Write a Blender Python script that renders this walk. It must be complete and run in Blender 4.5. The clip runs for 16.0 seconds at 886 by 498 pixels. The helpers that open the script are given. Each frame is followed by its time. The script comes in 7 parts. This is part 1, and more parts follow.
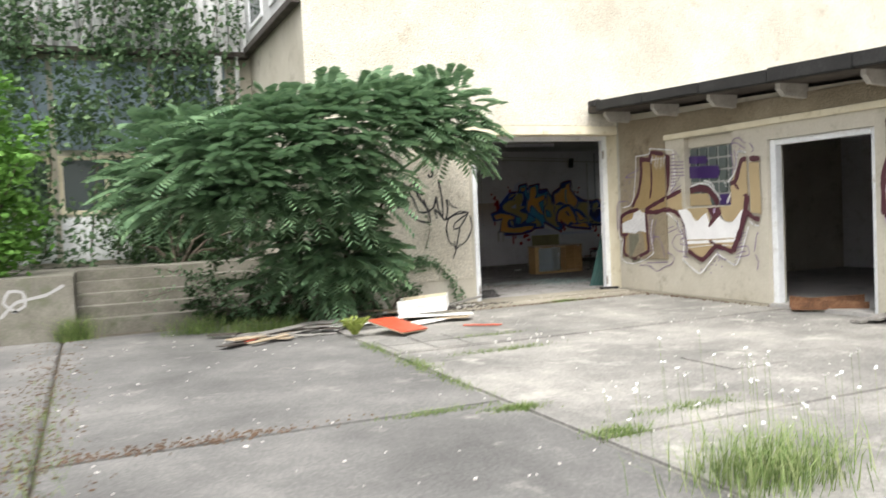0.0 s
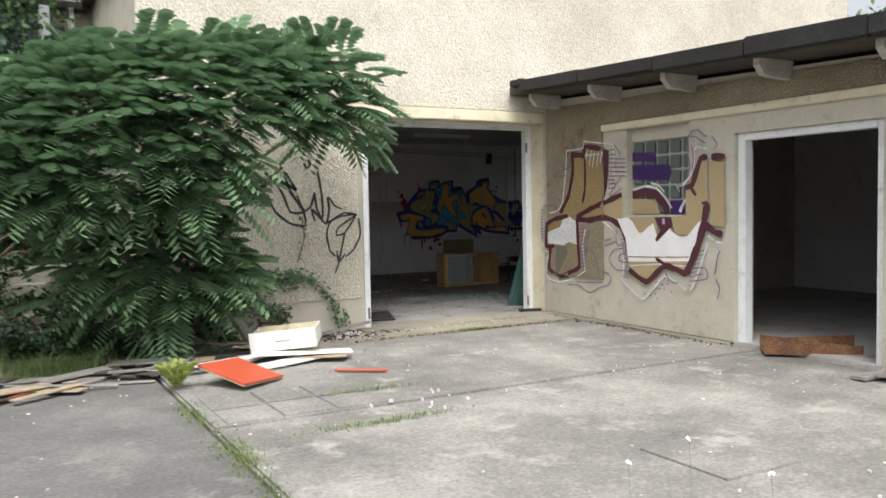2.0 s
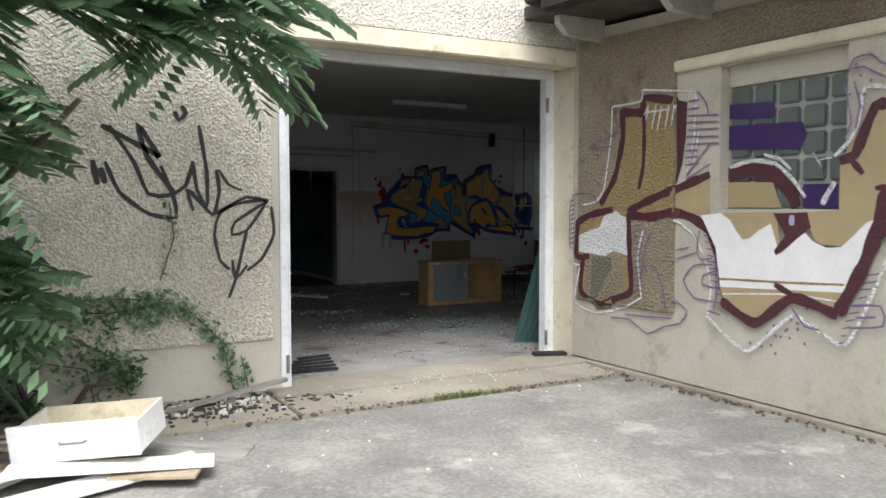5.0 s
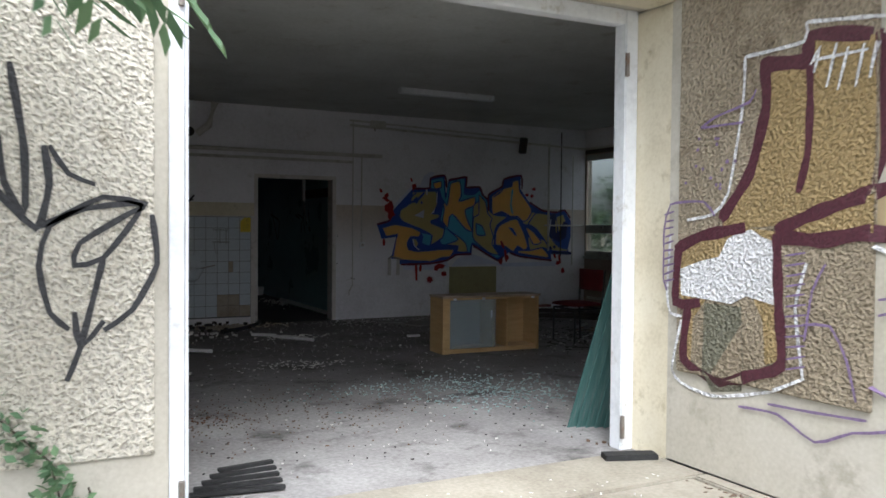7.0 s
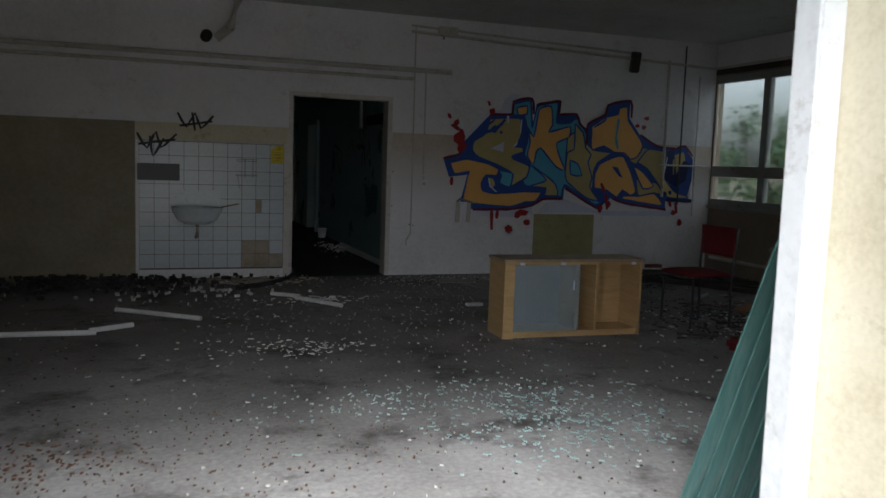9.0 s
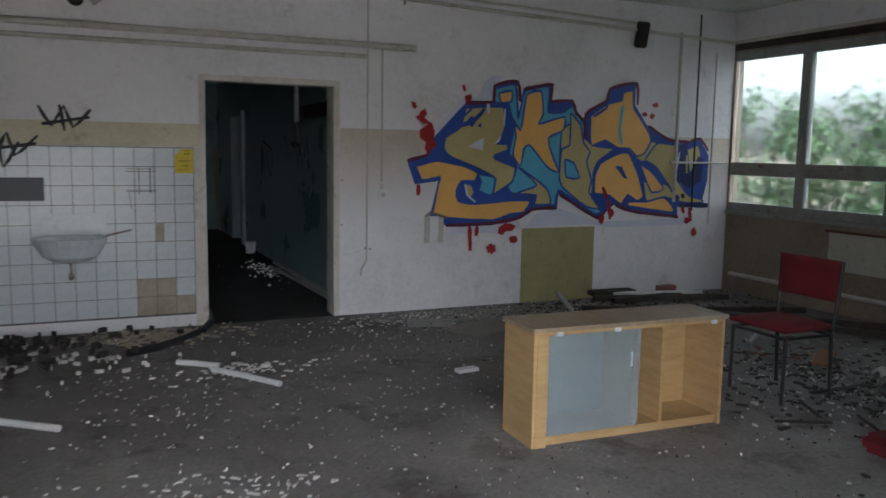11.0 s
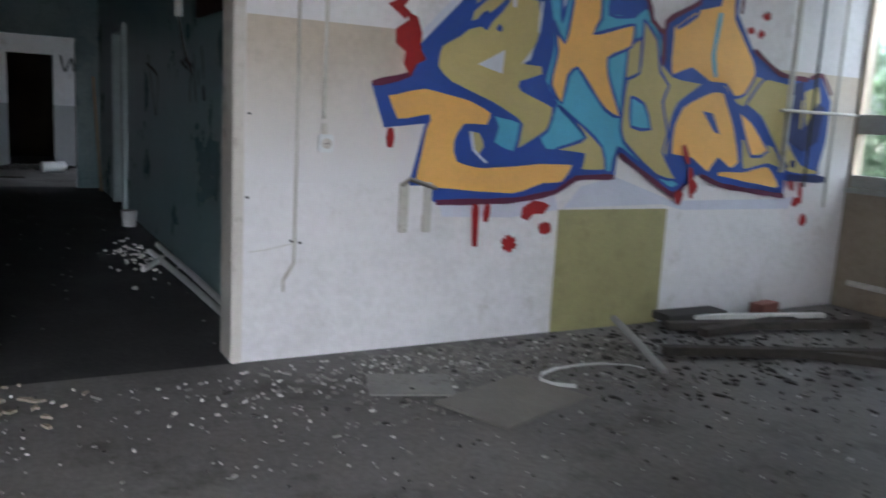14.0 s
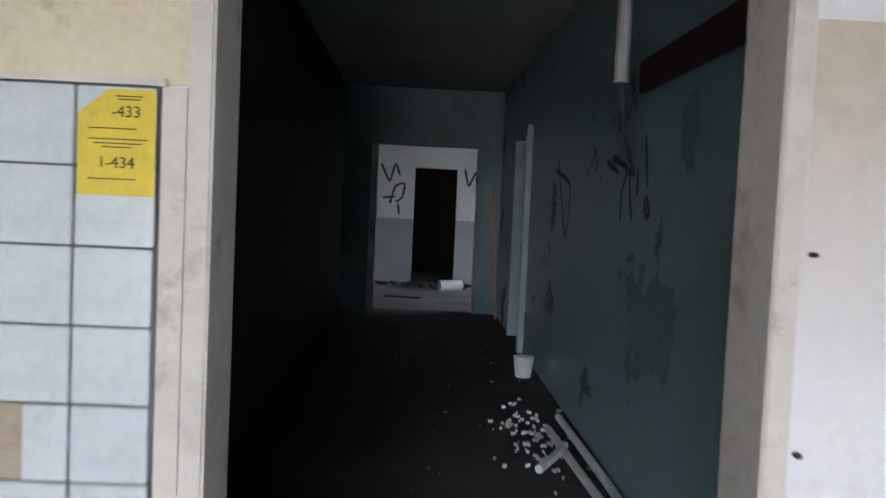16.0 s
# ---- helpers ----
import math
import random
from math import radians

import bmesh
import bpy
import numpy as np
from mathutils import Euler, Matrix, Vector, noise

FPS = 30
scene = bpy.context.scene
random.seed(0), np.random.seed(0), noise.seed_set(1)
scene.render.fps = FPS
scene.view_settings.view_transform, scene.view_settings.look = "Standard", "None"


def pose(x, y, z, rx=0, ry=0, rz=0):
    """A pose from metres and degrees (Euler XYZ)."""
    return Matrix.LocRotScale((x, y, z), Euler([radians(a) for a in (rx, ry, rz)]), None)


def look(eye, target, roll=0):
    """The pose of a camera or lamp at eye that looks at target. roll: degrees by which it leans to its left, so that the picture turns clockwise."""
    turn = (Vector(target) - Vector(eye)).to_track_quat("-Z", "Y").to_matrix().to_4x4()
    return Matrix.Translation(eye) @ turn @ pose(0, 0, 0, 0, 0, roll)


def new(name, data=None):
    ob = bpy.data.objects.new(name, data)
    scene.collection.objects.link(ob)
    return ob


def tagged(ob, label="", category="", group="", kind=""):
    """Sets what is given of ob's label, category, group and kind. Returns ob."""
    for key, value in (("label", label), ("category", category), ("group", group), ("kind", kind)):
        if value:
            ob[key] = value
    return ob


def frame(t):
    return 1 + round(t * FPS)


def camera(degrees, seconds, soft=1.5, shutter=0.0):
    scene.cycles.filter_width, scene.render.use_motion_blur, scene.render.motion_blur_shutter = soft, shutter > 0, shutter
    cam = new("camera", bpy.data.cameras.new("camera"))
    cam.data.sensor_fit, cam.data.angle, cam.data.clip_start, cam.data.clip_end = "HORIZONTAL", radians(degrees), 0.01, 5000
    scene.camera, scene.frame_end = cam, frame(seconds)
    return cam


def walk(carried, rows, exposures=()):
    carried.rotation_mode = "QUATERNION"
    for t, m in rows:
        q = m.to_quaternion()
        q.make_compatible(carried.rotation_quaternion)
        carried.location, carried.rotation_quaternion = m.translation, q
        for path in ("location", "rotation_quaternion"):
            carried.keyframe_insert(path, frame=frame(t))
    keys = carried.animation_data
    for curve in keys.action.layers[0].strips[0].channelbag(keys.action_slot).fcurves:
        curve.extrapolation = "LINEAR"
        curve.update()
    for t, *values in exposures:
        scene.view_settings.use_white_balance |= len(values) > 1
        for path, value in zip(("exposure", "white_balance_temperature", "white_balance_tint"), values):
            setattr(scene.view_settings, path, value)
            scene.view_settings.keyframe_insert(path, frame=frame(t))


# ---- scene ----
cam = camera(56.9, 16.0, shutter=0.4)
PATH = [
    (0, (1.006, -0.078, 1.464), (1.801, 1.755, 1.378), -2.6),
    (0.5, (1.377, 0.544, 1.437), (2.285, 2.326, 1.413), -1.4),
    (1, (1.684, 1.288, 1.451), (2.629, 3.049, 1.393), -1.9),
    (1.5, (2.072, 1.843, 1.475), (3.048, 3.589, 1.45), -0.6),
    (2, (2.568, 2.279, 1.537), (3.54, 4.024, 1.435), -1.0),
    (2.5, (2.996, 2.866, 1.493), (3.978, 4.603, 1.36), -0.9),
    (3, (3.337, 3.506, 1.45), (4.343, 5.229, 1.308), -0.3),
    (3.2, (3.507, 3.774, 1.457), (4.52, 5.494, 1.338), -0.1),
    (5.3, (5.012, 6.108, 1.406), (5.967, 7.863, 1.308), 0.2),
    (5.5, (5.158, 6.377, 1.382), (6.112, 8.133, 1.307), 0.5),
    (6, (5.502, 7.047, 1.397), (6.455, 8.804, 1.358), 0.7),
    (6.5, (5.822, 7.611, 1.387), (6.766, 9.374, 1.353), 0.6),
    (7, (6.166, 8.196, 1.379), (7.089, 9.969, 1.325), 0.5),
    (7.5, (6.574, 8.657, 1.424), (7.442, 10.449, 1.24), -0.1),
    (8, (7.024, 9.197, 1.391), (7.848, 11.009, 1.202), 0.3),
    (9, (7.639, 10.222, 1.362), (8.311, 12.094, 1.151), 1.9),
    (11.3, (8.276, 12.832, 1.523), (9.17, 14.605, 1.281), 0.4),
    (11.5, (8.4, 13.049, 1.511), (9.412, 14.763, 1.314), -0.0),
    (12, (8.698, 13.576, 1.492), (9.846, 15.209, 1.363), 0.9),
    (12.5, (8.878, 14.053, 1.467), (10.19, 15.554, 1.314), 1.4),
    (13, (9.076, 14.558, 1.459), (10.426, 16.009, 1.188), 1.7),
    (13.5, (9.204, 15.121, 1.423), (10.381, 16.689, 1.029), 3.0),
    (14, (9.254, 15.649, 1.283), (10.212, 17.374, 0.954), 3.1),
    (14.5, (9.342, 16.153, 1.265), (10.015, 18.012, 0.959), 2.3),
    (15, (9.429, 16.755, 1.269), (9.776, 18.708, 1.013), 2.2),
    (15.5, (9.489, 17.362, 1.275), (9.647, 19.349, 1.104), 2.4),
    (16, (9.543, 17.958, 1.294), (9.612, 19.954, 1.188), 2.6),
]
walk(cam, [(t, look(eye, target, roll)) for t, eye, target, roll in PATH], [(0, 1.15, 6500, 10), (1.5, 0.8, 6450, 10), (5.5, 0.98, 6100, 11), (7, 1.5, 5900, 11), (8, 1.8, 5900, 11), (9, 1.85, 6000, 10), (11.5, 3.85, 5900, 12), (13, 4.25, 5850, 12), (14.5, 4.65, 5750, 12), (15.5, 4.95, 5850, 13), (16, 5.3, 5900, 13)])

# ---- light ----
world = bpy.data.worlds.new("overcast_sky")
scene.world = world
world.use_nodes = True
wn, wl = world.node_tree.nodes, world.node_tree.links
sky = wn.new("ShaderNodeTexSky")
sky.sky_type, sky.sun_disc, sky.sun_elevation, sky.sun_rotation = "NISHITA", False, radians(58), radians(200)
sky.air_density, sky.dust_density = 1.0, 6.0
soft_sky = wn.new("ShaderNodeHueSaturation")
soft_sky.inputs["Saturation"].default_value = 0.25
wl.new(sky.outputs[0], soft_sky.inputs["Color"])
wl.new(soft_sky.outputs[0], wn["Background"].inputs["Color"])
wn["Background"].inputs["Strength"].default_value = 0.15
sun = new("sun", bpy.data.lights.new("sun", "SUN"))
sun.data.energy, sun.data.angle, sun.data.color = 1.2, radians(40), (1.0, 0.97, 0.92)
sun.matrix_world = look((-3, -8, 20), (2, 4, 0))

# ---- helpers for building ----
R = random.Random(7)


def part(name, bm, material, parent=None, label=""):
    """One mesh object from a bmesh, under a thing or a part."""
    me = bpy.data.meshes.new(name)
    bmesh.ops.recalc_face_normals(bm, faces=bm.faces)
    bm.to_mesh(me)
    bm.free()
    me.materials.append(material)
    ob = new(name, me)
    if parent:
        ob.parent = parent
    if label:
        ob["label"] = label
    return ob


def thing(name, m, label, category, group="", kind=""):
    ob = new(name)
    ob.empty_display_size = 0.1
    ob.matrix_world = m
    return tagged(ob, label, category, group, kind)


def box(bm, a, b, bevel=0.0, m=None):
    """A box between two corners."""
    g = bmesh.ops.create_cube(bm, size=1)
    vs = g["verts"]
    for v in vs:
        v.co = Vector([(a[i] + b[i]) / 2 + v.co[i] * (b[i] - a[i]) for i in range(3)])
    if bevel:
        es = list({e for v in vs for e in v.link_edges})
        vs = list({v for f in bmesh.ops.bevel(bm, geom=es, offset=bevel, segments=2, affect="EDGES")["faces"] for v in f.verts} | {v for v in vs if v.is_valid})
    if m:
        for v in vs:
            v.co = m @ v.co
    return bm


def boxes(*pairs, bevel=0.0):
    bm = bmesh.new()
    for a, b in pairs:
        box(bm, a, b, bevel)
    return bm


def tube(bm, pts, r, n=8, r2=None):
    """A round bar along a line of points."""
    pts = [Vector(p) for p in pts]
    rings = []
    for i, p in enumerate(pts):
        d = (pts[min(i + 1, len(pts) - 1)] - pts[max(i - 1, 0)]).normalized()
        u = d.orthogonal().normalized()
        if abs(d.z) < 0.9:
            u = d.cross(Vector((0, 0, 1))).normalized()
        w = d.cross(u)
        rr = r if r2 is None else r + (r2 - r) * i / max(1, len(pts) - 1)
        rings.append([bm.verts.new(p + (u * math.cos(2 * math.pi * k / n) + w * math.sin(2 * math.pi * k / n)) * rr) for k in range(n)])
    for a, b in zip(rings, rings[1:]):
        for k in range(n):
            bm.faces.new((a[k], a[(k + 1) % n], b[(k + 1) % n], b[k]))
    bm.faces.new(rings[0])
    bm.faces.new(list(reversed(rings[-1])))
    return bm


def bar(pts, r, n=8, r2=None):
    return tube(bmesh.new(), pts, r, n, r2)


def slab(poly, thick, place):
    """A flat plate: its outline in (u, v), laid into the world by place(u, v, h)."""
    bm = bmesh.new()
    lo = [bm.verts.new(place(u, v, 0)) for u, v in poly]
    hi = [bm.verts.new(place(u, v, thick)) for u, v in poly]
    bm.faces.new(lo)
    bm.faces.new(list(reversed(hi)))
    for i in range(len(poly)):
        j = (i + 1) % len(poly)
        bm.faces.new((lo[i], lo[j], hi[j], hi[i]))
    return bm


# ---- materials ----
def coat(name, stops, rough=0.85, fine=60.0, coarse=1.3, bump=0.2, stain=None, amount=0.5, metal=0.0, grit=0.0, relief=None, spec=0.5, stretch=(1, 1, 1), coords="Object"):
    """A worn surface: colour stops over coarse and fine noise, optional stains in a second colour, and relief."""
    m = bpy.data.materials.new(name)
    m.use_nodes = True
    n, l = m.node_tree.nodes, m.node_tree.links
    b = n["Principled BSDF"]
    b.inputs["Metallic"].default_value = metal
    b.inputs["Specular IOR Level"].default_value = spec
    tc = n.new("ShaderNodeTexCoord")
    mp = n.new("ShaderNodeMapping")
    mp.inputs["Scale"].default_value = stretch
    l.new(tc.outputs[coords], mp.inputs["Vector"])

    def noisy(scale, detail=6.0, rough_=0.6):
        t = n.new("ShaderNodeTexNoise")
        t.inputs["Scale"].default_value, t.inputs["Detail"].default_value, t.inputs["Roughness"].default_value = scale, detail, rough_
        l.new(mp.outputs[0], t.inputs["Vector"])
        return t.outputs["Fac"]

    big, small = noisy(coarse, 8, 0.65), noisy(fine, 4)
    mix = n.new("ShaderNodeMath")
    mix.operation = "MULTIPLY_ADD"
    l.new(small, mix.inputs[0])
    mix.inputs[1].default_value = 0.35
    half = n.new("ShaderNodeMath")
    half.operation = "MULTIPLY"
    l.new(big, half.inputs[0])
    half.inputs[1].default_value = 0.65
    l.new(half.outputs[0], mix.inputs[2])
    ramp = n.new("ShaderNodeValToRGB")
    el = ramp.color_ramp.elements
    for i, c in enumerate(stops):
        p = 0.34 + 0.32 * i / max(1, len(stops) - 1)
        e = el[i] if i < 2 else el.new(p)
        e.position, e.color = p, (*c, 1)
    l.new(mix.outputs[0], ramp.inputs[0])
    colour = ramp.outputs[0]
    if stain:
        sr = n.new("ShaderNodeValToRGB")
        sr.color_ramp.elements[0].position, sr.color_ramp.elements[1].position = 0.62 - 0.2 * amount, 0.76 - 0.2 * amount
        l.new(noisy(coarse * 2.3, 10, 0.72), sr.inputs[0])
        mx = n.new("ShaderNodeMix")
        mx.data_type = "RGBA"
        l.new(sr.outputs[0], mx.inputs["Factor"])
        l.new(colour, mx.inputs["A"])
        mx.inputs["B"].default_value = (*stain, 1)
        colour = mx.outputs["Result"]
    l.new(colour, b.inputs["Base Color"])
    rr = n.new("ShaderNodeMapRange")
    rr.inputs["To Min"].default_value, rr.inputs["To Max"].default_value = max(0.02, rough - 0.12), min(1, rough + 0.12)
    l.new(big, rr.inputs[0])
    l.new(rr.outputs[0], b.inputs["Roughness"])
    height = small
    if relief:
        v = n.new("ShaderNodeTexVoronoi")
        v.inputs["Scale"].default_value = relief
        v.feature = "SMOOTH_F1"
        wob = n.new("ShaderNodeVectorMath")
        nz = n.new("ShaderNodeTexNoise")
        nz.inputs["Scale"].default_value = relief * 0.7
        l.new(mp.outputs[0], nz.inputs["Vector"])
        sc = n.new("ShaderNodeVectorMath")
        sc.operation = "SCALE"
        sc.inputs["Scale"].default_value = 1.6 / relief
        l.new(nz.outputs["Color"], sc.inputs[0])
        l.new(mp.outputs[0], wob.inputs[0])
        l.new(sc.outputs[0], wob.inputs[1])
        l.new(wob.outputs[0], v.inputs["Vector"])
        ad = n.new("ShaderNodeMath")
        ad.operation = "MULTIPLY_ADD"
        l.new(small, ad.inputs[0])
        ad.inputs[1].default_value = 0.4
        l.new(v.outputs["Distance"], ad.inputs[2])
        height = ad.outputs[0]
        # shade of the hollows multiplied into the colour, along with their dirt
        pit_shade = n.new("ShaderNodeMapRange")
        pit_shade.inputs["From Min"].default_value, pit_shade.inputs["From Max"].default_value = 0.25, 0.75
        pit_shade.inputs["To Min"].default_value, pit_shade.inputs["To Max"].default_value = 0.68, 1.1
        l.new(height, pit_shade.inputs[0])
        dirt = n.new("ShaderNodeVectorMath")
        dirt.operation = "SCALE"
        l.new(b.inputs["Base Color"].links[0].from_socket, dirt.inputs[0])
        l.new(pit_shade.outputs[0], dirt.inputs["Scale"])
        l.new(dirt.outputs[0], b.inputs["Base Color"])
    if bump:
        bp = n.new("ShaderNodeBump")
        bp.inputs["Strength"].default_value = min(1.0, bump)
        bp.inputs["Distance"].default_value = grit or 0.004
        l.new(height, bp.inputs["Height"])
        l.new(bp.outputs[0], b.inputs["Normal"])
    return m


def paint(name, c, rough=0.6, **k):
    """A plain coat in shades near one colour."""
    d = k.pop("spread", 0.14)
    return coat(name, [tuple(max(0, v * (1 - d)) for v in c), c, tuple(min(1, v * (1 + d)) for v in c)], rough, **k)


def glass(name, tint=(0.9, 0.95, 0.93), rough=0.02, clear=0.8):
    m = bpy.data.materials.new(name)
    m.use_nodes = True
    n, l = m.node_tree.nodes, m.node_tree.links
    b = n["Principled BSDF"]
    b.inputs["Base Color"].default_value = (*tint, 1)
    b.inputs["Roughness"].default_value = rough
    b.inputs["Transmission Weight"].default_value = clear
    b.inputs["IOR"].default_value = 1.45
    return m


RENDER = coat("roughcast", [(0.52, 0.48, 0.385), (0.65, 0.61, 0.51), (0.75, 0.71, 0.62)], 0.95, 55, 0.8, 1.0, (0.44, 0.39, 0.29), 0.15, grit=0.022, relief=58)
RENDER_BROWN = coat("brown_roughcast", [(0.23, 0.185, 0.12), (0.33, 0.275, 0.19), (0.42, 0.36, 0.26)], 0.95, 55, 0.8, 1.0, (0.18, 0.14, 0.09), 0.35, grit=0.03, relief=60)
SMOOTH = coat("smooth_plaster", [(0.42, 0.39, 0.31), (0.50, 0.47, 0.39), (0.58, 0.55, 0.47)], 0.9, 40, 1.1, 0.25, (0.34, 0.31, 0.24), 0.35)
CREAM = coat("cream_paint", [(0.56, 0.50, 0.35), (0.68, 0.62, 0.46), (0.74, 0.69, 0.54)], 0.8, 50, 2.0, 0.25, (0.42, 0.36, 0.22), 0.3)
CONCRETE = coat("yard_concrete", [(0.10, 0.097, 0.09), (0.21, 0.204, 0.188), (0.38, 0.365, 0.33)], 0.92, 38, 0.75, 0.55, (0.40, 0.385, 0.345), 0.36, grit=0.006)
CONCRETE_DARK = coat("old_yard_concrete", [(0.07, 0.069, 0.066), (0.13, 0.128, 0.122), (0.23, 0.225, 0.21)], 0.92, 38, 0.8, 0.5, (0.28, 0.27, 0.245), 0.2, grit=0.006)
APRON = coat("apron_concrete", [(0.2, 0.18, 0.14), (0.29, 0.265, 0.21), (0.38, 0.35, 0.285)], 0.92, 45, 1.2, 0.35, (0.22, 0.2, 0.16), 0.35, grit=0.006)
SOIL = coat("soil", [(0.05, 0.04, 0.03), (0.09, 0.075, 0.055), (0.13, 0.11, 0.08)], 0.95, 30, 2, 0.6, grit=0.01)
STEP = coat("step_concrete", [(0.09, 0.085, 0.068), (0.15, 0.142, 0.117), (0.22, 0.21, 0.178)], 0.95, 30, 1.5, 0.5, (0.1, 0.11, 0.07), 0.5, grit=0.008)
FRAME_WHITE = coat("worn_white_paint", [(0.62, 0.64, 0.65), (0.76, 0.78, 0.79), (0.82, 0.84, 0.85)], 0.45, 30, 2.5, 0.1, (0.45, 0.43, 0.38), 0.2)
ROOFING = coat("bitumen_felt", [(0.009, 0.009, 0.009), (0.016, 0.016, 0.016), (0.035, 0.035, 0.034)], 0.8, 40, 3, 0.4)
TIMBER_DARK = coat("weathered_timber", [(0.03, 0.026, 0.022), (0.06, 0.05, 0.042), (0.1, 0.085, 0.07)], 0.9, 30, 4, 0.4)
TIMBER_PALE = coat("bleached_timber", [(0.28, 0.26, 0.23), (0.42, 0.4, 0.36), (0.5, 0.48, 0.44)], 0.9, 40, 4, 0.4)
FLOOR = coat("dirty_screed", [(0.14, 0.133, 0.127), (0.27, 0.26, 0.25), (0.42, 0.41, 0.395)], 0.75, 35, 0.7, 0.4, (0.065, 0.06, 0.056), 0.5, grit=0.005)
PLASTER = coat("white_limewash", [(0.68, 0.665, 0.67), (0.80, 0.785, 0.80), (0.86, 0.845, 0.865)], 0.9, 25, 1.2, 0.12, (0.58, 0.55, 0.53), 0.2)
DADO = coat("cream_dado_paint", [(0.50, 0.43, 0.35), (0.60, 0.52, 0.43), (0.66, 0.58, 0.49)], 0.7, 25, 1.5, 0.12, (0.47, 0.4, 0.32), 0.25)
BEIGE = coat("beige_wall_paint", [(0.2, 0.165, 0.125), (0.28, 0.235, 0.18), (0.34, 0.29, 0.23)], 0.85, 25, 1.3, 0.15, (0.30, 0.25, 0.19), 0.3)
CEILING = coat("ceiling_paint", [(0.42, 0.43, 0.40), (0.52, 0.53, 0.50), (0.6, 0.61, 0.58)], 0.9, 25, 1, 0.12, (0.36, 0.34, 0.29), 0.25)
TEAL = coat("teal_gloss_paint", [(0.19, 0.3, 0.31), (0.24, 0.37, 0.38), (0.29, 0.43, 0.44)], 0.3, 20, 1.2, 0.08, (0.17, 0.265, 0.27), 0.25)
# yellowish paint with the dimness of the hall's left end in its colour
DIM_OCHRE_OIL = coat("shaded_yellowed_oil_paint", [(0.22, 0.19, 0.12), (0.3, 0.26, 0.175), (0.36, 0.32, 0.23)], 0.6, 25, 1.3, 0.12, (0.27, 0.22, 0.14), 0.35)
# near-black copy of TEAL: the unlit side of the corridor is in its colour
SHADED_TEAL = coat("shaded_teal_paint", [(0.012, 0.016, 0.017), (0.02, 0.026, 0.027), (0.03, 0.038, 0.04)], 0.7, 20, 1.2, 0.08)
# cream paint worn away towards its lower edge
_n, _l = DADO.node_tree.nodes, DADO.node_tree.links
_tc, _sp = _n.new("ShaderNodeTexCoord"), _n.new("ShaderNodeSeparateXYZ")
_l.new(_tc.outputs["Object"], _sp.inputs[0])
_mr = _n.new("ShaderNodeMapRange")
_mr.inputs["From Min"].default_value, _mr.inputs["From Max"].default_value = 0.95, 1.6
_l.new(_sp.outputs["Z"], _mr.inputs[0])
_mx = _n.new("ShaderNodeMix")
_mx.data_type = "RGBA"
_mx.inputs["A"].default_value = (0.80, 0.785, 0.80, 1)
_l.new(_mr.outputs[0], _mx.inputs["Factor"])
_l.new(_n["Principled BSDF"].inputs["Base Color"].links[0].from_socket, _mx.inputs["B"])
_l.new(_mx.outputs["Result"], _n["Principled BSDF"].inputs["Base Color"])
# trodden grime, and light falloff painted in: darker away from the doorway
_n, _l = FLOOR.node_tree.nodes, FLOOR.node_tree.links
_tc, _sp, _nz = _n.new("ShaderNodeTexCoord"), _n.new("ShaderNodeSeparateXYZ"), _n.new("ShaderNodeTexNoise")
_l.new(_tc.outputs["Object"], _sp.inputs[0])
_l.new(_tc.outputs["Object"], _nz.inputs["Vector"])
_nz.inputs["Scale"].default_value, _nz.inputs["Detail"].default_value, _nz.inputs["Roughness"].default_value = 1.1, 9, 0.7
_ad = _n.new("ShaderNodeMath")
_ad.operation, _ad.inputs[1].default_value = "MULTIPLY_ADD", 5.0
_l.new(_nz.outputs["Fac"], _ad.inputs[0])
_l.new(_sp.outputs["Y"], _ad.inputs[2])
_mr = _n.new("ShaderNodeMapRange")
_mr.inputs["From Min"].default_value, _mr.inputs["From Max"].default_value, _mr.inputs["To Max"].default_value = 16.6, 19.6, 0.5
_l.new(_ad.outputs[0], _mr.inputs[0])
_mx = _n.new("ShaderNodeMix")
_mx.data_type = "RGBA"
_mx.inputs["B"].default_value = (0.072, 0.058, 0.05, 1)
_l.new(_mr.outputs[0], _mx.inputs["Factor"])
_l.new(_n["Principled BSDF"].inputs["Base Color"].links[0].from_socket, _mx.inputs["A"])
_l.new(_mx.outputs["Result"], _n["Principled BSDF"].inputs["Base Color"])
GARAGE_SCREED = coat("garage_screed", [(0.3, 0.29, 0.27), (0.42, 0.41, 0.385), (0.52, 0.5, 0.47)], 0.85, 35, 0.9, 0.3, (0.2, 0.19, 0.175), 0.35, grit=0.005)
GREY_PAINT = paint("grey_dado_paint", (0.36, 0.36, 0.36), 0.7)
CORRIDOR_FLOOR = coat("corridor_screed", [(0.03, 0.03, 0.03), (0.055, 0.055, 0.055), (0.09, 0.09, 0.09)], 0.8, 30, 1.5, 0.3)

# ---- outdoor setting ----
tagged(part("ground", boxes(((-900, -900, -0.5), (900, 900, -0.06))), SOIL), "dark bare soil under the yard slabs", "ground", kind="structure")


def slab_at(x0, y0, x1, y1, top, mat, bev=0.02):
    return box(bmesh.new(), (x0, y0, top - 0.2), (x1, y1, top), bev)


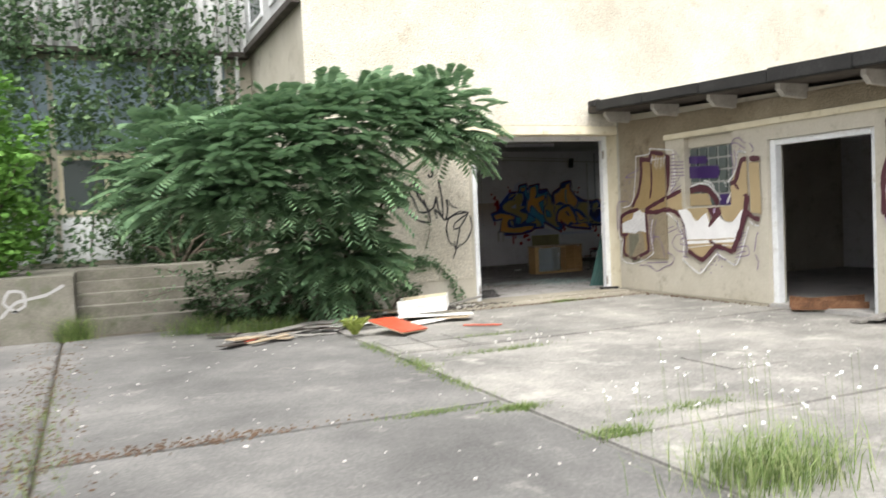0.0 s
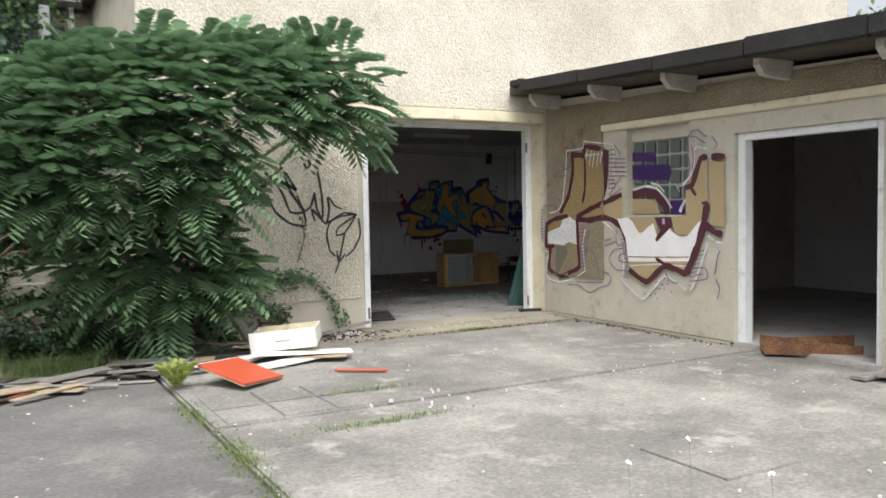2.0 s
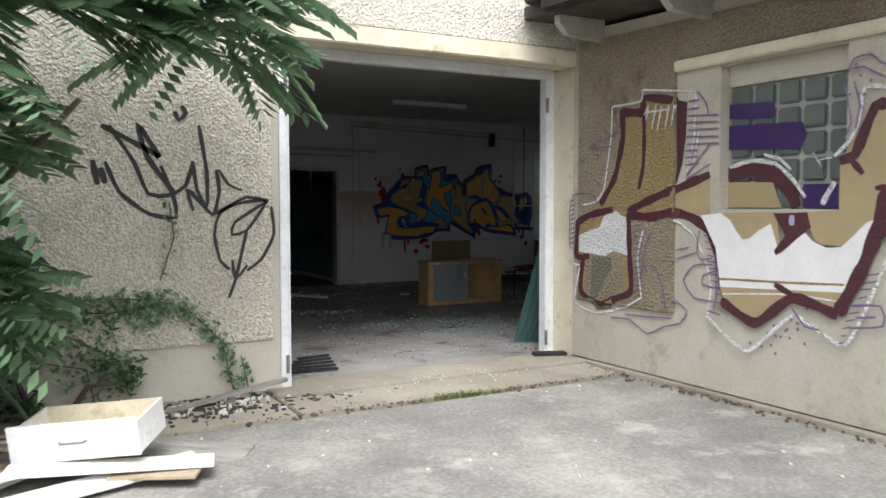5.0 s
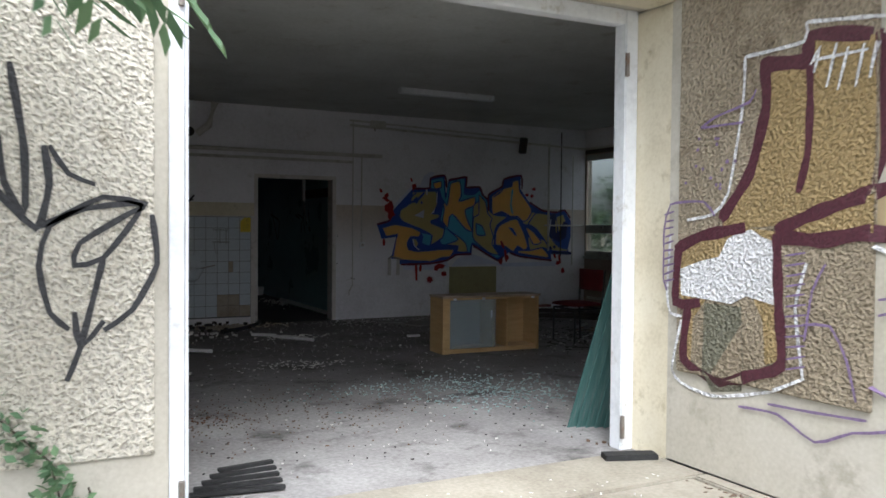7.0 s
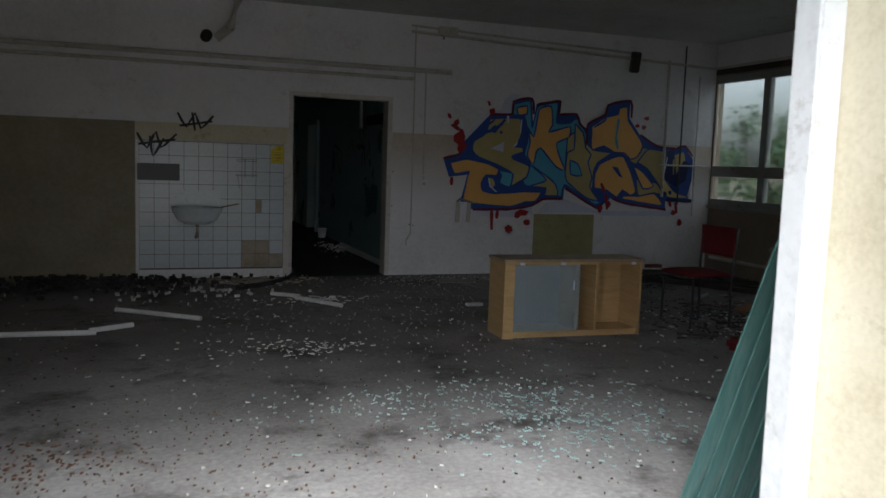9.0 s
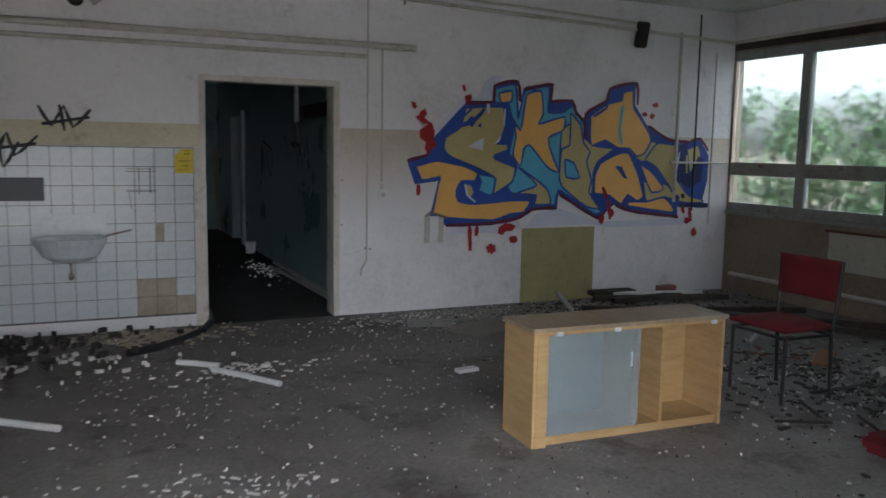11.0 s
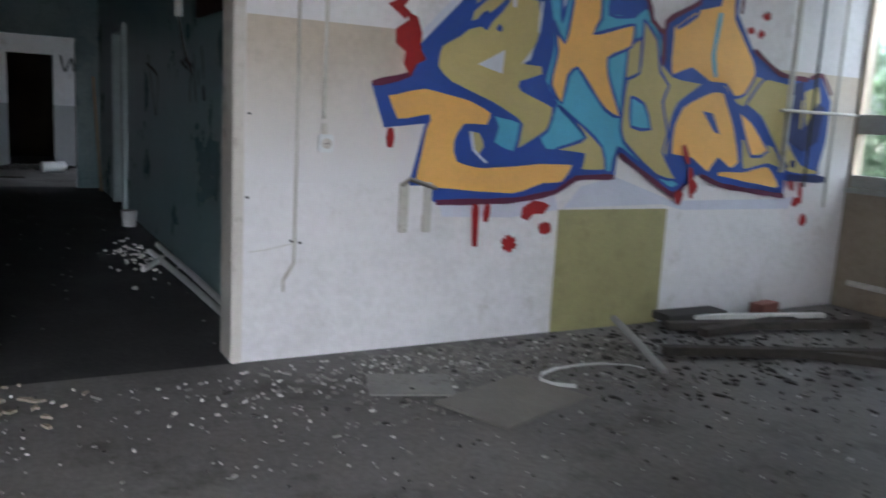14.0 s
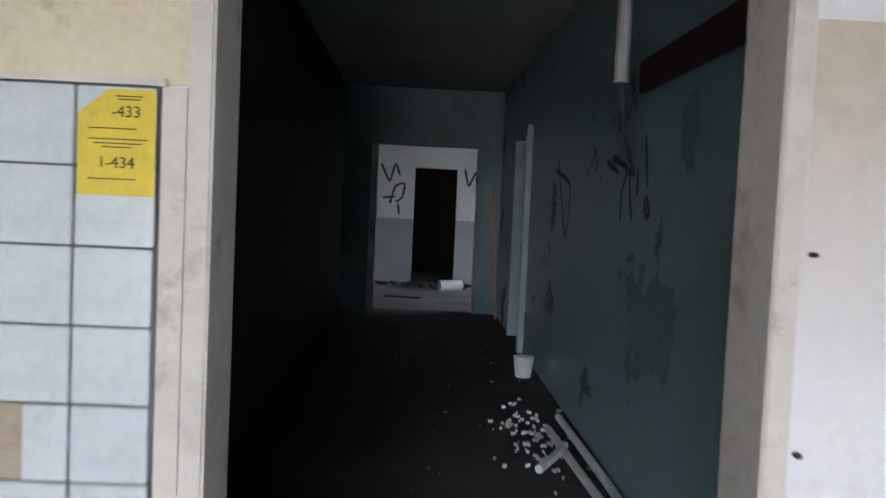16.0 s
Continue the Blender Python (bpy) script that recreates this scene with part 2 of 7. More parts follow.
yard = thing("pavement", pose(0, 0, 0), "cracked grey cast concrete yard slabs with weedy joints", "pavement", kind="structure")
xs = (-9, 0.62, 3.9, 9.56)
for i, ys in enumerate(((-8, -1.0, 5.58, 12.0), (-8, -1.0, 5.55, 12.0), (-8, -1.0, 4.25, 8.08, 10.97))):
    for a, b in zip(ys, ys[1:]):
        part("slab", slab_at(xs[i] + 0.015, a + 0.013, xs[i + 1] - 0.015, b - 0.013, R.uniform(-0.01, 0), CONCRETE), CONCRETE if i == 2 else CONCRETE_DARK, yard)
for a, b in ((4.02, 4.43), (4.45, 4.86), (4.88, 5.32)):
    for c, d in ((8.13, 8.58), (8.6, 9.08)):
        ob = part("paver", slab_at(a, c, b, d, 0.008, CONCRETE, 0.01), CONCRETE, yard)
        ob.rotation_euler.x = R.uniform(-0.0006, 0.0006)
part("patch", box(bmesh.new(), (6.1, 5.42, -0.05), (6.72, 6.12, 0.004), 0.003), CONCRETE, yard, "smooth pale repair patch")
strip = thing("threshold", pose(0, 0, 0), "worn yellowish concrete threshold strip along the wall", "threshold", kind="structure")
for lo, hi in (((3.93, 11.0), (6.6, 11.83, 0.004)), ((6.62, 11.0), (9.45, 11.52, 0.01)), ((6.62, 11.535), (9.57, 12.08, 0.016)), ((9.47, 8.45), (9.565, 11.52, 0.02))):
    part("slab", boxes(((*lo, -0.3), hi), bevel=0.008), APRON, strip)

# facade of the hall, with its wide doorway
Y0, Y1 = 11.85, 12.3
tagged(part("wall_facade", boxes(((4.1, Y0, 0), (6.805, Y1, 8)), ((6.805, Y0, 2.72), (9.6, Y1, 8)), ((9.6, Y0, 0), (16.4, Y1, 8))), SMOOTH), "smooth grey plaster wall of the hall", "wall", kind="structure")
tagged(part("roughcast_facade", boxes(((4.08, Y0 - 0.022, 0.4), (6.68, Y0, 8)), ((6.68, Y0 - 0.022, 2.86), (16.4, Y0, 8)), bevel=0.006), RENDER), "coarse beige roughcast render on the hall wall", "render", kind="structure")
tagged(part("lintel", boxes(((6.6, Y0 - 0.05, 2.70), (9.568, Y0 + 0.2, 2.85)), bevel=0.012), CREAM), "cream painted concrete lintel over the doorway", "lintel", kind="structure")
tagged(part("reveal", boxes(((9.575, 11.77, 0), (9.62, 12.17, 2.70))), CREAM), "cream painted plaster reveal of the doorway", "reveal", kind="structure")
# side wall and rear wing
tagged(part("wall_side", boxes(((4.1, Y1, 0), (4.4, 19.75, 8))), SMOOTH), "pale smooth side wall of the hall", "wall", kind="structure")

# garage wing
XK = 9.57
gw = boxes(((XK, 10.1, 0), (9.87, Y0, 3.0)), ((XK, 9.07, 0), (9.87, 10.1, 1.40)), ((XK, 9.07, 2.46), (9.87, 10.1, 3.0)), ((XK, 8.42, 0), (9.87, 9.07, 3.0)),
           ((XK, 6.75, 2.27), (9.87, 8.42, 3.0)), ((XK, -3, 0), (9.87, 6.75, 3.0)))
tagged(part("wall_garage", gw, SMOOTH), "smooth beige plaster wall of the garage wing", "wall", kind="structure")
tagged(part("roughcast_garage", boxes(((XK - 0.022, 10.54, 0.56), (XK, 11.76, 2.9)), ((XK - 0.022, -3, 2.56), (XK, 10.54, 2.9)), bevel=0.006), RENDER_BROWN), "coarse brown beige roughcast panel on the garage wall", "render", kind="structure")
tagged(part("trim", boxes(((XK - 0.05, -3, 2.47), (XK, 10.54, 2.555)), bevel=0.01), CREAM), "cream plaster string course over the garage openings", "trim", kind="structure")
tagged(part("garage_walls", boxes(((15.0, -3, 0), (15.3, Y0, 3.0)), ((9.87, -3.3, 0), (15.3, -3, 3.0))), PLASTER), "plain plaster walls inside the garage", "wall", kind="structure")
tagged(part("garage_floor", boxes(((9.57, -3, -0.3), (15.3, Y0, 0.035)), bevel=0.01), GARAGE_SCREED), "dusty grey concrete garage floor", "floor", kind="structure")
roof = thing("garage_roof", pose(0, 0, 0), "flat garage roof with black felt edge and timber rafters", "roof", kind="structure")


def fall(y):
    """How far the roof has dropped below its height at the hall, y metres along the yard."""
    return -0.036 * (11.45 - max(y, 3.9))


def tilt(ob, above=2.6):
    for v in ob.data.vertices:
        if v.co.z > above:
            v.co.z += fall(v.co.y)
    return ob


for a, b in ((-3.4, 3.898), (3.902, Y0 - 0.03)):
    tilt(part("roof_deck", boxes(((8.98, a, 3.05), (15.5, b, 3.17)), bevel=0.01), TIMBER_DARK, roof))
fas = bmesh.new()
for k in range(9):
    box(fas, (8.9 + R.uniform(-0.015, 0.012), 11.47 - 1.25 * (k + 1) + 0.004, 3.055 + R.uniform(-0.012, 0.012)), (8.975, 11.47 - 1.25 * k, 3.225 + R.uniform(-0.01, 0.012)), 0.014)
for k in range(7):
    box(fas, (8.88 + 0.07 * k, 11.46 + R.uniform(0, 0.04), 3.16 + R.uniform(-0.02, 0.02)), (8.98 + 0.07 * k, 11.56 + R.uniform(0, 0.2), 3.215 + R.uniform(0, 0.05)), 0.016)
tilt(part("felt_edge", fas, ROOFING, roof, "torn black bitumen felt edge"))
for nm in ("wall_garage", "roughcast_garage", "garage_walls"):
    tilt(bpy.data.objects[nm])
for k in range(11):
    y = 11.5 - 1.245 * k
    part("rafter", slab([(9.08, 2.98), (9.17, 2.89), (9.57, 2.86), (9.57, 3.058), (9.08, 3.058)], 0.075, lambda u, v, h, y=y: (u, y - h, v + fall(y))), TIMBER_PALE, roof)

# ---- hall ----
XW, YB, ZC = 14.82, 19.55, 3.05
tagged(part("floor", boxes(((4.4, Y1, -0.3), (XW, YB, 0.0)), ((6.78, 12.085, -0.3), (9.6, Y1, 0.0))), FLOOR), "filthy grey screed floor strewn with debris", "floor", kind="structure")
tagged(part("ceiling", boxes(((4.4, Y1, ZC), (XW, YB, ZC + 0.2))), CEILING), "stained off-white plaster ceiling", "ceiling", kind="structure")
tagged(part("wall_back", boxes(((4.4, YB, 0), (9.12, YB + 0.2, ZC + 0.2)), ((9.12, YB, 2.09), (10.3, YB + 0.2, ZC + 0.2)), ((10.3, YB, 0), (XW + 0.12, YB + 0.2, ZC + 0.2))), PLASTER), "whitewashed back wall of the hall", "wall", kind="structure")
tagged(part("dado_back", boxes(((10.31, YB - 0.003, 0.9), (XW, YB, 1.69))), DADO), "faded cream paint band on the back wall", "paint band", kind="structure")
tagged(part("dado_back_left", boxes(((4.4, YB - 0.003, 0.0), (7.48, YB, 1.69))), DIM_OCHRE_OIL), "yellowish oil paint on the lower back wall, darkened for the dim end", "paint band", kind="structure")
tagged(part("dado_over_tiles", boxes(((7.481, YB - 0.003, 1.5), (9.1, YB, 1.69))), CREAM), "cream oil paint band over the wall tiles", "paint band", kind="structure")
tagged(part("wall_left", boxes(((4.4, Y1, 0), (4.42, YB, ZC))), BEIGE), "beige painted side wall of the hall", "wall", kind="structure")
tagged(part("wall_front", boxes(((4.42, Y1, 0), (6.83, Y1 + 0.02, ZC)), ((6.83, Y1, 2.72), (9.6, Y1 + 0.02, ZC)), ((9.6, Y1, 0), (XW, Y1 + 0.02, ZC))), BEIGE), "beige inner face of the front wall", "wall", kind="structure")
WY0, WY1, WZ0, WZ1 = 16.55, 19.52, 0.9, 2.62
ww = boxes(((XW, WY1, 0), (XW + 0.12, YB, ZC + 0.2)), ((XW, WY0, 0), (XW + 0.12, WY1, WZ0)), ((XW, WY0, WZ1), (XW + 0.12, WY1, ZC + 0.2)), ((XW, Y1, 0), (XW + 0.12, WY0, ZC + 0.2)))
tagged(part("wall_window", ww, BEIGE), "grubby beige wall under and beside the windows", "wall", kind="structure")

# ---- corridor and far room ----
CX0, CX1, CY = 8.65, 10.55, 27.82
tagged(part("corridor_floor", boxes(((7.0, YB, -0.3), (12.6, CY + 0.15, 0.0))), CORRIDOR_FLOOR), "near-black grey corridor floor", "floor", kind="structure")
tagged(part("corridor_ceiling", boxes(((CX0 - 0.2, YB + 0.2, 2.68), (CX1 + 0.2, CY, 2.85))), CEILING), "dingy corridor ceiling", "ceiling", kind="structure")
tagged(part("corridor_wall_left", boxes(((CX0 - 0.2, YB + 0.2, 0), (CX0, CY, 2.68))), SHADED_TEAL), "teal corridor wall, near-black with painted-in shade", "wall", kind="structure")
tagged(part("corridor_wall_right", boxes(((CX1, YB + 0.2, 0), (CX1 + 0.2, 25.3, 2.68)), ((CX1, 25.3, 2.05), (CX1 + 0.2, 26.3, 2.68)), ((CX1, 26.3, 0), (CX1 + 0.2, CY, 2.68))), TEAL), "dark teal gloss painted corridor wall", "wall", kind="structure")
tagged(part("side_closet", boxes(((CX1 + 0.2, 25.0, 0), (CX1 + 1.4, 25.1, 2.3)), ((CX1 + 0.2, 26.5, 0), (CX1 + 1.4, 26.6, 2.3)), ((CX1 + 1.4, 25.0, 0), (CX1 + 1.5, 26.6, 2.3)), ((CX1 + 0.2, 25.0, 2.3), (CX1 + 1.5, 26.6, 2.4))), TEAL), "plain dark walls behind the side doorway", "wall", kind="structure")
tagged(part("corridor_wall_end", boxes(((7.0, CY, 0), (9.06, CY + 0.15, 2.9)), ((9.06, CY, 2.0), (10.27, CY + 0.15, 2.9)), ((10.27, CY, 0), (12.6, CY + 0.15, 2.9))), TEAL), "teal painted end wall of the corridor", "wall", kind="structure")
FY = 31.5
tagged(part("far_room_wall", boxes(((7.0, FY, 0), (9.5, FY + 0.15, 2.9)), ((9.5, FY, 1.9), (10.2, FY + 0.15, 2.9)), ((10.2, FY, 0), (12.6, FY + 0.15, 2.9))), PLASTER), "white wall of the far room", "wall", kind="structure")
tagged(part("far_room_dado", boxes(((7.0, FY - 0.003, 0), (9.5, FY, 1.05)), ((10.2, FY - 0.003, 0), (12.6, FY, 1.05))), GREY_PAINT), "grey paint on the lower wall of the far room", "paint band", kind="structure")
tagged(part("far_room_sides", boxes(((6.85, CY, 0), (7.0, FY + 0.15, 2.9)), ((12.6, CY, 0), (12.75, CY + 0.4, 2.9)), ((12.6, CY + 0.4, 0), (12.75, CY + 1.3, 0.9)), ((12.6, CY + 0.4, 2.2), (12.75, CY + 1.3, 2.9)), ((12.6, CY + 1.3, 0), (12.75, FY + 0.15, 2.9))), PLASTER), "plain side walls of the far room", "wall", kind="structure")
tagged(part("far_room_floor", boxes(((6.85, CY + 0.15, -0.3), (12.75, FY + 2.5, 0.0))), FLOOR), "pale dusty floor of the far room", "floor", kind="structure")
tagged(part("far_room_ceiling", boxes(((6.85, CY, 2.9), (12.75, FY + 2.5, 3.05))), CEILING), "plain ceiling of the far room", "ceiling", kind="structure")
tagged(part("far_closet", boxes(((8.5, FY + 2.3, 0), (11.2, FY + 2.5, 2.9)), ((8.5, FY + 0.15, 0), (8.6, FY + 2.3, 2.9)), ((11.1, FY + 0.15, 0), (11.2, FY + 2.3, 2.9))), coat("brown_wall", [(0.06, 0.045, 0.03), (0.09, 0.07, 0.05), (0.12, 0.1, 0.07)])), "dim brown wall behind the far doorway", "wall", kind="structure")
tagged(part("upper_paint", boxes(((XW - 0.003, Y1 + 0.02, 1.69), (XW, 16.5, ZC)), ((XW - 0.003, 16.5, 2.74), (XW, YB - 0.004, ZC))), PLASTER), "whitewashed upper part of the window wall", "paint band", kind="structure")

# ---- door frames and windows ----
df = thing("door_frame", pose(0, 0, 0), "white painted steel frame of the wide doorway, doors gone", "door frame", kind="structure")
part("jamb", boxes(((6.74, 11.828, 0.017), (6.803, 11.849, 2.698)), ((6.807, 11.835, 0.017), (6.822, 12.19, 2.698)), ((6.807, 12.192, 0.017), (6.87, 12.27, 2.698)), bevel=0.004), FRAME_WHITE, df)
part("jamb", boxes(((9.475, 12.15, 0), (9.575, 12.26, 2.72)), bevel=0.008), FRAME_WHITE, df)
part("head", boxes(((6.93, 12.15, 2.63), (9.475, 12.26, 2.72)), bevel=0.008), FRAME_WHITE, df)
STEEL = paint("rusty_steel", (0.28, 0.25, 0.22), 0.5, metal=0.7, stain=(0.2, 0.09, 0.04), coarse=6)
for x, z in ((6.79, 0.2), (6.79, 2.38), (9.48, 0.15), (9.48, 2.38)):
    part("hinge", bar([(x, 12.14 if x > 9 else 11.82, z - 0.07), (x, 12.14 if x > 9 else 11.82, z + 0.07)], 0.014), STEEL, df)
gf = thing("garage_frame", pose(0, 0, 0), "white painted frame of the open garage bay", "door frame", kind="structure")
part("jamb", boxes(((9.62, 8.32, 0), (9.74, 8.418, 2.268)), bevel=0.008), FRAME_WHITE, gf)
part("jamb", boxes(((9.62, 6.752, 0), (9.74, 6.84, 2.268)), bevel=0.008), FRAME_WHITE, gf)
part("head", boxes(((9.62, 6.84, 2.19), (9.74, 8.32, 2.268)), bevel=0.008), FRAME_WHITE, gf)
idf = thing("inner_door_frame", pose(0, 0, 0), "cream steel door frame without a door", "door frame", kind="structure")
JAMB = coat("grubby_cream_paint", [(0.52, 0.48, 0.43), (0.64, 0.6, 0.55), (0.7, 0.66, 0.62)], 0.6, 25, 2, 0.1, (0.36, 0.31, 0.27), 0.3)
part("jamb", boxes(((9.1, YB - 0.012, 0), (9.15, YB + 0.21, 2.09)), bevel=0.006), JAMB, idf)
part("jamb", boxes(((10.25, YB - 0.012, 0), (10.305, YB + 0.21, 2.09)), bevel=0.006), JAMB, idf)
part("head", boxes(((9.1, YB - 0.012, 2.05), (10.305, YB + 0.21, 2.1)), bevel=0.006), JAMB, idf)
fdf = thing("far_door_frame", pose(0, 0, 0), "pale steel frame of the corridor's end doorway", "door frame", kind="structure")
part("jamb", boxes(((8.98, CY - 0.02, 0), (9.06, CY + 0.16, 2.0)), bevel=0.006), FRAME_WHITE, fdf)
part("jamb", boxes(((10.26, CY - 0.02, 0), (10.31, CY + 0.16, 2.0)), bevel=0.006), TEAL, fdf)
part("head", boxes(((8.98, CY - 0.02, 2.0), (10.31, CY + 0.16, 2.05)), bevel=0.006), TEAL, fdf)
sdf = thing("side_door_frame", pose(0, 0, 0), "pale green steel frame of a side doorway", "door frame", kind="structure")
PALE = paint("pale_green_paint", (0.42, 0.52, 0.52), 0.5)
part("jamb", boxes(((10.5, 25.22, 0), (10.76, 25.34, 2.03)), bevel=0.006), PALE, sdf)
part("jamb", boxes(((10.52, 26.22, 0), (10.76, 26.32, 2.03)), bevel=0.006), PALE, sdf)
part("head", boxes(((10.52, 25.34, 1.98), (10.76, 26.22, 2.06)), bevel=0.006), PALE, sdf)

WIN_FRAME = coat("grey_green_window_paint", [(0.24, 0.25, 0.23), (0.33, 0.34, 0.32), (0.4, 0.41, 0.39)], 0.6, 30, 3, 0.15, (0.18, 0.16, 0.13), 0.3)
win = thing("window_1", pose(0, 0, 0), "long grey-framed window with dirty panes and one boarded vent", "window", kind="structure")
x0, x1 = XW - 0.005, XW + 0.075
cols = ((18.62, 19.5), (17.6, 18.5), (16.66, 17.48))
part("window_frame", boxes(((x0, 16.55, 2.53), (x1, 19.52, 2.62)), ((x0, 16.55, 0.9), (x1, 19.52, 0.99)), ((x0, 16.55, 1.29), (x1, 19.52, 1.43)), ((x0, 18.5, 0.99), (x1, 18.62, 1.29)), ((x0, 18.5, 1.43), (x1, 18.62, 2.53)),
     ((x0, 17.48, 0.99), (x1, 17.6, 1.29)), ((x0, 17.48, 1.43), (x1, 17.6, 2.53)), ((x0, 16.55, 0.99), (x1, 16.66, 1.29)), ((x0, 16.55, 1.43), (x1, 16.66, 2.53)), bevel=0.008), WIN_FRAME, win)
PANE = glass("dirty_glass", (0.52, 0.57, 0.55), 0.08, 0.95)
BOARD = paint("grey_board", (0.25, 0.255, 0.24), 0.7)
for k, (a, b) in enumerate(cols):
    for za, zb in ((0.99, 1.29), (1.43, 2.53)):
        lower = za < 1.2
        ob = part("vent_board" if lower and k == 2 else "pane", boxes(((XW + 0.03, a, za), (XW + 0.036, b, zb))), BOARD if lower and k == 2 else PANE, win)
        ob.visible_shadow = lower and k == 2
    part("catch", boxes(((XW - 0.03, (a + b) / 2 - 0.03, 1.38), (XW - 0.004, (a + b) / 2 + 0.03, 1.41)), bevel=0.005), STEEL, win)
part("window_sill", boxes(((XW - 0.06, 16.5, 0.86), (XW + 0.1, 19.52, 0.898)), bevel=0.008), WIN_FRAME, win)
tagged(part("blind_box", boxes(((XW - 0.03, 16.6, 2.64), (XW - 0.001, 19.53, 2.71)), bevel=0.01), TIMBER_DARK), "dark timber rail above the window", "rail", kind="structure")

gb = thing("window_2", pose(0, 0, 0), "glass block window sprayed with purple paint", "window", kind="structure")
BLOCK = glass("glass_block", (0.16, 0.19, 0.18), 0.15, 0.3)
MORTAR = paint("grey_mortar", (0.36, 0.36, 0.34), 0.9)
ny, nz = 5, 5
part("mortar", boxes(((9.69, 9.07, 1.40), (9.74, 10.1, 2.30))), MORTAR, gb)
for i in range(ny):
    for j in range(nz):
        a, b = 9.07 + 1.03 * i / ny, 1.40 + 0.9 * j / nz
        part("glass_block", boxes(((9.668, a + 0.012, b + 0.012), (9.70, a + 1.03 / ny - 0.012, b + 0.9 / nz - 0.012)), bevel=0.014), BLOCK, gb)
tagged(part("window_head_panel", boxes(((9.655, 9.072, 2.303), (9.75, 10.098, 2.458)), bevel=0.004), SMOOTH), "plain plaster panel over the glass block window", "panel", kind="structure")

# ---- spray paint ----
def spray(name, c, rough=0.6, **k):
    return paint(name, c, rough, spread=0.1, coarse=2.5, **k)


class Layer:
    """Paint on one wall: meshes by colour, laid ever so slightly over one another."""
    def __init__(self, name, place, label, split=None):
        self.name, self.place, self.label, self.split = name, place, label, split
        self.meshes, self.count = [], 0

    def mesh(self, colour):
        self.count += 1
        self.meshes.append((colour, bmesh.new()))
        return self.meshes[-1][1], 0.0015 + 0.0002 * self.count

    def finish(self):
        top = thing(self.name, pose(0, 0, 0), self.label, "graffiti")
        for colour, bm in self.meshes:
            part("paint_stroke", bm, colour, top, colour.name.replace("_", " ") + " spray paint")


def fill(layer, colour, *pts):
    sets = [pts]
    if layer.split:
        s = layer.split
        sets = []
        for sign in (1, -1):
            res = []
            for (a, b), (c, d) in zip(pts, pts[1:] + pts[:1]):
                ia, ic = (a - s) * sign >= 0, (c - s) * sign >= 0
                if ia:
                    res.append((a, b))
                if ia != ic:
                    res.append((s + sign * 1e-4, b + (d - b) * (s - a) / (c - a)))
            if len(res) > 2:
                sets.append(res)
    for poly in sets:
        even = layer.name != "graffiti" or sum(u for u, v in poly) / len(poly) < 10.54
        bm, h = layer.mesh(EVEN.get(colour, colour) if even else colour)
        bm.faces.new([bm.verts.new(layer.place(u, v, h)) for u, v in poly])
    if layer.name == "mural_graffiti" and colour in (ORANGE, OLIVE, TEAL_SPRAY):
        stroke(layer, BLUE, 0.024, *pts, pts[0])


def smooth_line(pts):
    out = []
    for i in range(len(pts) - 1):
        p0, p1, p2, p3 = [Vector(pts[max(0, min(len(pts) - 1, i + k))]) for k in (-1, 0, 1, 2)]
        n = max(2, int((p2 - p1).length / 0.06))
        for k in range(n):
            t = k / n
            out.append(0.5 * (2 * p1 + (p2 - p0) * t * 0.6 + (3 * (p2 - p1) * 1.0 - (p2 - p0) * 0.6 * 2 - (p3 - p1) * 0.6 + 3 * (p2 - p1)) * t * t + (-4 * (p2 - p1) + (p2 - p0) * 0.6 + (p3 - p1) * 0.6) * t ** 3))
    out.append(Vector(pts[-1]))
    return out


def stroke(layer, colour, width, *pts):
    bm, h = layer.mesh(colour)
    line = smooth_line(pts)
    old = None
    for i, p in enumerate(line):
        d = line[min(i + 1, len(line) - 1)] - line[max(i - 1, 0)]
        if d.length < 1e-6:
            continue
        d.normalize()
        w = width * (0.42 + 0.06 * math.sin(i * 1.7)) * (0.75 if i in (0, len(line) - 1) else 1)
        n = Vector((-d.y, d.x)) * w
        a, b = [bm.verts.new(layer.place(q.x, q.y, h)) for q in (p + n, p - n)]
        if old:
            bm.faces.new((old[0], old[1], b, a))
        old = (a, b)


def blob(layer, colour, r, c):
    bm, h = layer.mesh(colour)
    bm.faces.new([bm.verts.new(layer.place(c[0] + r * R.uniform(0.6, 1.1) * math.cos(k * 0.7), c[1] + r * R.uniform(0.6, 1.1) * math.sin(k * 0.7), h)) for k in range(9)])


rel = dict(bump=1.0, grit=0.03, relief=60)
OCHRE = spray("ochre", (0.36, 0.26, 0.115), **rel)
SPRAY_WHITE = spray("white", (0.78, 0.78, 0.78), **rel)
MOSS = spray("moss_green", (0.3, 0.28, 0.14), **rel)
LILAC = spray("lilac", (0.42, 0.34, 0.5))
PURPLE = spray("dark_purple", (0.06, 0.022, 0.075))
PURPLE_BROWN = spray("purple_brown", (0.075, 0.02, 0.03), bump=0.5, grit=0.01, relief=60)
VIOLET = spray("violet", (0.11, 0.06, 0.19))
DEEP_VIOLET = spray("deep_violet", (0.045, 0.02, 0.11), 0.35)
PLUM = spray("faded_plum", (0.2, 0.14, 0.25), bump=0.5, grit=0.01, relief=60)
SPRAY_BLACK = spray("black", (0.03, 0.03, 0.032), bump=0.5, grit=0.01, relief=60)
HAZE = spray("pale_blue", (0.66, 0.68, 0.78))
SMOKE = spray("smoky_grey_green", (0.17, 0.165, 0.115), **rel)
NAVY = spray("navy", (0.015, 0.025, 0.12))
BLUE = spray("blue", (0.03, 0.08, 0.36))
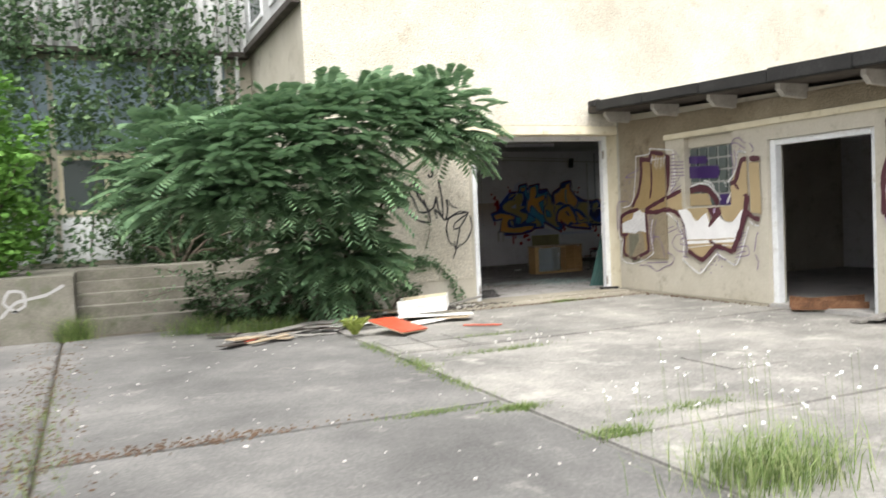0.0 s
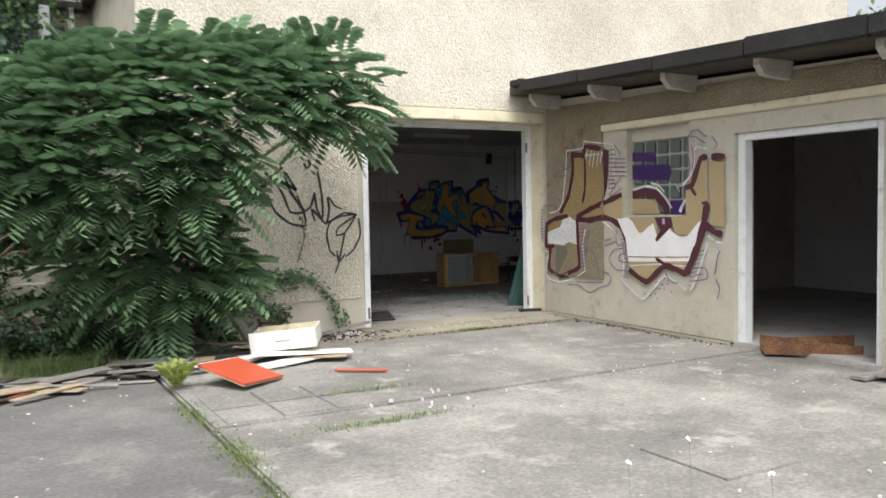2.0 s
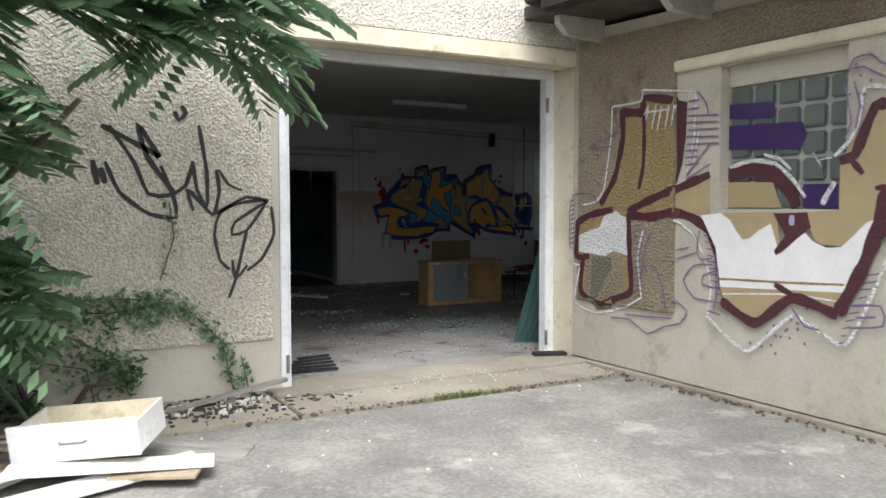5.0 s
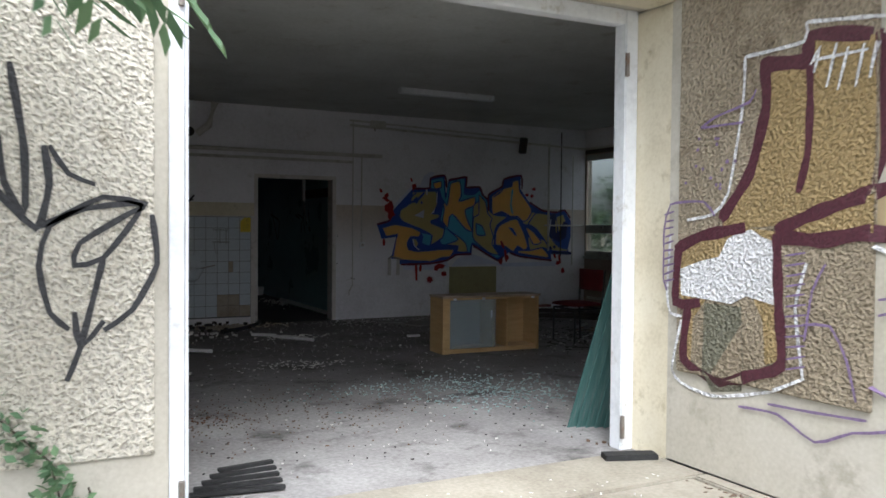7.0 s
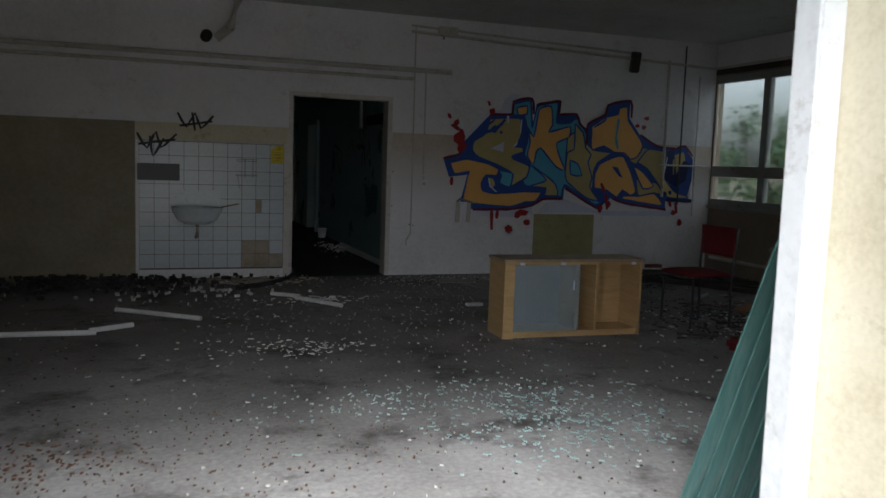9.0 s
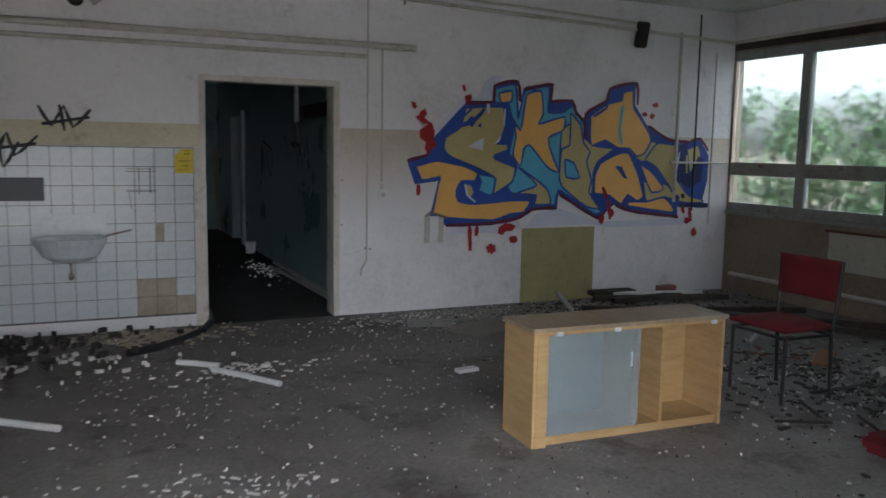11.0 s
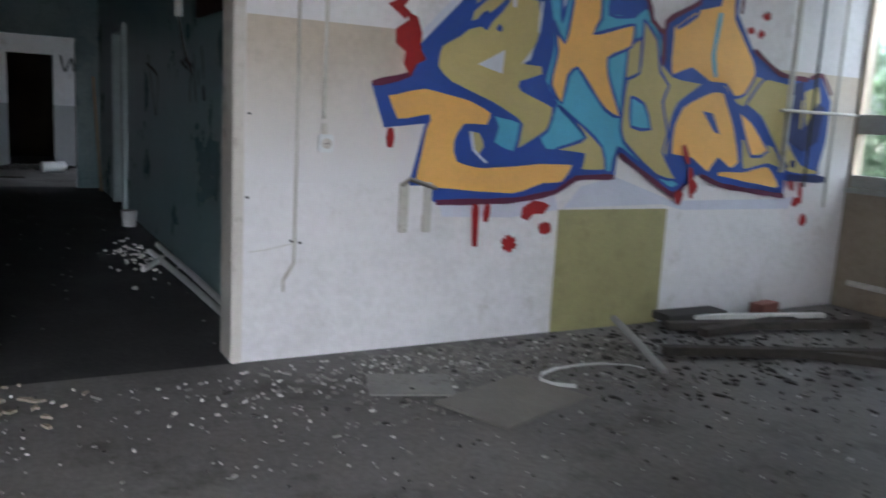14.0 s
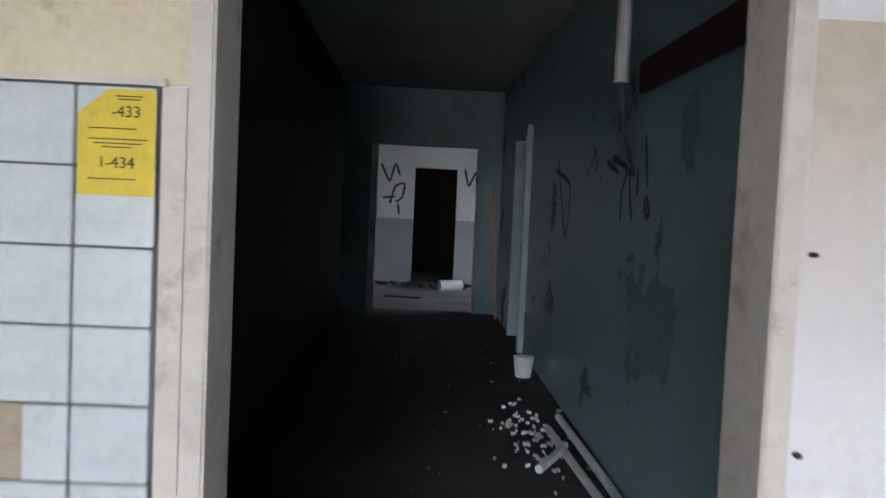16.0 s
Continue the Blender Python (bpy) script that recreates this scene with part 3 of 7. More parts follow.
ORANGE = spray("orange", (0.85, 0.48, 0.13))
OLIVE = spray("olive", (0.52, 0.43, 0.18))
TEAL_SPRAY = spray("teal", (0.11, 0.42, 0.60))
MAROON = spray("maroon", (0.12, 0.015, 0.05))
RED_SPRAY = spray("red", (0.33, 0.012, 0.015))
EVEN = {m: spray(m.name + "_on_plaster", c) for m, c in ((OCHRE, (0.40, 0.31, 0.175)), (SPRAY_WHITE, (0.78, 0.78, 0.78)), (MOSS, (0.3, 0.28, 0.14)))}
kw = Layer("graffiti", lambda u, v, h: (XK - h - (0.024 if u > 10.54 and v > 0.56 else 0), u, v), "purple, white and ochre letter graffiti on the garage wall", 10.54)
pane_paint = Layer("glass_graffiti", lambda u, v, h: (9.666 - h, u, v), "purple spray paint across the glass blocks")
mural = Layer("mural_graffiti", lambda u, v, h: (u, YB - 0.003 - h, v), "large orange, blue and teal graffiti lettering on white wall")
scrawl = Layer("scrawl_graffiti", lambda u, v, h: (u, Y0 - 0.024 - h, v), "thin black sprayed scrawl on the roughcast wall")
corridor_tag = Layer("corridor_graffiti", lambda u, v, h: (CX1 - h, u, v), "dripping black scrawl on the teal corridor wall")
far_tag = Layer("far_room_graffiti", lambda u, v, h: (u, FY - h, v), "small black scrawls on the far room's wall")
washroom_tag = Layer("tile_graffiti", lambda u, v, h: (u, YB - 0.02 - h, v), "black scrawls above the wash basin")
fill(kw, OCHRE, (11.16, 2.21), (10.90, 2.18), (10.90, 2.31), (10.55, 2.25), (10.53, 1.74), (10.56, 1.56), (10.84, 1.47), (11.04, 1.40), (11.43, 1.38), (11.26, 1.65), (11.16, 1.92))
fill(kw, OCHRE, (11.04, 1.37), (10.84, 1.46), (10.56, 1.54), (10.19, 1.66), (10.18, 1.36), (10.36, 1.35), (10.56, 1.37), (10.84, 1.34))
fill(kw, OCHRE, (11.71, 1.31), (11.29, 1.39), (11.04, 1.37), (11.06, 0.99), (11.04, 0.72), (11.49, 0.55), (11.68, 0.62), (11.66, 0.95), (11.74, 1.00))
fill(kw, SPRAY_WHITE, (11.73, 1.15), (11.58, 1.20), (11.44, 1.23), (11.38, 1.33), (11.31, 1.36), (11.22, 1.38), (11.15, 1.34), (11.07, 1.32), (11.07, 1.00), (11.25, 1.03), (11.35, 0.98), (11.50, 0.99), (11.72, 1.00))
fill(kw, SMOKE, (11.54, 0.97), (11.28, 0.97), (11.26, 0.65), (11.29, 0.52), (11.50, 0.48), (11.55, 0.59))
fill(kw, PURPLE_BROWN, (10.55, 2.26), (10.43, 2.23), (10.44, 1.97), (10.47, 1.76), (10.55, 1.56), (10.53, 1.74))
stroke(kw, PURPLE_BROWN, 0.075, (11.16, 2.24), (11.14, 2.01), (11.24, 1.67), (11.43, 1.43))
stroke(kw, PURPLE_BROWN, 0.09, (11.18, 2.22), (10.88, 2.19))
stroke(kw, PURPLE_BROWN, 0.08, (10.89, 2.19), (10.88, 2.31), (10.53, 2.25))
stroke(kw, PURPLE_BROWN, 0.05, (10.89, 2.24), (10.88, 1.97), (10.89, 1.74), (10.94, 1.56))
stroke(kw, PURPLE_BROWN, 0.075, (11.77, 1.26), (11.57, 1.34), (11.26, 1.39))
stroke(kw, PURPLE_BROWN, 0.08, (11.07, 1.37), (10.84, 1.46), (10.55, 1.55), (10.19, 1.66))
stroke(kw, PURPLE_BROWN, 0.085, (11.07, 1.35), (10.81, 1.33), (10.56, 1.37), (10.36, 1.33), (10.19, 1.23), (10.09, 1.04), (10.04, 0.82), (10.01, 0.69))
stroke(kw, PURPLE_BROWN, 0.07, (11.74, 1.29), (11.76, 0.96), (11.57, 0.97))
stroke(kw, PURPLE_BROWN, 0.07, (11.66, 0.94), (11.69, 0.64), (11.44, 0.54), (11.21, 0.62), (11.02, 0.70), (11.04, 1.00), (11.06, 1.36))
stroke(kw, SPRAY_WHITE, 0.022, (10.91, 2.38), (10.55, 2.33))
stroke(kw, SPRAY_WHITE, 0.022, (11.28, 2.28), (10.92, 2.29), (10.91, 2.38))
stroke(kw, SPRAY_WHITE, 0.022, (11.28, 2.28), (11.29, 2.03), (11.38, 1.57), (11.49, 1.46), (11.68, 1.43))
stroke(kw, SPRAY_WHITE, 0.022, (11.81, 1.35), (11.83, 1.00), (11.80, 0.89), (11.71, 0.88))
stroke(kw, SPRAY_WHITE, 0.022, (11.71, 0.86), (11.78, 0.52), (11.49, 0.46), (11.11, 0.55), (10.88, 0.66))
stroke(kw, SPRAY_WHITE, 0.022, (10.88, 1.22), (10.94, 1.00), (10.89, 0.66))
stroke(kw, SPRAY_WHITE, 0.022, (10.55, 2.33), (10.34, 2.30))
stroke(kw, SPRAY_WHITE, 0.022, (10.34, 2.30), (10.35, 1.96), (10.42, 1.69))
stroke(kw, SPRAY_WHITE, 0.022, (10.31, 1.99), (10.34, 1.79), (10.39, 1.70))
stroke(kw, SPRAY_WHITE, 0.022, (10.54, 1.31), (10.33, 1.19), (10.20, 0.97), (10.16, 0.80), (10.19, 0.60))
stroke(kw, SPRAY_WHITE, 0.018, (10.86, 2.13), (10.83, 2.25), (10.88, 2.17))
stroke(kw, SPRAY_WHITE, 0.018, (10.74, 2.25), (10.79, 2.05))
stroke(kw, SPRAY_WHITE, 0.018, (10.68, 2.22), (10.73, 2.03))
stroke(kw, SPRAY_WHITE, 0.018, (10.60, 2.22), (10.64, 2.03))
stroke(kw, SPRAY_WHITE, 0.018, (10.54, 2.22), (10.57, 2.06))
stroke(kw, SPRAY_WHITE, 0.018, (10.87, 2.19), (10.58, 2.19))
stroke(kw, PLUM, 0.018, (10.41, 2.23), (10.30, 2.23))
stroke(kw, PLUM, 0.018, (10.42, 2.17), (10.30, 2.17))
stroke(kw, PLUM, 0.018, (10.42, 2.12), (10.11, 2.10))
stroke(kw, PLUM, 0.018, (10.43, 2.07), (10.11, 2.05))
stroke(kw, PLUM, 0.018, (10.42, 2.01), (10.11, 2.00))
stroke(kw, PLUM, 0.018, (10.43, 1.96), (10.11, 1.94))
stroke(kw, PLUM, 0.018, (10.43, 1.90), (10.10, 1.89))
stroke(kw, PLUM, 0.018, (10.44, 1.85), (10.31, 1.85))
stroke(kw, PLUM, 0.018, (10.44, 1.80), (10.30, 1.80))
stroke(kw, PLUM, 0.018, (10.44, 1.74), (10.30, 1.75))
stroke(kw, PLUM, 0.016, (10.33, 2.30), (10.24, 2.21), (10.21, 2.12))
stroke(kw, PLUM, 0.016, (10.43, 1.65), (10.19, 1.89))
stroke(kw, PLUM, 0.016, (10.42, 1.63), (10.18, 1.74))
stroke(kw, PLUM, 0.016, (11.58, 1.94), (11.47, 1.99), (11.24, 2.04), (11.20, 2.10))
stroke(kw, PLUM, 0.016, (11.58, 1.94), (11.28, 1.94))
stroke(kw, PLUM, 0.016, (10.52, 1.07), (10.38, 1.10))
stroke(kw, PLUM, 0.016, (10.52, 1.00), (10.31, 1.06))
stroke(kw, PLUM, 0.016, (10.14, 0.98), (10.33, 0.96), (10.44, 0.84), (10.32, 0.71), (10.07, 0.70))
stroke(kw, PLUM, 0.016, (10.12, 0.93), (10.23, 0.89), (10.24, 0.82), (10.07, 0.80))
stroke(kw, PLUM, 0.016, (10.28, 1.23), (10.30, 1.08), (10.26, 1.01), (10.15, 1.03))
stroke(kw, PLUM, 0.016, (10.12, 1.06), (10.10, 0.76), (10.13, 0.63))
stroke(kw, PLUM, 0.016, (11.30, 0.44), (11.05, 0.45), (10.83, 0.36), (10.63, 0.45), (10.47, 0.49), (10.39, 0.60), (10.54, 0.68))
stroke(kw, PLUM, 0.016, (11.11, 0.49), (10.87, 0.50), (10.56, 0.52))
stroke(kw, PLUM, 0.016, (10.89, 0.92), (10.74, 0.93), (10.65, 0.78), (10.60, 0.60))
stroke(kw, PLUM, 0.016, (10.77, 1.22), (10.84, 1.09), (10.88, 0.84))
stroke(kw, PLUM, 0.012, (10.24, 1.20), (10.15, 1.19))
stroke(kw, PLUM, 0.012, (10.22, 1.15), (10.14, 1.14))
stroke(kw, PLUM, 0.012, (10.21, 1.10), (10.13, 1.09))
stroke(kw, PLUM, 0.012, (10.20, 1.05), (10.11, 1.04))
stroke(kw, PLUM, 0.012, (10.19, 1.00), (10.10, 1.00))
stroke(kw, PLUM, 0.012, (10.17, 0.95), (10.09, 0.95))
stroke(kw, PLUM, 0.012, (10.16, 0.91), (10.08, 0.90))
stroke(kw, PLUM, 0.012, (10.15, 0.86), (10.07, 0.85))
stroke(kw, PLUM, 0.012, (10.13, 0.81), (10.05, 0.81))
stroke(kw, PLUM, 0.012, (10.12, 0.76), (10.04, 0.76))
stroke(kw, PLUM, 0.012, (11.00, 1.25), (10.88, 1.27))
stroke(kw, PLUM, 0.012, (11.00, 1.20), (10.88, 1.22))
stroke(kw, PLUM, 0.012, (10.99, 1.15), (10.88, 1.17))
stroke(kw, PLUM, 0.012, (10.99, 1.10), (10.88, 1.12))
stroke(kw, PLUM, 0.012, (10.99, 1.05), (10.88, 1.07))
stroke(kw, PLUM, 0.012, (10.99, 1.00), (10.87, 1.02))
stroke(kw, PLUM, 0.012, (10.99, 0.95), (10.87, 0.97))
stroke(kw, PLUM, 0.012, (10.99, 0.90), (10.87, 0.92))
stroke(kw, PLUM, 0.012, (10.99, 0.85), (10.87, 0.87))
stroke(kw, PLUM, 0.012, (10.98, 0.80), (10.87, 0.82))
stroke(kw, PLUM, 0.012, (10.98, 0.74), (10.87, 0.77))
stroke(kw, PLUM, 0.012, (10.98, 0.69), (10.87, 0.72))
stroke(kw, PLUM, 0.016, (11.46, 1.45), (11.54, 1.53), (11.80, 1.52), (11.85, 1.37), (11.85, 1.26), (11.85, 1.19), (11.85, 1.09), (11.82, 1.02))
stroke(kw, PLUM, 0.014, (11.85, 1.46), (11.77, 1.48))
stroke(kw, PLUM, 0.014, (11.84, 1.42), (11.77, 1.43))
stroke(kw, PLUM, 0.014, (11.84, 1.38), (11.77, 1.39))
stroke(kw, PLUM, 0.014, (11.84, 1.33), (11.77, 1.35))
stroke(kw, PLUM, 0.014, (11.85, 1.29), (11.77, 1.31))
stroke(kw, PLUM, 0.014, (11.85, 1.25), (11.77, 1.26))
stroke(kw, PLUM, 0.014, (11.85, 1.20), (11.77, 1.22))
stroke(kw, PLUM, 0.014, (11.85, 1.16), (11.76, 1.18))
stroke(kw, PLUM, 0.014, (11.85, 1.11), (11.76, 1.14))
stroke(kw, PLUM, 0.014, (11.85, 1.07), (11.76, 1.09))
blob(kw, PLUM, 0.012, (11.60, 1.73))
blob(kw, PLUM, 0.012, (11.55, 1.71))
blob(kw, PLUM, 0.012, (11.46, 1.87))
blob(kw, PLUM, 0.012, (11.68, 1.64))
blob(kw, PLUM, 0.012, (11.59, 1.82))
blob(kw, PLUM, 0.012, (11.32, 1.74))
blob(kw, PLUM, 0.012, (11.38, 1.74))
blob(kw, PLUM, 0.012, (11.45, 1.84))
blob(kw, PLUM, 0.012, (11.45, 1.62))
blob(kw, PLUM, 0.012, (11.49, 1.66))
blob(kw, PLUM, 0.012, (11.44, 1.87))
blob(kw, PLUM, 0.012, (11.41, 1.70))
blob(kw, PLUM, 0.012, (11.58, 1.88))
blob(kw, PLUM, 0.012, (11.37, 1.74))
blob(kw, PLUM, 0.012, (11.42, 1.62))
blob(kw, PLUM, 0.012, (11.42, 1.60))
blob(kw, PLUM, 0.014, (9.67, 0.43))
blob(kw, PLUM, 0.014, (9.77, 0.44))
blob(kw, PLUM, 0.014, (9.46, 0.58))
blob(kw, PLUM, 0.014, (9.44, 0.52))
blob(kw, PLUM, 0.014, (9.38, 0.59))
blob(kw, PLUM, 0.014, (9.57, 0.59))
blob(kw, PLUM, 0.014, (9.62, 0.53))
blob(kw, PLUM, 0.014, (9.59, 0.45))
blob(kw, PLUM, 0.014, (9.73, 0.60))
blob(kw, PLUM, 0.014, (9.62, 0.70))
blob(kw, PLUM, 0.014, (9.29, 0.77))
blob(kw, PLUM, 0.014, (9.53, 0.59))
blob(kw, PLUM, 0.014, (9.31, 0.74))
blob(kw, PLUM, 0.014, (9.38, 0.63))
blob(kw, PLUM, 0.014, (9.52, 0.60))
blob(kw, PLUM, 0.014, (9.43, 0.65))
blob(kw, PLUM, 0.014, (9.51, 0.52))
blob(kw, PLUM, 0.014, (9.29, 0.77))
blob(kw, PLUM, 0.014, (9.32, 0.50))
blob(kw, PLUM, 0.014, (9.55, 0.52))
blob(kw, PLUM, 0.014, (9.55, 0.40))
blob(kw, PLUM, 0.014, (9.47, 0.57))
fill(kw, OCHRE, (10.04, 1.37), (9.57, 1.38), (9.53, 1.17), (9.85, 1.14))
fill(kw, OCHRE, (9.37, 1.38), (9.09, 1.39), (8.79, 1.50), (8.81, 1.36), (9.01, 1.16), (9.23, 1.17))
fill(kw, OCHRE, (9.09, 1.69), (8.90, 2.00), (8.77, 2.07), (8.76, 1.48), (9.09, 1.39))
fill(kw, OCHRE, (8.73, 1.99), (8.54, 1.98), (8.52, 1.26), (8.71, 1.29))
fill(kw, SPRAY_WHITE, (10.25, 1.35), (10.14, 1.36), (10.06, 1.37), (9.97, 1.32), (9.91, 1.24), (9.85, 1.18), (9.79, 1.19), (9.71, 1.25), (9.61, 1.30), (9.53, 1.09), (9.42, 1.18), (9.35, 1.26), (9.28, 1.19), (9.17, 1.15), (9.07, 1.16), (8.99, 1.23), (8.90, 1.32), (8.79, 1.36), (8.91, 1.09), (9.04, 0.87), (10.05, 0.82), (10.10, 1.11))
fill(kw, OCHRE, (10.05, 0.82), (9.04, 0.87), (9.09, 0.73), (9.43, 0.82), (9.72, 0.60), (10.01, 0.69))
stroke(kw, SPRAY_WHITE, 0.015, (10.03, 0.77), (9.45, 0.82), (9.07, 0.81))
stroke(kw, OCHRE, 0.02, (10.06, 0.88), (9.45, 0.90), (9.04, 0.92))
fill(kw, PURPLE_BROWN, (9.59, 1.37), (9.32, 1.38), (9.29, 1.28), (9.56, 1.08), (9.58, 1.11), (9.49, 1.22))
stroke(kw, LILAC, 0.05, (9.44, 1.36), (9.44, 1.29))
stroke(kw, PURPLE_BROWN, 0.085, (10.04, 0.72), (9.73, 0.59), (9.42, 0.80), (9.08, 0.72))
stroke(kw, PURPLE_BROWN, 0.05, (9.57, 0.88), (9.40, 0.81))
stroke(kw, PURPLE_BROWN, 0.11, (9.08, 0.73), (8.91, 1.05), (8.82, 1.31), (8.77, 1.53))
stroke(kw, PURPLE_BROWN, 0.04, (8.85, 1.53), (8.76, 1.54))
stroke(kw, PURPLE_BROWN, 0.09, (8.81, 1.31), (8.66, 1.21), (8.55, 1.19))
stroke(kw, PURPLE_BROWN, 0.085, (8.77, 2.04), (8.86, 2.03), (8.93, 1.88), (8.99, 1.74), (9.09, 1.71))
stroke(kw, PURPLE_BROWN, 0.05, (9.02, 1.72), (8.93, 1.62))
stroke(kw, PURPLE_BROWN, 0.09, (8.71, 2.04), (8.52, 2.03))
stroke(kw, SPRAY_WHITE, 0.03, (8.77, 2.13), (8.93, 2.16), (8.97, 1.95), (9.02, 1.84), (9.13, 1.74))
stroke(kw, SPRAY_WHITE, 0.03, (10.18, 0.59), (9.79, 0.38), (9.41, 0.68), (9.02, 0.54), (8.76, 1.09))
stroke(kw, SPRAY_WHITE, 0.03, (8.75, 1.17), (8.65, 1.11), (8.56, 1.10))
stroke(kw, PLUM, 0.018, (9.06, 2.23), (9.01, 2.34), (8.90, 2.35), (8.83, 2.29), (8.76, 2.26))
stroke(kw, PLUM, 0.018, (9.07, 2.19), (9.02, 1.95), (9.06, 1.85))
stroke(kw, PLUM, 0.018, (9.03, 2.28), (8.94, 2.28), (8.88, 2.24), (8.78, 2.19))
stroke(kw, PLUM, 0.018, (9.00, 2.18), (8.96, 2.05), (8.99, 1.90))
stroke(kw, PLUM, 0.018, (10.17, 0.63), (10.04, 0.61))
stroke(kw, PLUM, 0.018, (9.00, 0.79), (8.79, 0.81), (8.77, 0.69), (8.99, 0.65))
stroke(kw, PLUM, 0.018, (8.95, 0.72), (8.82, 0.74))
stroke(kw, PLUM, 0.018, (9.42, 0.73), (9.32, 0.62), (9.21, 0.61))
stroke(kw, PLUM, 0.018, (8.70, 2.26), (8.62, 2.17), (8.67, 2.12))
stroke(kw, PLUM, 0.018, (8.66, 0.74), (8.62, 0.95), (8.58, 1.01))
stroke(kw, PLUM, 0.018, (8.65, 0.70), (8.59, 0.60), (8.62, 0.48))
stroke(kw, PLUM, 0.012, (8.80, 1.01), (8.89, 0.99))
stroke(kw, PLUM, 0.012, (8.82, 0.96), (8.91, 0.94))
stroke(kw, PLUM, 0.012, (8.85, 0.91), (8.93, 0.90))
stroke(kw, PLUM, 0.012, (8.88, 0.86), (8.95, 0.84))
stroke(kw, PLUM, 0.012, (8.90, 0.81), (8.98, 0.79))
stroke(kw, PLUM, 0.012, (8.93, 0.76), (9.00, 0.74))
stroke(kw, PLUM, 0.012, (8.95, 0.71), (9.02, 0.69))
stroke(kw, PLUM, 0.012, (8.98, 0.66), (9.04, 0.64))
stroke(kw, PLUM, 0.012, (9.01, 0.60), (9.05, 0.59))
stroke(kw, PLUM, 0.012, (9.03, 0.55), (9.07, 0.54))
blob(kw, PLUM, 0.012, (9.00, 2.19))
blob(kw, PLUM, 0.012, (8.96, 2.23))
blob(kw, PLUM, 0.012, (8.89, 2.19))
blob(kw, PLUM, 0.012, (9.03, 2.12))
blob(kw, PLUM, 0.012, (8.99, 2.30))
blob(kw, PLUM, 0.012, (8.93, 2.11))
fill(pane_paint, DEEP_VIOLET, (10.11, 2.18), (9.72, 2.16), (9.68, 2.10), (9.72, 2.04), (10.11, 2.07))
fill(pane_paint, DEEP_VIOLET, (10.11, 2.02), (9.47, 2.00), (9.43, 1.91), (9.48, 1.81), (10.11, 1.84))
fill(pane_paint, OCHRE, (10.10, 1.60), (9.70, 1.59), (9.62, 1.41), (10.10, 1.41))
fill(pane_paint, DEEP_VIOLET, (9.45, 1.57), (9.19, 1.57), (9.19, 1.41), (9.45, 1.41))
stroke(pane_paint, PURPLE_BROWN, 0.13, (10.12, 1.65), (9.88, 1.68), (9.68, 1.64), (9.55, 1.53), (9.50, 1.41))
stroke(pane_paint, SPRAY_WHITE, 0.035, (10.09, 1.71), (9.88, 1.75), (9.68, 1.72), (9.53, 1.60), (9.43, 1.48))
stroke(pane_paint, SPRAY_WHITE, 0.03, (9.78, 1.79), (9.64, 1.75), (9.55, 1.67))
stroke(pane_paint, SPRAY_WHITE, 0.05, (9.30, 1.43), (9.27, 1.49), (9.21, 1.58))
stroke(pane_paint, SPRAY_WHITE, 0.012, (9.38, 1.78), (9.30, 1.67), (9.33, 1.73), (9.23, 1.74))
fill(mural, HAZE, (11.38, 0.79), (11.85, 0.79), (12.15, 0.84), (12.18, 0.75), (11.85, 0.71), (11.40, 0.72))
fill(mural, HAZE, (12.60, 0.95), (13.09, 0.80), (14.09, 0.81), (14.28, 0.83), (14.20, 0.74), (13.19, 0.74), (13.00, 0.78), (12.22, 0.76), (12.34, 0.89))
fill(mural, HAZE, (11.21, 1.68), (11.53, 2.01), (11.67, 2.02), (11.73, 2.16), (11.84, 2.23), (11.93, 2.22), (11.84, 2.13), (11.84, 1.97), (11.54, 1.96), (11.25, 1.63))
fill(mural, BLUE, (10.95, 1.41), (11.16, 1.47), (11.21, 1.62), (11.54, 1.96), (11.83, 1.98), (11.84, 2.13), (12.09, 2.18), (12.12, 1.88), (12.16, 2.12), (12.48, 2.17), (12.47, 2.01), (12.72, 2.02), (12.78, 1.90), (12.89, 1.82), (12.89, 1.90), (13.14, 2.04), (13.17, 2.16), (13.50, 2.23), (13.50, 2.01), (13.67, 1.80), (13.95, 1.66), (14.25, 1.65), (14.38, 1.68), (14.52, 1.50), (14.52, 1.23), (14.46, 0.99), (14.56, 0.95), (14.12, 0.94), (14.13, 0.83), (13.52, 0.90), (13.28, 0.97), (13.16, 0.87), (13.07, 0.84), (12.60, 1.09), (12.59, 0.95), (12.28, 0.94), (12.15, 0.86), (11.85, 0.81), (11.35, 0.80), (11.18, 0.87), (11.27, 1.22), (11.03, 1.19))
fill(mural, TEAL_SPRAY, (11.85, 2.10), (12.07, 2.15), (12.11, 1.82), (12.18, 2.09), (12.45, 2.15), (12.45, 1.90), (12.64, 1.91), (12.73, 1.97), (12.88, 1.78), (12.92, 1.58), (12.98, 1.48), (12.99, 1.02), (13.13, 0.91), (13.05, 0.88), (12.60, 1.13), (12.56, 0.98), (12.31, 0.98), (12.34, 1.09), (12.06, 1.10), (12.00, 1.20), (12.07, 1.26), (12.11, 1.37), (12.02, 1.49), (12.06, 1.70), (12.00, 1.96), (11.85, 1.97))
fill(mural, OLIVE, (12.61, 1.72), (12.73, 1.80), (12.98, 1.59), (13.25, 1.55), (13.06, 1.42), (13.01, 1.29), (12.99, 1.03), (12.64, 1.16), (12.60, 1.33))
fill(mural, OLIVE, (13.42, 1.56), (13.72, 1.64), (13.82, 1.61), (13.64, 1.42), (13.54, 1.46))
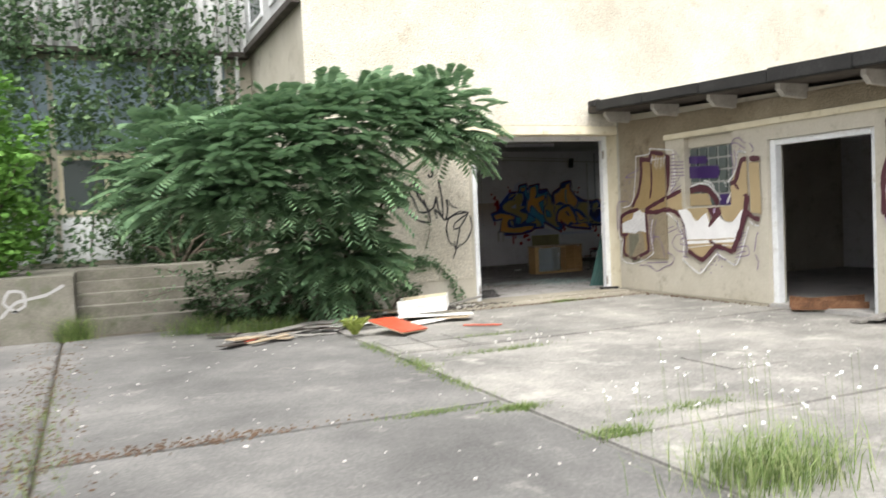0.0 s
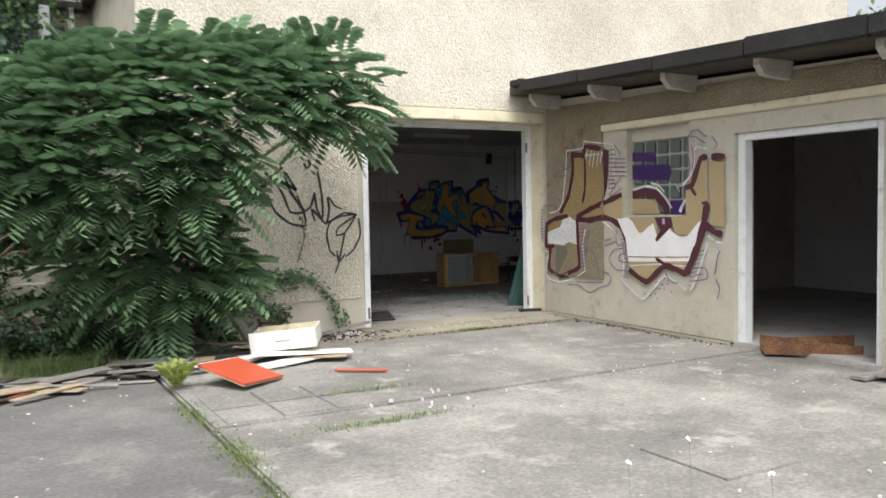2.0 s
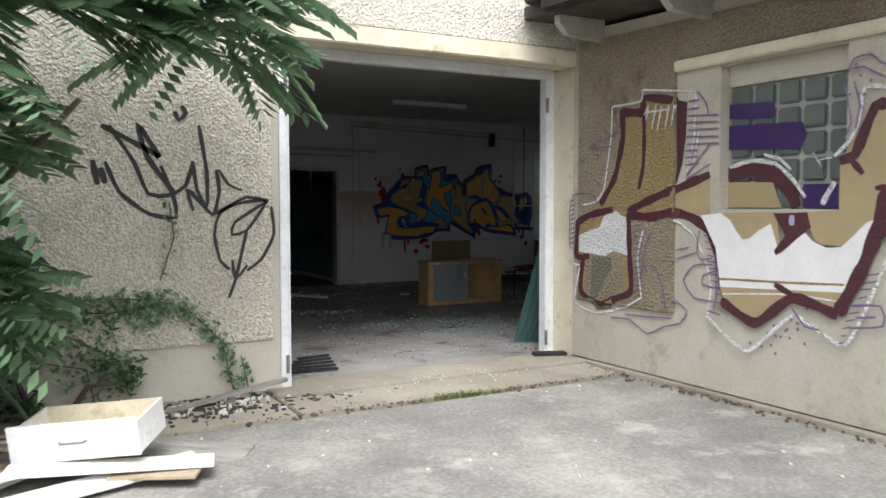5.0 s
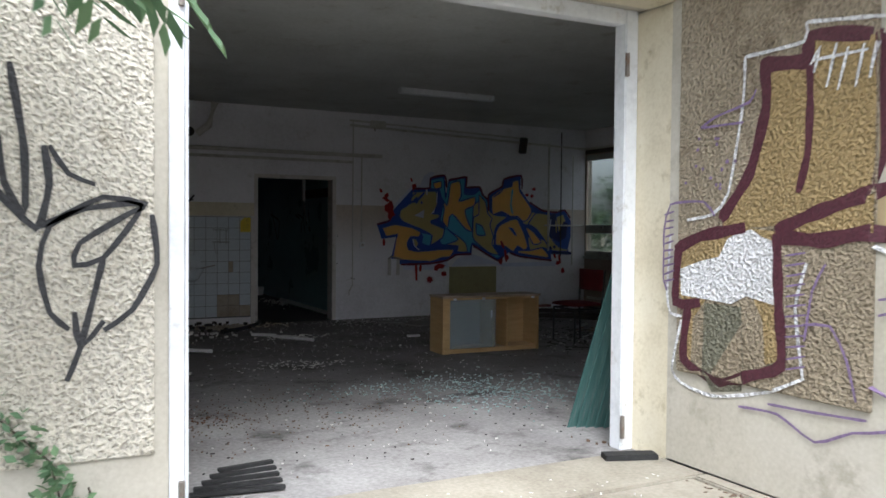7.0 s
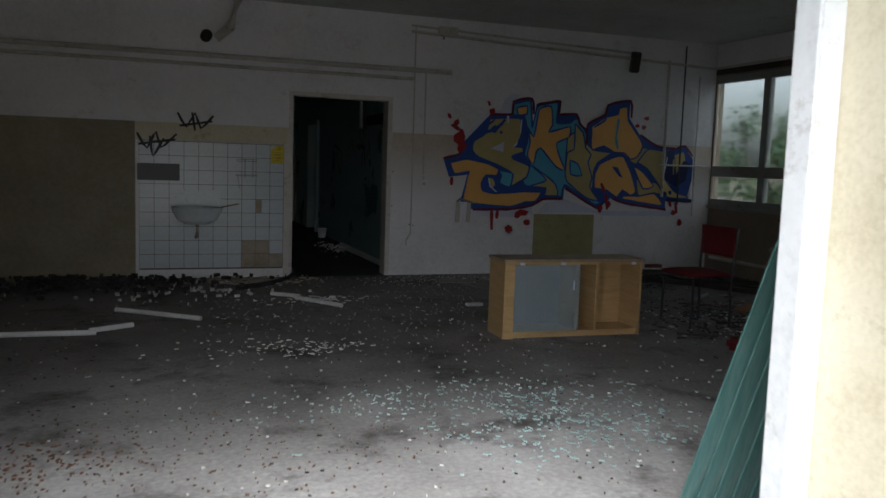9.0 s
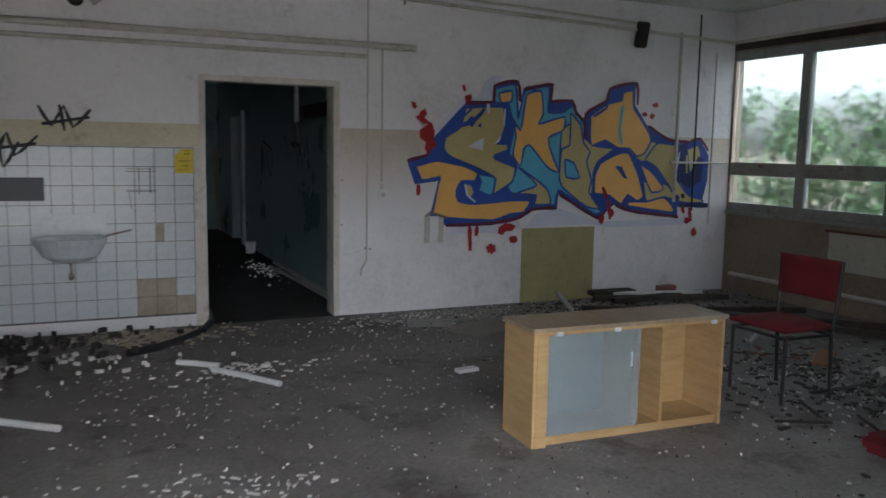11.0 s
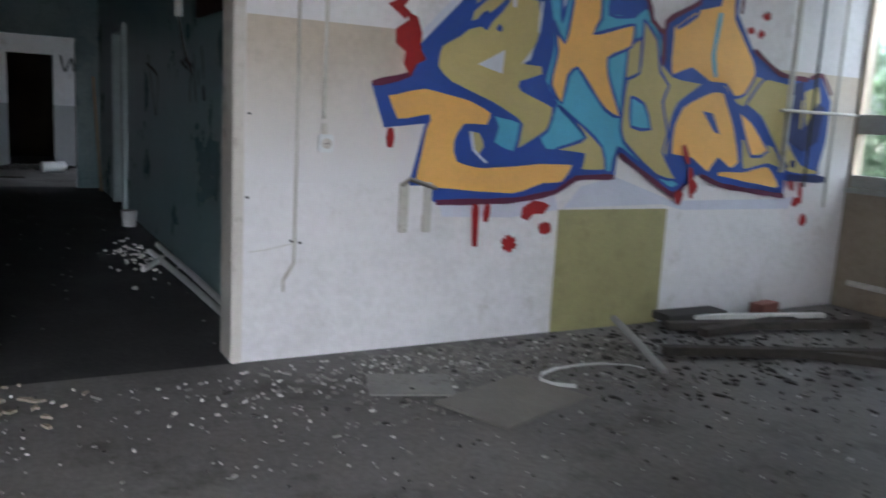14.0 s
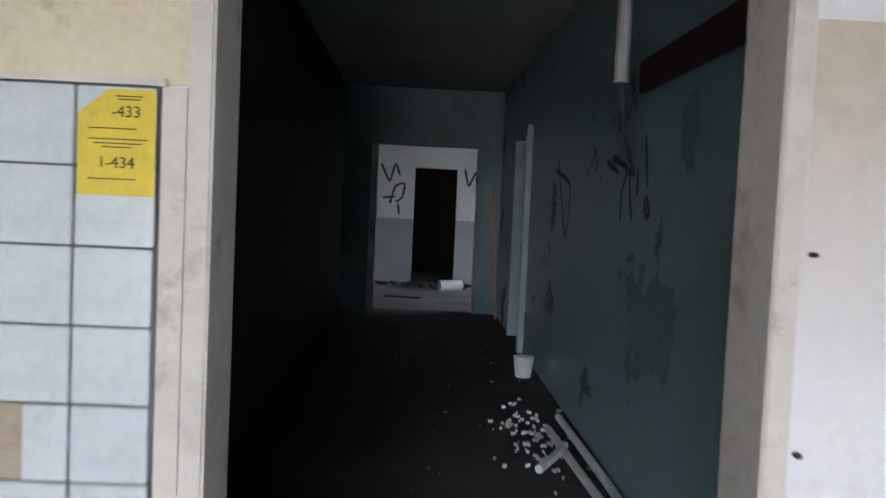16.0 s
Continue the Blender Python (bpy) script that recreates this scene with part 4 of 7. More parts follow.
fill(mural, OLIVE, (13.65, 1.22), (13.97, 1.18), (14.10, 1.01), (13.94, 1.05), (13.70, 1.01))
fill(mural, ORANGE, (11.04, 1.36), (11.26, 1.41), (11.54, 1.36), (11.68, 1.30), (11.65, 1.22), (11.51, 1.22), (11.46, 1.13), (11.48, 1.03), (11.66, 1.00), (12.06, 1.03), (12.27, 1.02), (12.20, 0.91), (12.06, 0.90), (11.85, 0.84), (11.26, 0.88), (11.22, 0.93), (11.27, 1.20), (11.29, 1.26), (11.10, 1.23))
fill(mural, OLIVE, (11.54, 1.91), (11.94, 1.93), (11.97, 1.75), (11.93, 1.65), (11.88, 1.58), (11.99, 1.58), (12.00, 1.52), (11.86, 1.47), (11.87, 1.43), (12.09, 1.35), (12.06, 1.21), (11.86, 1.10), (11.88, 1.24), (11.80, 1.29), (11.64, 1.36), (11.41, 1.44), (11.32, 1.52), (11.34, 1.63), (11.49, 1.73))
fill(mural, HAZE, (11.57, 1.55), (11.74, 1.64), (11.73, 1.51))
fill(mural, HAZE, (11.85, 1.57), (11.93, 1.67), (11.91, 1.60))
fill(mural, TEAL_SPRAY, (11.68, 1.29), (11.87, 1.25), (11.84, 1.08), (11.70, 1.13), (11.72, 1.22))
fill(mural, OLIVE, (11.53, 1.20), (11.61, 1.19), (11.65, 1.11), (11.61, 1.06), (11.55, 1.10))
fill(mural, ORANGE, (11.89, 2.06), (12.03, 2.09), (12.03, 1.99), (11.92, 1.97))
fill(mural, ORANGE, (12.05, 1.83), (12.14, 1.71), (12.20, 2.06), (12.36, 2.10), (12.39, 1.87), (12.34, 1.78), (12.64, 1.86), (12.63, 1.73), (12.46, 1.65), (12.49, 1.52), (12.59, 1.31), (12.47, 1.35), (12.33, 1.49), (12.24, 1.58), (12.18, 1.53), (12.15, 1.37), (12.06, 1.47), (12.09, 1.66))
fill(mural, OLIVE, (12.12, 1.36), (12.34, 1.23), (12.47, 1.13), (12.51, 0.99), (12.32, 0.99), (12.34, 1.08), (12.11, 1.10), (12.34, 1.18))
fill(mural, OLIVE, (12.71, 1.90), (12.83, 1.79), (12.88, 1.60), (12.96, 1.52), (12.92, 1.42), (12.99, 1.22), (12.96, 1.11), (13.09, 0.94), (12.93, 0.96), (12.64, 1.16), (12.60, 1.28), (12.62, 1.54), (12.71, 1.58))
fill(mural, TEAL_SPRAY, (12.66, 1.44), (12.77, 1.40), (12.84, 1.25), (12.68, 1.26))
fill(mural, ORANGE, (12.95, 1.88), (13.16, 2.01), (13.33, 2.05), (13.34, 2.13), (13.46, 2.15), (13.48, 1.98), (13.68, 1.74), (13.72, 1.64), (13.64, 1.51), (13.54, 1.48), (13.45, 1.56), (13.30, 1.56), (13.14, 1.64), (12.98, 1.58), (12.95, 1.68))
fill(mural, ORANGE, (13.03, 1.28), (13.09, 1.40), (13.30, 1.50), (13.44, 1.51), (13.58, 1.27), (13.65, 1.06), (13.57, 1.01), (13.45, 1.08), (13.37, 0.98), (13.22, 1.07), (13.03, 1.10))
fill(mural, BLUE, (13.27, 1.38), (13.36, 1.37), (13.44, 1.24), (13.39, 1.25))
fill(mural, ORANGE, (13.59, 1.40), (13.73, 1.33), (13.92, 1.14), (13.76, 1.10))
fill(mural, ORANGE, (13.70, 1.00), (13.94, 1.04), (14.07, 0.91), (14.04, 0.88), (13.46, 0.96), (13.47, 1.00))
fill(mural, OLIVE, (13.65, 1.44), (13.81, 1.62), (14.09, 1.59), (14.07, 1.27), (14.27, 1.06), (14.45, 1.02), (14.45, 0.98), (14.13, 1.00), (13.97, 1.19), (13.80, 1.37))
fill(mural, OLIVE, (14.21, 1.56), (14.36, 1.61), (14.41, 1.46), (14.34, 1.31), (14.27, 1.27))
fill(mural, NAVY, (14.09, 1.60), (14.20, 1.63), (14.25, 1.28), (14.37, 1.49), (14.45, 1.46), (14.42, 1.22), (14.27, 1.14), (14.07, 1.23))
stroke(mural, OLIVE, 0.03, (14.21, 1.50), (14.22, 1.30))
stroke(mural, HAZE, 0.02, (14.11, 1.53), (14.06, 1.25))
stroke(mural, BLUE, 0.03, (12.98, 1.87), (13.13, 1.96), (13.15, 2.00))
stroke(mural, TEAL_SPRAY, 0.04, (13.34, 2.00), (13.31, 1.74), (13.35, 1.60))
stroke(mural, BLUE, 0.05, (11.29, 1.68), (11.62, 1.79), (11.74, 1.91))
stroke(mural, BLUE, 0.03, (11.38, 1.72), (11.60, 1.90))
blob(mural, BLUE, 0.055, (11.60, 1.78))
blob(mural, BLUE, 0.025, (11.69, 1.75))
stroke(mural, HAZE, 0.02, (11.55, 1.19), (11.57, 1.09), (11.66, 1.02))
stroke(mural, HAZE, 0.02, (11.96, 1.92), (11.95, 1.75))
stroke(mural, HAZE, 0.035, (11.77, 2.00), (11.78, 1.87))
blob(mural, NAVY, 0.035, (14.10, 1.04))
blob(mural, NAVY, 0.035, (14.18, 1.06))
stroke(mural, NAVY, 0.06, (14.13, 0.96), (14.56, 0.95))
stroke(mural, MAROON, 0.04, (10.95, 1.41), (11.16, 1.47), (11.21, 1.62))
stroke(mural, MAROON, 0.04, (11.54, 1.96), (11.83, 1.98), (11.84, 2.13), (12.09, 2.18), (12.12, 1.99))
stroke(mural, MAROON, 0.04, (12.16, 2.11), (12.48, 2.17), (12.47, 2.01), (12.72, 2.02), (12.77, 1.90), (12.89, 1.82))
stroke(mural, MAROON, 0.04, (12.89, 1.64), (12.89, 1.90), (13.14, 2.04), (13.17, 2.16), (13.50, 2.23), (13.52, 2.01))
stroke(mural, MAROON, 0.04, (13.67, 1.80), (13.95, 1.66), (14.24, 1.64))
stroke(mural, MAROON, 0.04, (14.25, 1.65), (14.38, 1.68), (14.50, 1.55))
stroke(mural, MAROON, 0.04, (14.13, 0.83), (13.52, 0.90), (13.29, 0.97))
stroke(mural, MAROON, 0.04, (12.60, 1.09), (13.07, 0.84), (13.17, 0.91))
stroke(mural, MAROON, 0.04, (12.58, 0.95), (12.29, 0.94), (12.15, 0.86), (11.85, 0.81), (11.35, 0.80))
fill(mural, RED_SPRAY, (10.98, 1.95), (11.02, 1.94), (11.04, 1.90), (11.02, 1.88), (10.99, 1.90))
fill(mural, RED_SPRAY, (11.07, 1.86), (11.12, 1.89), (11.14, 1.84), (11.10, 1.79), (11.06, 1.81))
fill(mural, RED_SPRAY, (11.02, 1.81), (11.07, 1.83), (11.15, 1.78), (11.12, 1.74))
fill(mural, RED_SPRAY, (11.07, 1.69), (11.14, 1.74), (11.13, 1.78), (11.19, 1.76), (11.22, 1.68), (11.21, 1.61), (11.25, 1.55), (11.19, 1.52), (11.16, 1.46), (11.12, 1.52), (11.13, 1.58), (11.07, 1.62))
fill(mural, RED_SPRAY, (11.49, 2.12), (11.52, 2.12), (11.54, 2.07), (11.51, 2.06))
fill(mural, RED_SPRAY, (11.52, 2.02), (11.59, 2.04), (11.60, 1.99), (11.56, 1.96), (11.54, 1.91))
fill(mural, RED_SPRAY, (11.92, 0.77), (11.99, 0.81), (12.06, 0.80), (12.11, 0.78), (12.07, 0.73), (12.00, 0.73), (11.96, 0.69), (11.91, 0.71))
stroke(mural, RED_SPRAY, 0.05, (11.79, 0.58), (11.89, 0.54))
stroke(mural, RED_SPRAY, 0.05, (11.83, 0.61), (11.85, 0.51))
stroke(mural, RED_SPRAY, 0.05, (11.88, 0.59), (11.80, 0.53))
stroke(mural, RED_SPRAY, 0.05, (12.04, 0.66), (12.13, 0.63))
stroke(mural, RED_SPRAY, 0.05, (12.07, 0.68), (12.10, 0.61))
stroke(mural, RED_SPRAY, 0.05, (12.12, 0.67), (12.05, 0.62))
stroke(mural, RED_SPRAY, 0.03, (13.71, 2.02), (13.79, 2.01))
stroke(mural, RED_SPRAY, 0.03, (13.74, 2.04), (13.76, 1.99))
stroke(mural, RED_SPRAY, 0.03, (13.78, 2.04), (13.72, 2.00))
stroke(mural, RED_SPRAY, 0.03, (13.58, 1.92), (13.65, 1.91))
stroke(mural, RED_SPRAY, 0.03, (13.61, 1.94), (13.62, 1.89))
stroke(mural, RED_SPRAY, 0.03, (13.64, 1.93), (13.59, 1.90))
stroke(mural, RED_SPRAY, 0.03, (13.68, 1.90), (13.75, 1.90))
stroke(mural, RED_SPRAY, 0.03, (13.70, 1.93), (13.72, 1.87))
stroke(mural, RED_SPRAY, 0.03, (13.74, 1.92), (13.69, 1.88))
stroke(mural, RED_SPRAY, 0.05, (11.60, 0.79), (11.61, 0.55))
stroke(mural, RED_SPRAY, 0.05, (11.68, 0.79), (11.67, 0.69))
stroke(mural, RED_SPRAY, 0.05, (13.20, 1.02), (13.23, 0.82))
stroke(mural, RED_SPRAY, 0.05, (13.12, 1.16), (13.18, 1.04))
stroke(mural, RED_SPRAY, 0.05, (14.27, 0.93), (14.30, 0.78))
stroke(mural, RED_SPRAY, 0.05, (14.17, 0.94), (14.20, 0.87))
stroke(mural, RED_SPRAY, 0.05, (11.06, 1.19), (11.06, 1.09))
blob(mural, RED_SPRAY, 0.05, (13.12, 0.82))
blob(mural, RED_SPRAY, 0.05, (13.24, 0.89))
blob(mural, RED_SPRAY, 0.05, (14.25, 0.79))
blob(mural, RED_SPRAY, 0.05, (14.35, 0.66))
stroke(scrawl, SPRAY_BLACK, 0.045, (5.48, 1.98), (5.82, 1.80), (5.86, 1.77), (5.72, 2.00), (5.78, 1.77), (5.97, 1.50))
stroke(scrawl, SPRAY_BLACK, 0.035, (5.53, 1.98), (5.69, 1.73), (5.78, 1.51), (5.92, 1.50), (6.04, 1.57), (6.09, 1.73))
stroke(scrawl, SPRAY_BLACK, 0.035, (5.50, 1.73), (5.59, 1.52), (5.78, 1.37), (5.97, 1.34), (5.95, 1.50), (5.87, 1.71))
stroke(scrawl, SPRAY_BLACK, 0.05, (5.42, 1.74), (5.45, 1.57))
stroke(scrawl, SPRAY_BLACK, 0.05, (5.47, 1.69), (5.50, 1.58))
stroke(scrawl, SPRAY_BLACK, 0.035, (6.09, 1.75), (6.12, 1.54), (6.19, 1.41), (6.19, 1.68), (6.14, 2.01))
stroke(scrawl, SPRAY_BLACK, 0.035, (6.26, 1.69), (6.28, 1.54), (6.23, 1.36), (6.05, 1.55), (6.09, 1.39))
stroke(scrawl, SPRAY_BLACK, 0.025, (6.28, 1.69), (6.35, 1.58), (6.45, 1.54))
stroke(scrawl, SPRAY_BLACK, 0.028, (6.23, 1.36), (6.41, 1.44), (6.63, 1.46), (6.48, 1.24), (6.37, 1.21), (6.39, 1.30), (6.59, 1.43), (6.65, 1.46), (6.48, 1.49), (6.28, 1.37), (6.24, 1.21), (6.28, 1.02), (6.35, 0.95))
stroke(scrawl, SPRAY_BLACK, 0.03, (6.48, 1.24), (6.39, 0.87), (6.34, 0.74))
stroke(scrawl, SPRAY_BLACK, 0.03, (6.37, 1.02), (6.39, 0.87), (6.48, 0.98))
stroke(scrawl, SPRAY_BLACK, 0.03, (6.67, 1.42), (6.69, 1.21), (6.59, 1.02), (6.48, 0.94))
stroke(scrawl, SPRAY_BLACK, 0.04, (5.97, 2.10), (6.00, 2.04), (6.05, 2.09), (6.02, 2.14))
stroke(corridor_tag, SPRAY_BLACK, .04, (22.19, 1.58), (21.87, 1.51), (21.97, 1.40), (21.96, 1.26))
stroke(corridor_tag, SPRAY_BLACK, .04, (21.83, 1.61), (21.82, 1.43), (21.75, 1.26))
stroke(corridor_tag, SPRAY_BLACK, .04, (21.68, 1.50), (21.68, 1.38))
stroke(corridor_tag, SPRAY_BLACK, .04, (21.58, 1.65), (21.52, 1.42))
stroke(corridor_tag, SPRAY_BLACK, .04, (21.52, 1.38), (21.46, 1.29), (21.52, 1.29), (21.55, 1.37))
stroke(corridor_tag, SPRAY_BLACK, .04, (23.82, 1.67), (23.43, 1.12), (23.32, 1.46), (23.91, 1.59))
stroke(corridor_tag, SPRAY_BLACK, .04, (22.31, 1.57), (22.05, 1.50))
stroke(far_tag, SPRAY_BLACK, .04, (8.94, 1.94), (9.08, 1.66), (9.17, 1.95), (9.25, 1.76))
stroke(far_tag, SPRAY_BLACK, .04, (9.10, 1.29), (9.18, 1.58), (9.33, 1.63), (9.30, 1.40), (9.19, 1.32))
stroke(far_tag, SPRAY_BLACK, .04, (8.97, 1.38), (9.19, 1.41))
stroke(far_tag, SPRAY_BLACK, .04, (10.32, 1.91), (10.39, 1.63), (10.50, 1.87), (10.53, 1.64))
stroke(far_tag, SPRAY_BLACK, .04, (9.23, 1.30), (9.26, 1.11))
stroke(washroom_tag, SPRAY_BLACK, .03, (7.50, 1.57), (7.60, 1.41), (7.69, 1.59), (7.74, 1.42), (7.90, 1.57))
stroke(washroom_tag, SPRAY_BLACK, .03, (7.51, 1.45), (7.89, 1.51))
stroke(washroom_tag, SPRAY_BLACK, .03, (7.63, 1.54), (7.66, 1.33), (7.77, 1.52))
stroke(washroom_tag, SPRAY_BLACK, .03, (7.91, 1.80), (8.00, 1.65), (8.09, 1.80), (8.15, 1.64), (8.28, 1.78))
stroke(washroom_tag, SPRAY_BLACK, .03, (7.93, 1.66), (8.27, 1.72))
stroke(washroom_tag, SPRAY_BLACK, .03, (8.06, 1.81), (8.09, 1.61))
fill(kw, OCHRE, (6.52, 2.28), (6.16, 2.29), (6.18, 1.65), (6.50, 1.63))
fill(kw, SPRAY_WHITE, (6.60, 1.57), (6.43, 1.50), (5.98, 1.46), (5.98, 1.16), (6.54, 1.22))
fill(kw, LILAC, (6.61, 1.19), (6.05, 1.13), (6.05, 1.01), (6.58, 1.05))
stroke(kw, PURPLE_BROWN, 0.09, (6.54, 2.34), (6.53, 1.91), (6.62, 1.65), (6.40, 1.52), (5.98, 1.47))
stroke(kw, PURPLE_BROWN, 0.08, (6.61, 1.22), (6.37, 1.16), (5.98, 1.13))
stroke(kw, PURPLE_BROWN, 0.08, (6.62, 1.63), (6.62, 1.22))
stroke(kw, PURPLE_BROWN, 0.07, (6.41, 2.37), (5.96, 2.36))

for layer in (kw, pane_paint, mural, scrawl, corridor_tag, far_tag, washroom_tag):
    layer.finish()
OLIVE_WALL = paint("olive_oil_paint", (0.36, 0.33, 0.16), 0.55, stain=(0.3, 0.27, 0.13), coarse=3)
tagged(part("paint_patch", boxes(((12.19, YB - 0.006, 0.0), (13.05, YB - 0.0005, 0.75))), OLIVE_WALL), "olive painted patch low on the back wall", "paint patch", kind="structure")

# ---- foliage ----
def leaf_mat(name, a, b, c):
    m = bpy.data.materials.new(name)
    m.use_nodes = True
    n, l = m.node_tree.nodes, m.node_tree.links
    p = n["Principled BSDF"]
    g = n.new("ShaderNodeNewGeometry")
    r = n.new("ShaderNodeValToRGB")
    r.color_ramp.elements[0].color, r.color_ramp.elements[1].color = (*a, 1), (*c, 1)
    r.color_ramp.elements.new(0.5).color = (*b, 1)
    l.new(g.outputs["Random Per Island"], r.inputs[0])
    l.new(r.outputs[0], p.inputs["Base Color"])
    p.inputs["Roughness"].default_value = 0.6
    p.inputs["Specular IOR Level"].default_value = 0.25
    t = n.new("ShaderNodeBsdfTranslucent")
    l.new(r.outputs[0], t.inputs["Color"])
    mx = n.new("ShaderNodeMixShader")
    mx.inputs[0].default_value = 0.3
    l.new(p.outputs[0], mx.inputs[1])
    l.new(t.outputs[0], mx.inputs[2])
    l.new(mx.outputs[0], n["Material Output"].inputs["Surface"])
    return m


SUMAC = leaf_mat("sumac_leaf", (0.115, 0.2, 0.11), (0.17, 0.28, 0.155), (0.195, 0.31, 0.16))
IVY = leaf_mat("creeper_leaf", (0.05, 0.09, 0.045), (0.085, 0.15, 0.075), (0.15, 0.23, 0.11))
FRESH = leaf_mat("fresh_leaf", (0.08, 0.18, 0.03), (0.12, 0.27, 0.05), (0.18, 0.34, 0.08))
HEDGE = leaf_mat("hedge_leaf", (0.03, 0.06, 0.025), (0.05, 0.09, 0.04), (0.08, 0.13, 0.06))
GRASS = leaf_mat("grass_blade", (0.09, 0.15, 0.04), (0.16, 0.24, 0.07), (0.26, 0.3, 0.12))
BARK = coat("bark", [(0.05, 0.04, 0.03), (0.1, 0.08, 0.06), (0.15, 0.13, 0.1)], 0.95, 40, 8, 0.6, grit=0.01)


class Soup:
    """Quads and triangles gathered into one mesh."""
    def __init__(self):
        self.v, self.f = [], []

    def add(self, *pts):
        k = len(self.v)
        self.v.extend(tuple(p) for p in pts)
        self.f.append(tuple(range(k, k + len(pts))))

    def link(self, name, mat, parent=None):
        me = bpy.data.meshes.new(name)
        me.from_pydata(self.v, [], self.f)
        me.materials.append(mat)
        ob = new(name, me)
        if parent:
            ob.parent = parent
        return ob


def rand_dir(rng):
    while True:
        v = Vector((rng.uniform(-1, 1), rng.uniform(-1, 1), rng.uniform(-1, 1)))
        if 0.05 < v.length < 1:
            return v.normalized()


def frond(s, p, d, length, rng, pairs=8, leaf=0.11):
    """A drooping feathered leaf: narrow leaflets in pairs along a bent rib."""
    d = d.normalized()
    side = d.cross(Vector((0, 0, 1)))
    side = side.normalized() if side.length > 0.1 else Vector((1, 0, 0))
    side = (side + rand_dir(rng) * 0.25).normalized()
    for k in range(pairs):
        t = (k + 0.6) / (pairs + 0.6)
        c = p + d * length * t + Vector((0, 0, -0.42 * length * t * t))
        ll = leaf * (0.65 + 0.5 * math.sin(math.pi * min(1, t * 0.95))) * rng.uniform(0.85, 1.1)
        for sgn in (1, -1):
            w = (side * sgn + d * 0.55 + Vector((0, 0, -0.35 * (1 + t * 0.5)))).normalized()
            b = d * (ll * 0.19)
            mid = c + w * ll * 0.45
            s.add(c, mid + b, c + w * ll, mid - b)


def leafy(s, p, size, rng, flat=0.5):
    n = rand_dir(rng)
    n.z = abs(n.z) + flat
    n.normalize()
    u = n.orthogonal().normalized()
    u = (u * math.cos(p.x * 37) + n.cross(u) * math.sin(p.x * 37)).normalized()
    w = n.cross(u)
    s.add(p - u * size * 0.5, p + w * size * 0.32, p + u * size * 0.55 - n * size * 0.12, p - w * size * 0.32)


rg = random.Random(11)
sumac = thing("sumac_tree", pose(4.1, 11.35, 0), "bushy green sumac tree with feathery drooping leaves against the wall", "tree")
tips = []
for k in range(7):
    a = rg.uniform(0, 6.3)
    base = Vector((rg.uniform(-0.35, 0.35), rg.uniform(-0.2, 0.2), -0.05))
    tip = Vector((rg.uniform(-1.5, 1.8), rg.uniform(-1.1, 0.1), rg.uniform(1.7, 2.6)))
    pts = [base, base.lerp(tip, 0.3) + Vector((0, 0, 0.35)), base.lerp(tip, 0.65) + Vector((0, 0, 0.25)), tip]
    part("trunk", bar(pts, 0.045, 7, 0.015), BARK, sumac)
crown = Soup()
lobes = [((0.05, -0.55, 2.25), (1.75, 0.75, 0.95)), ((-1.0, -0.5, 2.0), (1.3, 0.7, 0.9)), ((1.0, -0.55, 2.6), (1.1, 0.6, 0.65)), ((1.75, -0.45, 2.85), (0.6, 0.45, 0.5)), ((-0.4, -0.45, 1.75), (1.2, 0.55, 0.5)), ((-1.5, -0.3, 1.9), (0.8, 0.6, 0.6)), ((0.4, -0.6, 2.85), (1.1, 0.5, 0.4)), ((0.2, -0.5, 0.95), (0.55, 0.35, 0.22)), ((-1.9, 0.1, 2.1), (0.7, 0.5, 0.9)), ((-0.1, -0.35, 1.15), (0.75, 0.35, 0.5)), ((0.3, -0.4, 0.75), (0.5, 0.3, 0.35)), ((-0.1, 0.1, 0.75), (0.75, 0.2, 0.6))]
for (cx, cy, cz), (rx, ry, rz) in lobes:
    for k in range(int(230 * rx * (ry + rz) / 1.5)):
        d = rand_dir(rg)
        if d.y > 0.5:
            d.y = -d.y
        r = rg.uniform(0.72, 1.0)
        p = Vector((cx + d.x * rx * r, min(0.4, cy + d.y * ry * r), cz + d.z * rz * r))
        if (p.z < 1.62 and cz > 1.2) or (p.x > 0.7 and p.z < 2.4):
            continue
        out = Vector((d.x, d.y * 1.2 - 0.25, d.z * 0.5 + 0.25)) + rand_dir(rg) * 0.5
        frond(crown, p, out, rg.uniform(0.42, 0.62), rg, 10, 0.17)
crown.link("crown", SUMAC, sumac)

creeper = thing("creeper", pose(1.9, 15.8, 1.0), "dark small-leaved creeper hanging over the old windows", "creeper")
iv = Soup()
for k in range(290):
    cx, cz = rg.uniform(-2.6, 1.9), rg.uniform(0.0, 4.9) if k < 190 else rg.uniform(0.0, 2.3)
    if 0.1 < (cx + 1.6) < 1.5 and 0.2 < cz < 1.9 and rg.random() < 0.8:
        continue
    cy = rg.uniform(-0.7, -0.1)
    for j in range(45):
        leafy(iv, Vector((rg.gauss(cx, 0.16), rg.gauss(cy, 0.12), rg.gauss(cz, 0.28))), rg.uniform(0.08, 0.16), rg, 0.2)
iv.link("leaves", IVY, creeper)
for k in range(5):
    x = rg.uniform(-2, 1.8)
    part("stem", bar([(x, -0.1, 0), (x + 0.2, -0.2, 1.6), (x - 0.1, -0.25, 3.2), (x + 0.3, -0.3, 4.8)], 0.02, 6, 0.006), BARK, creeper)


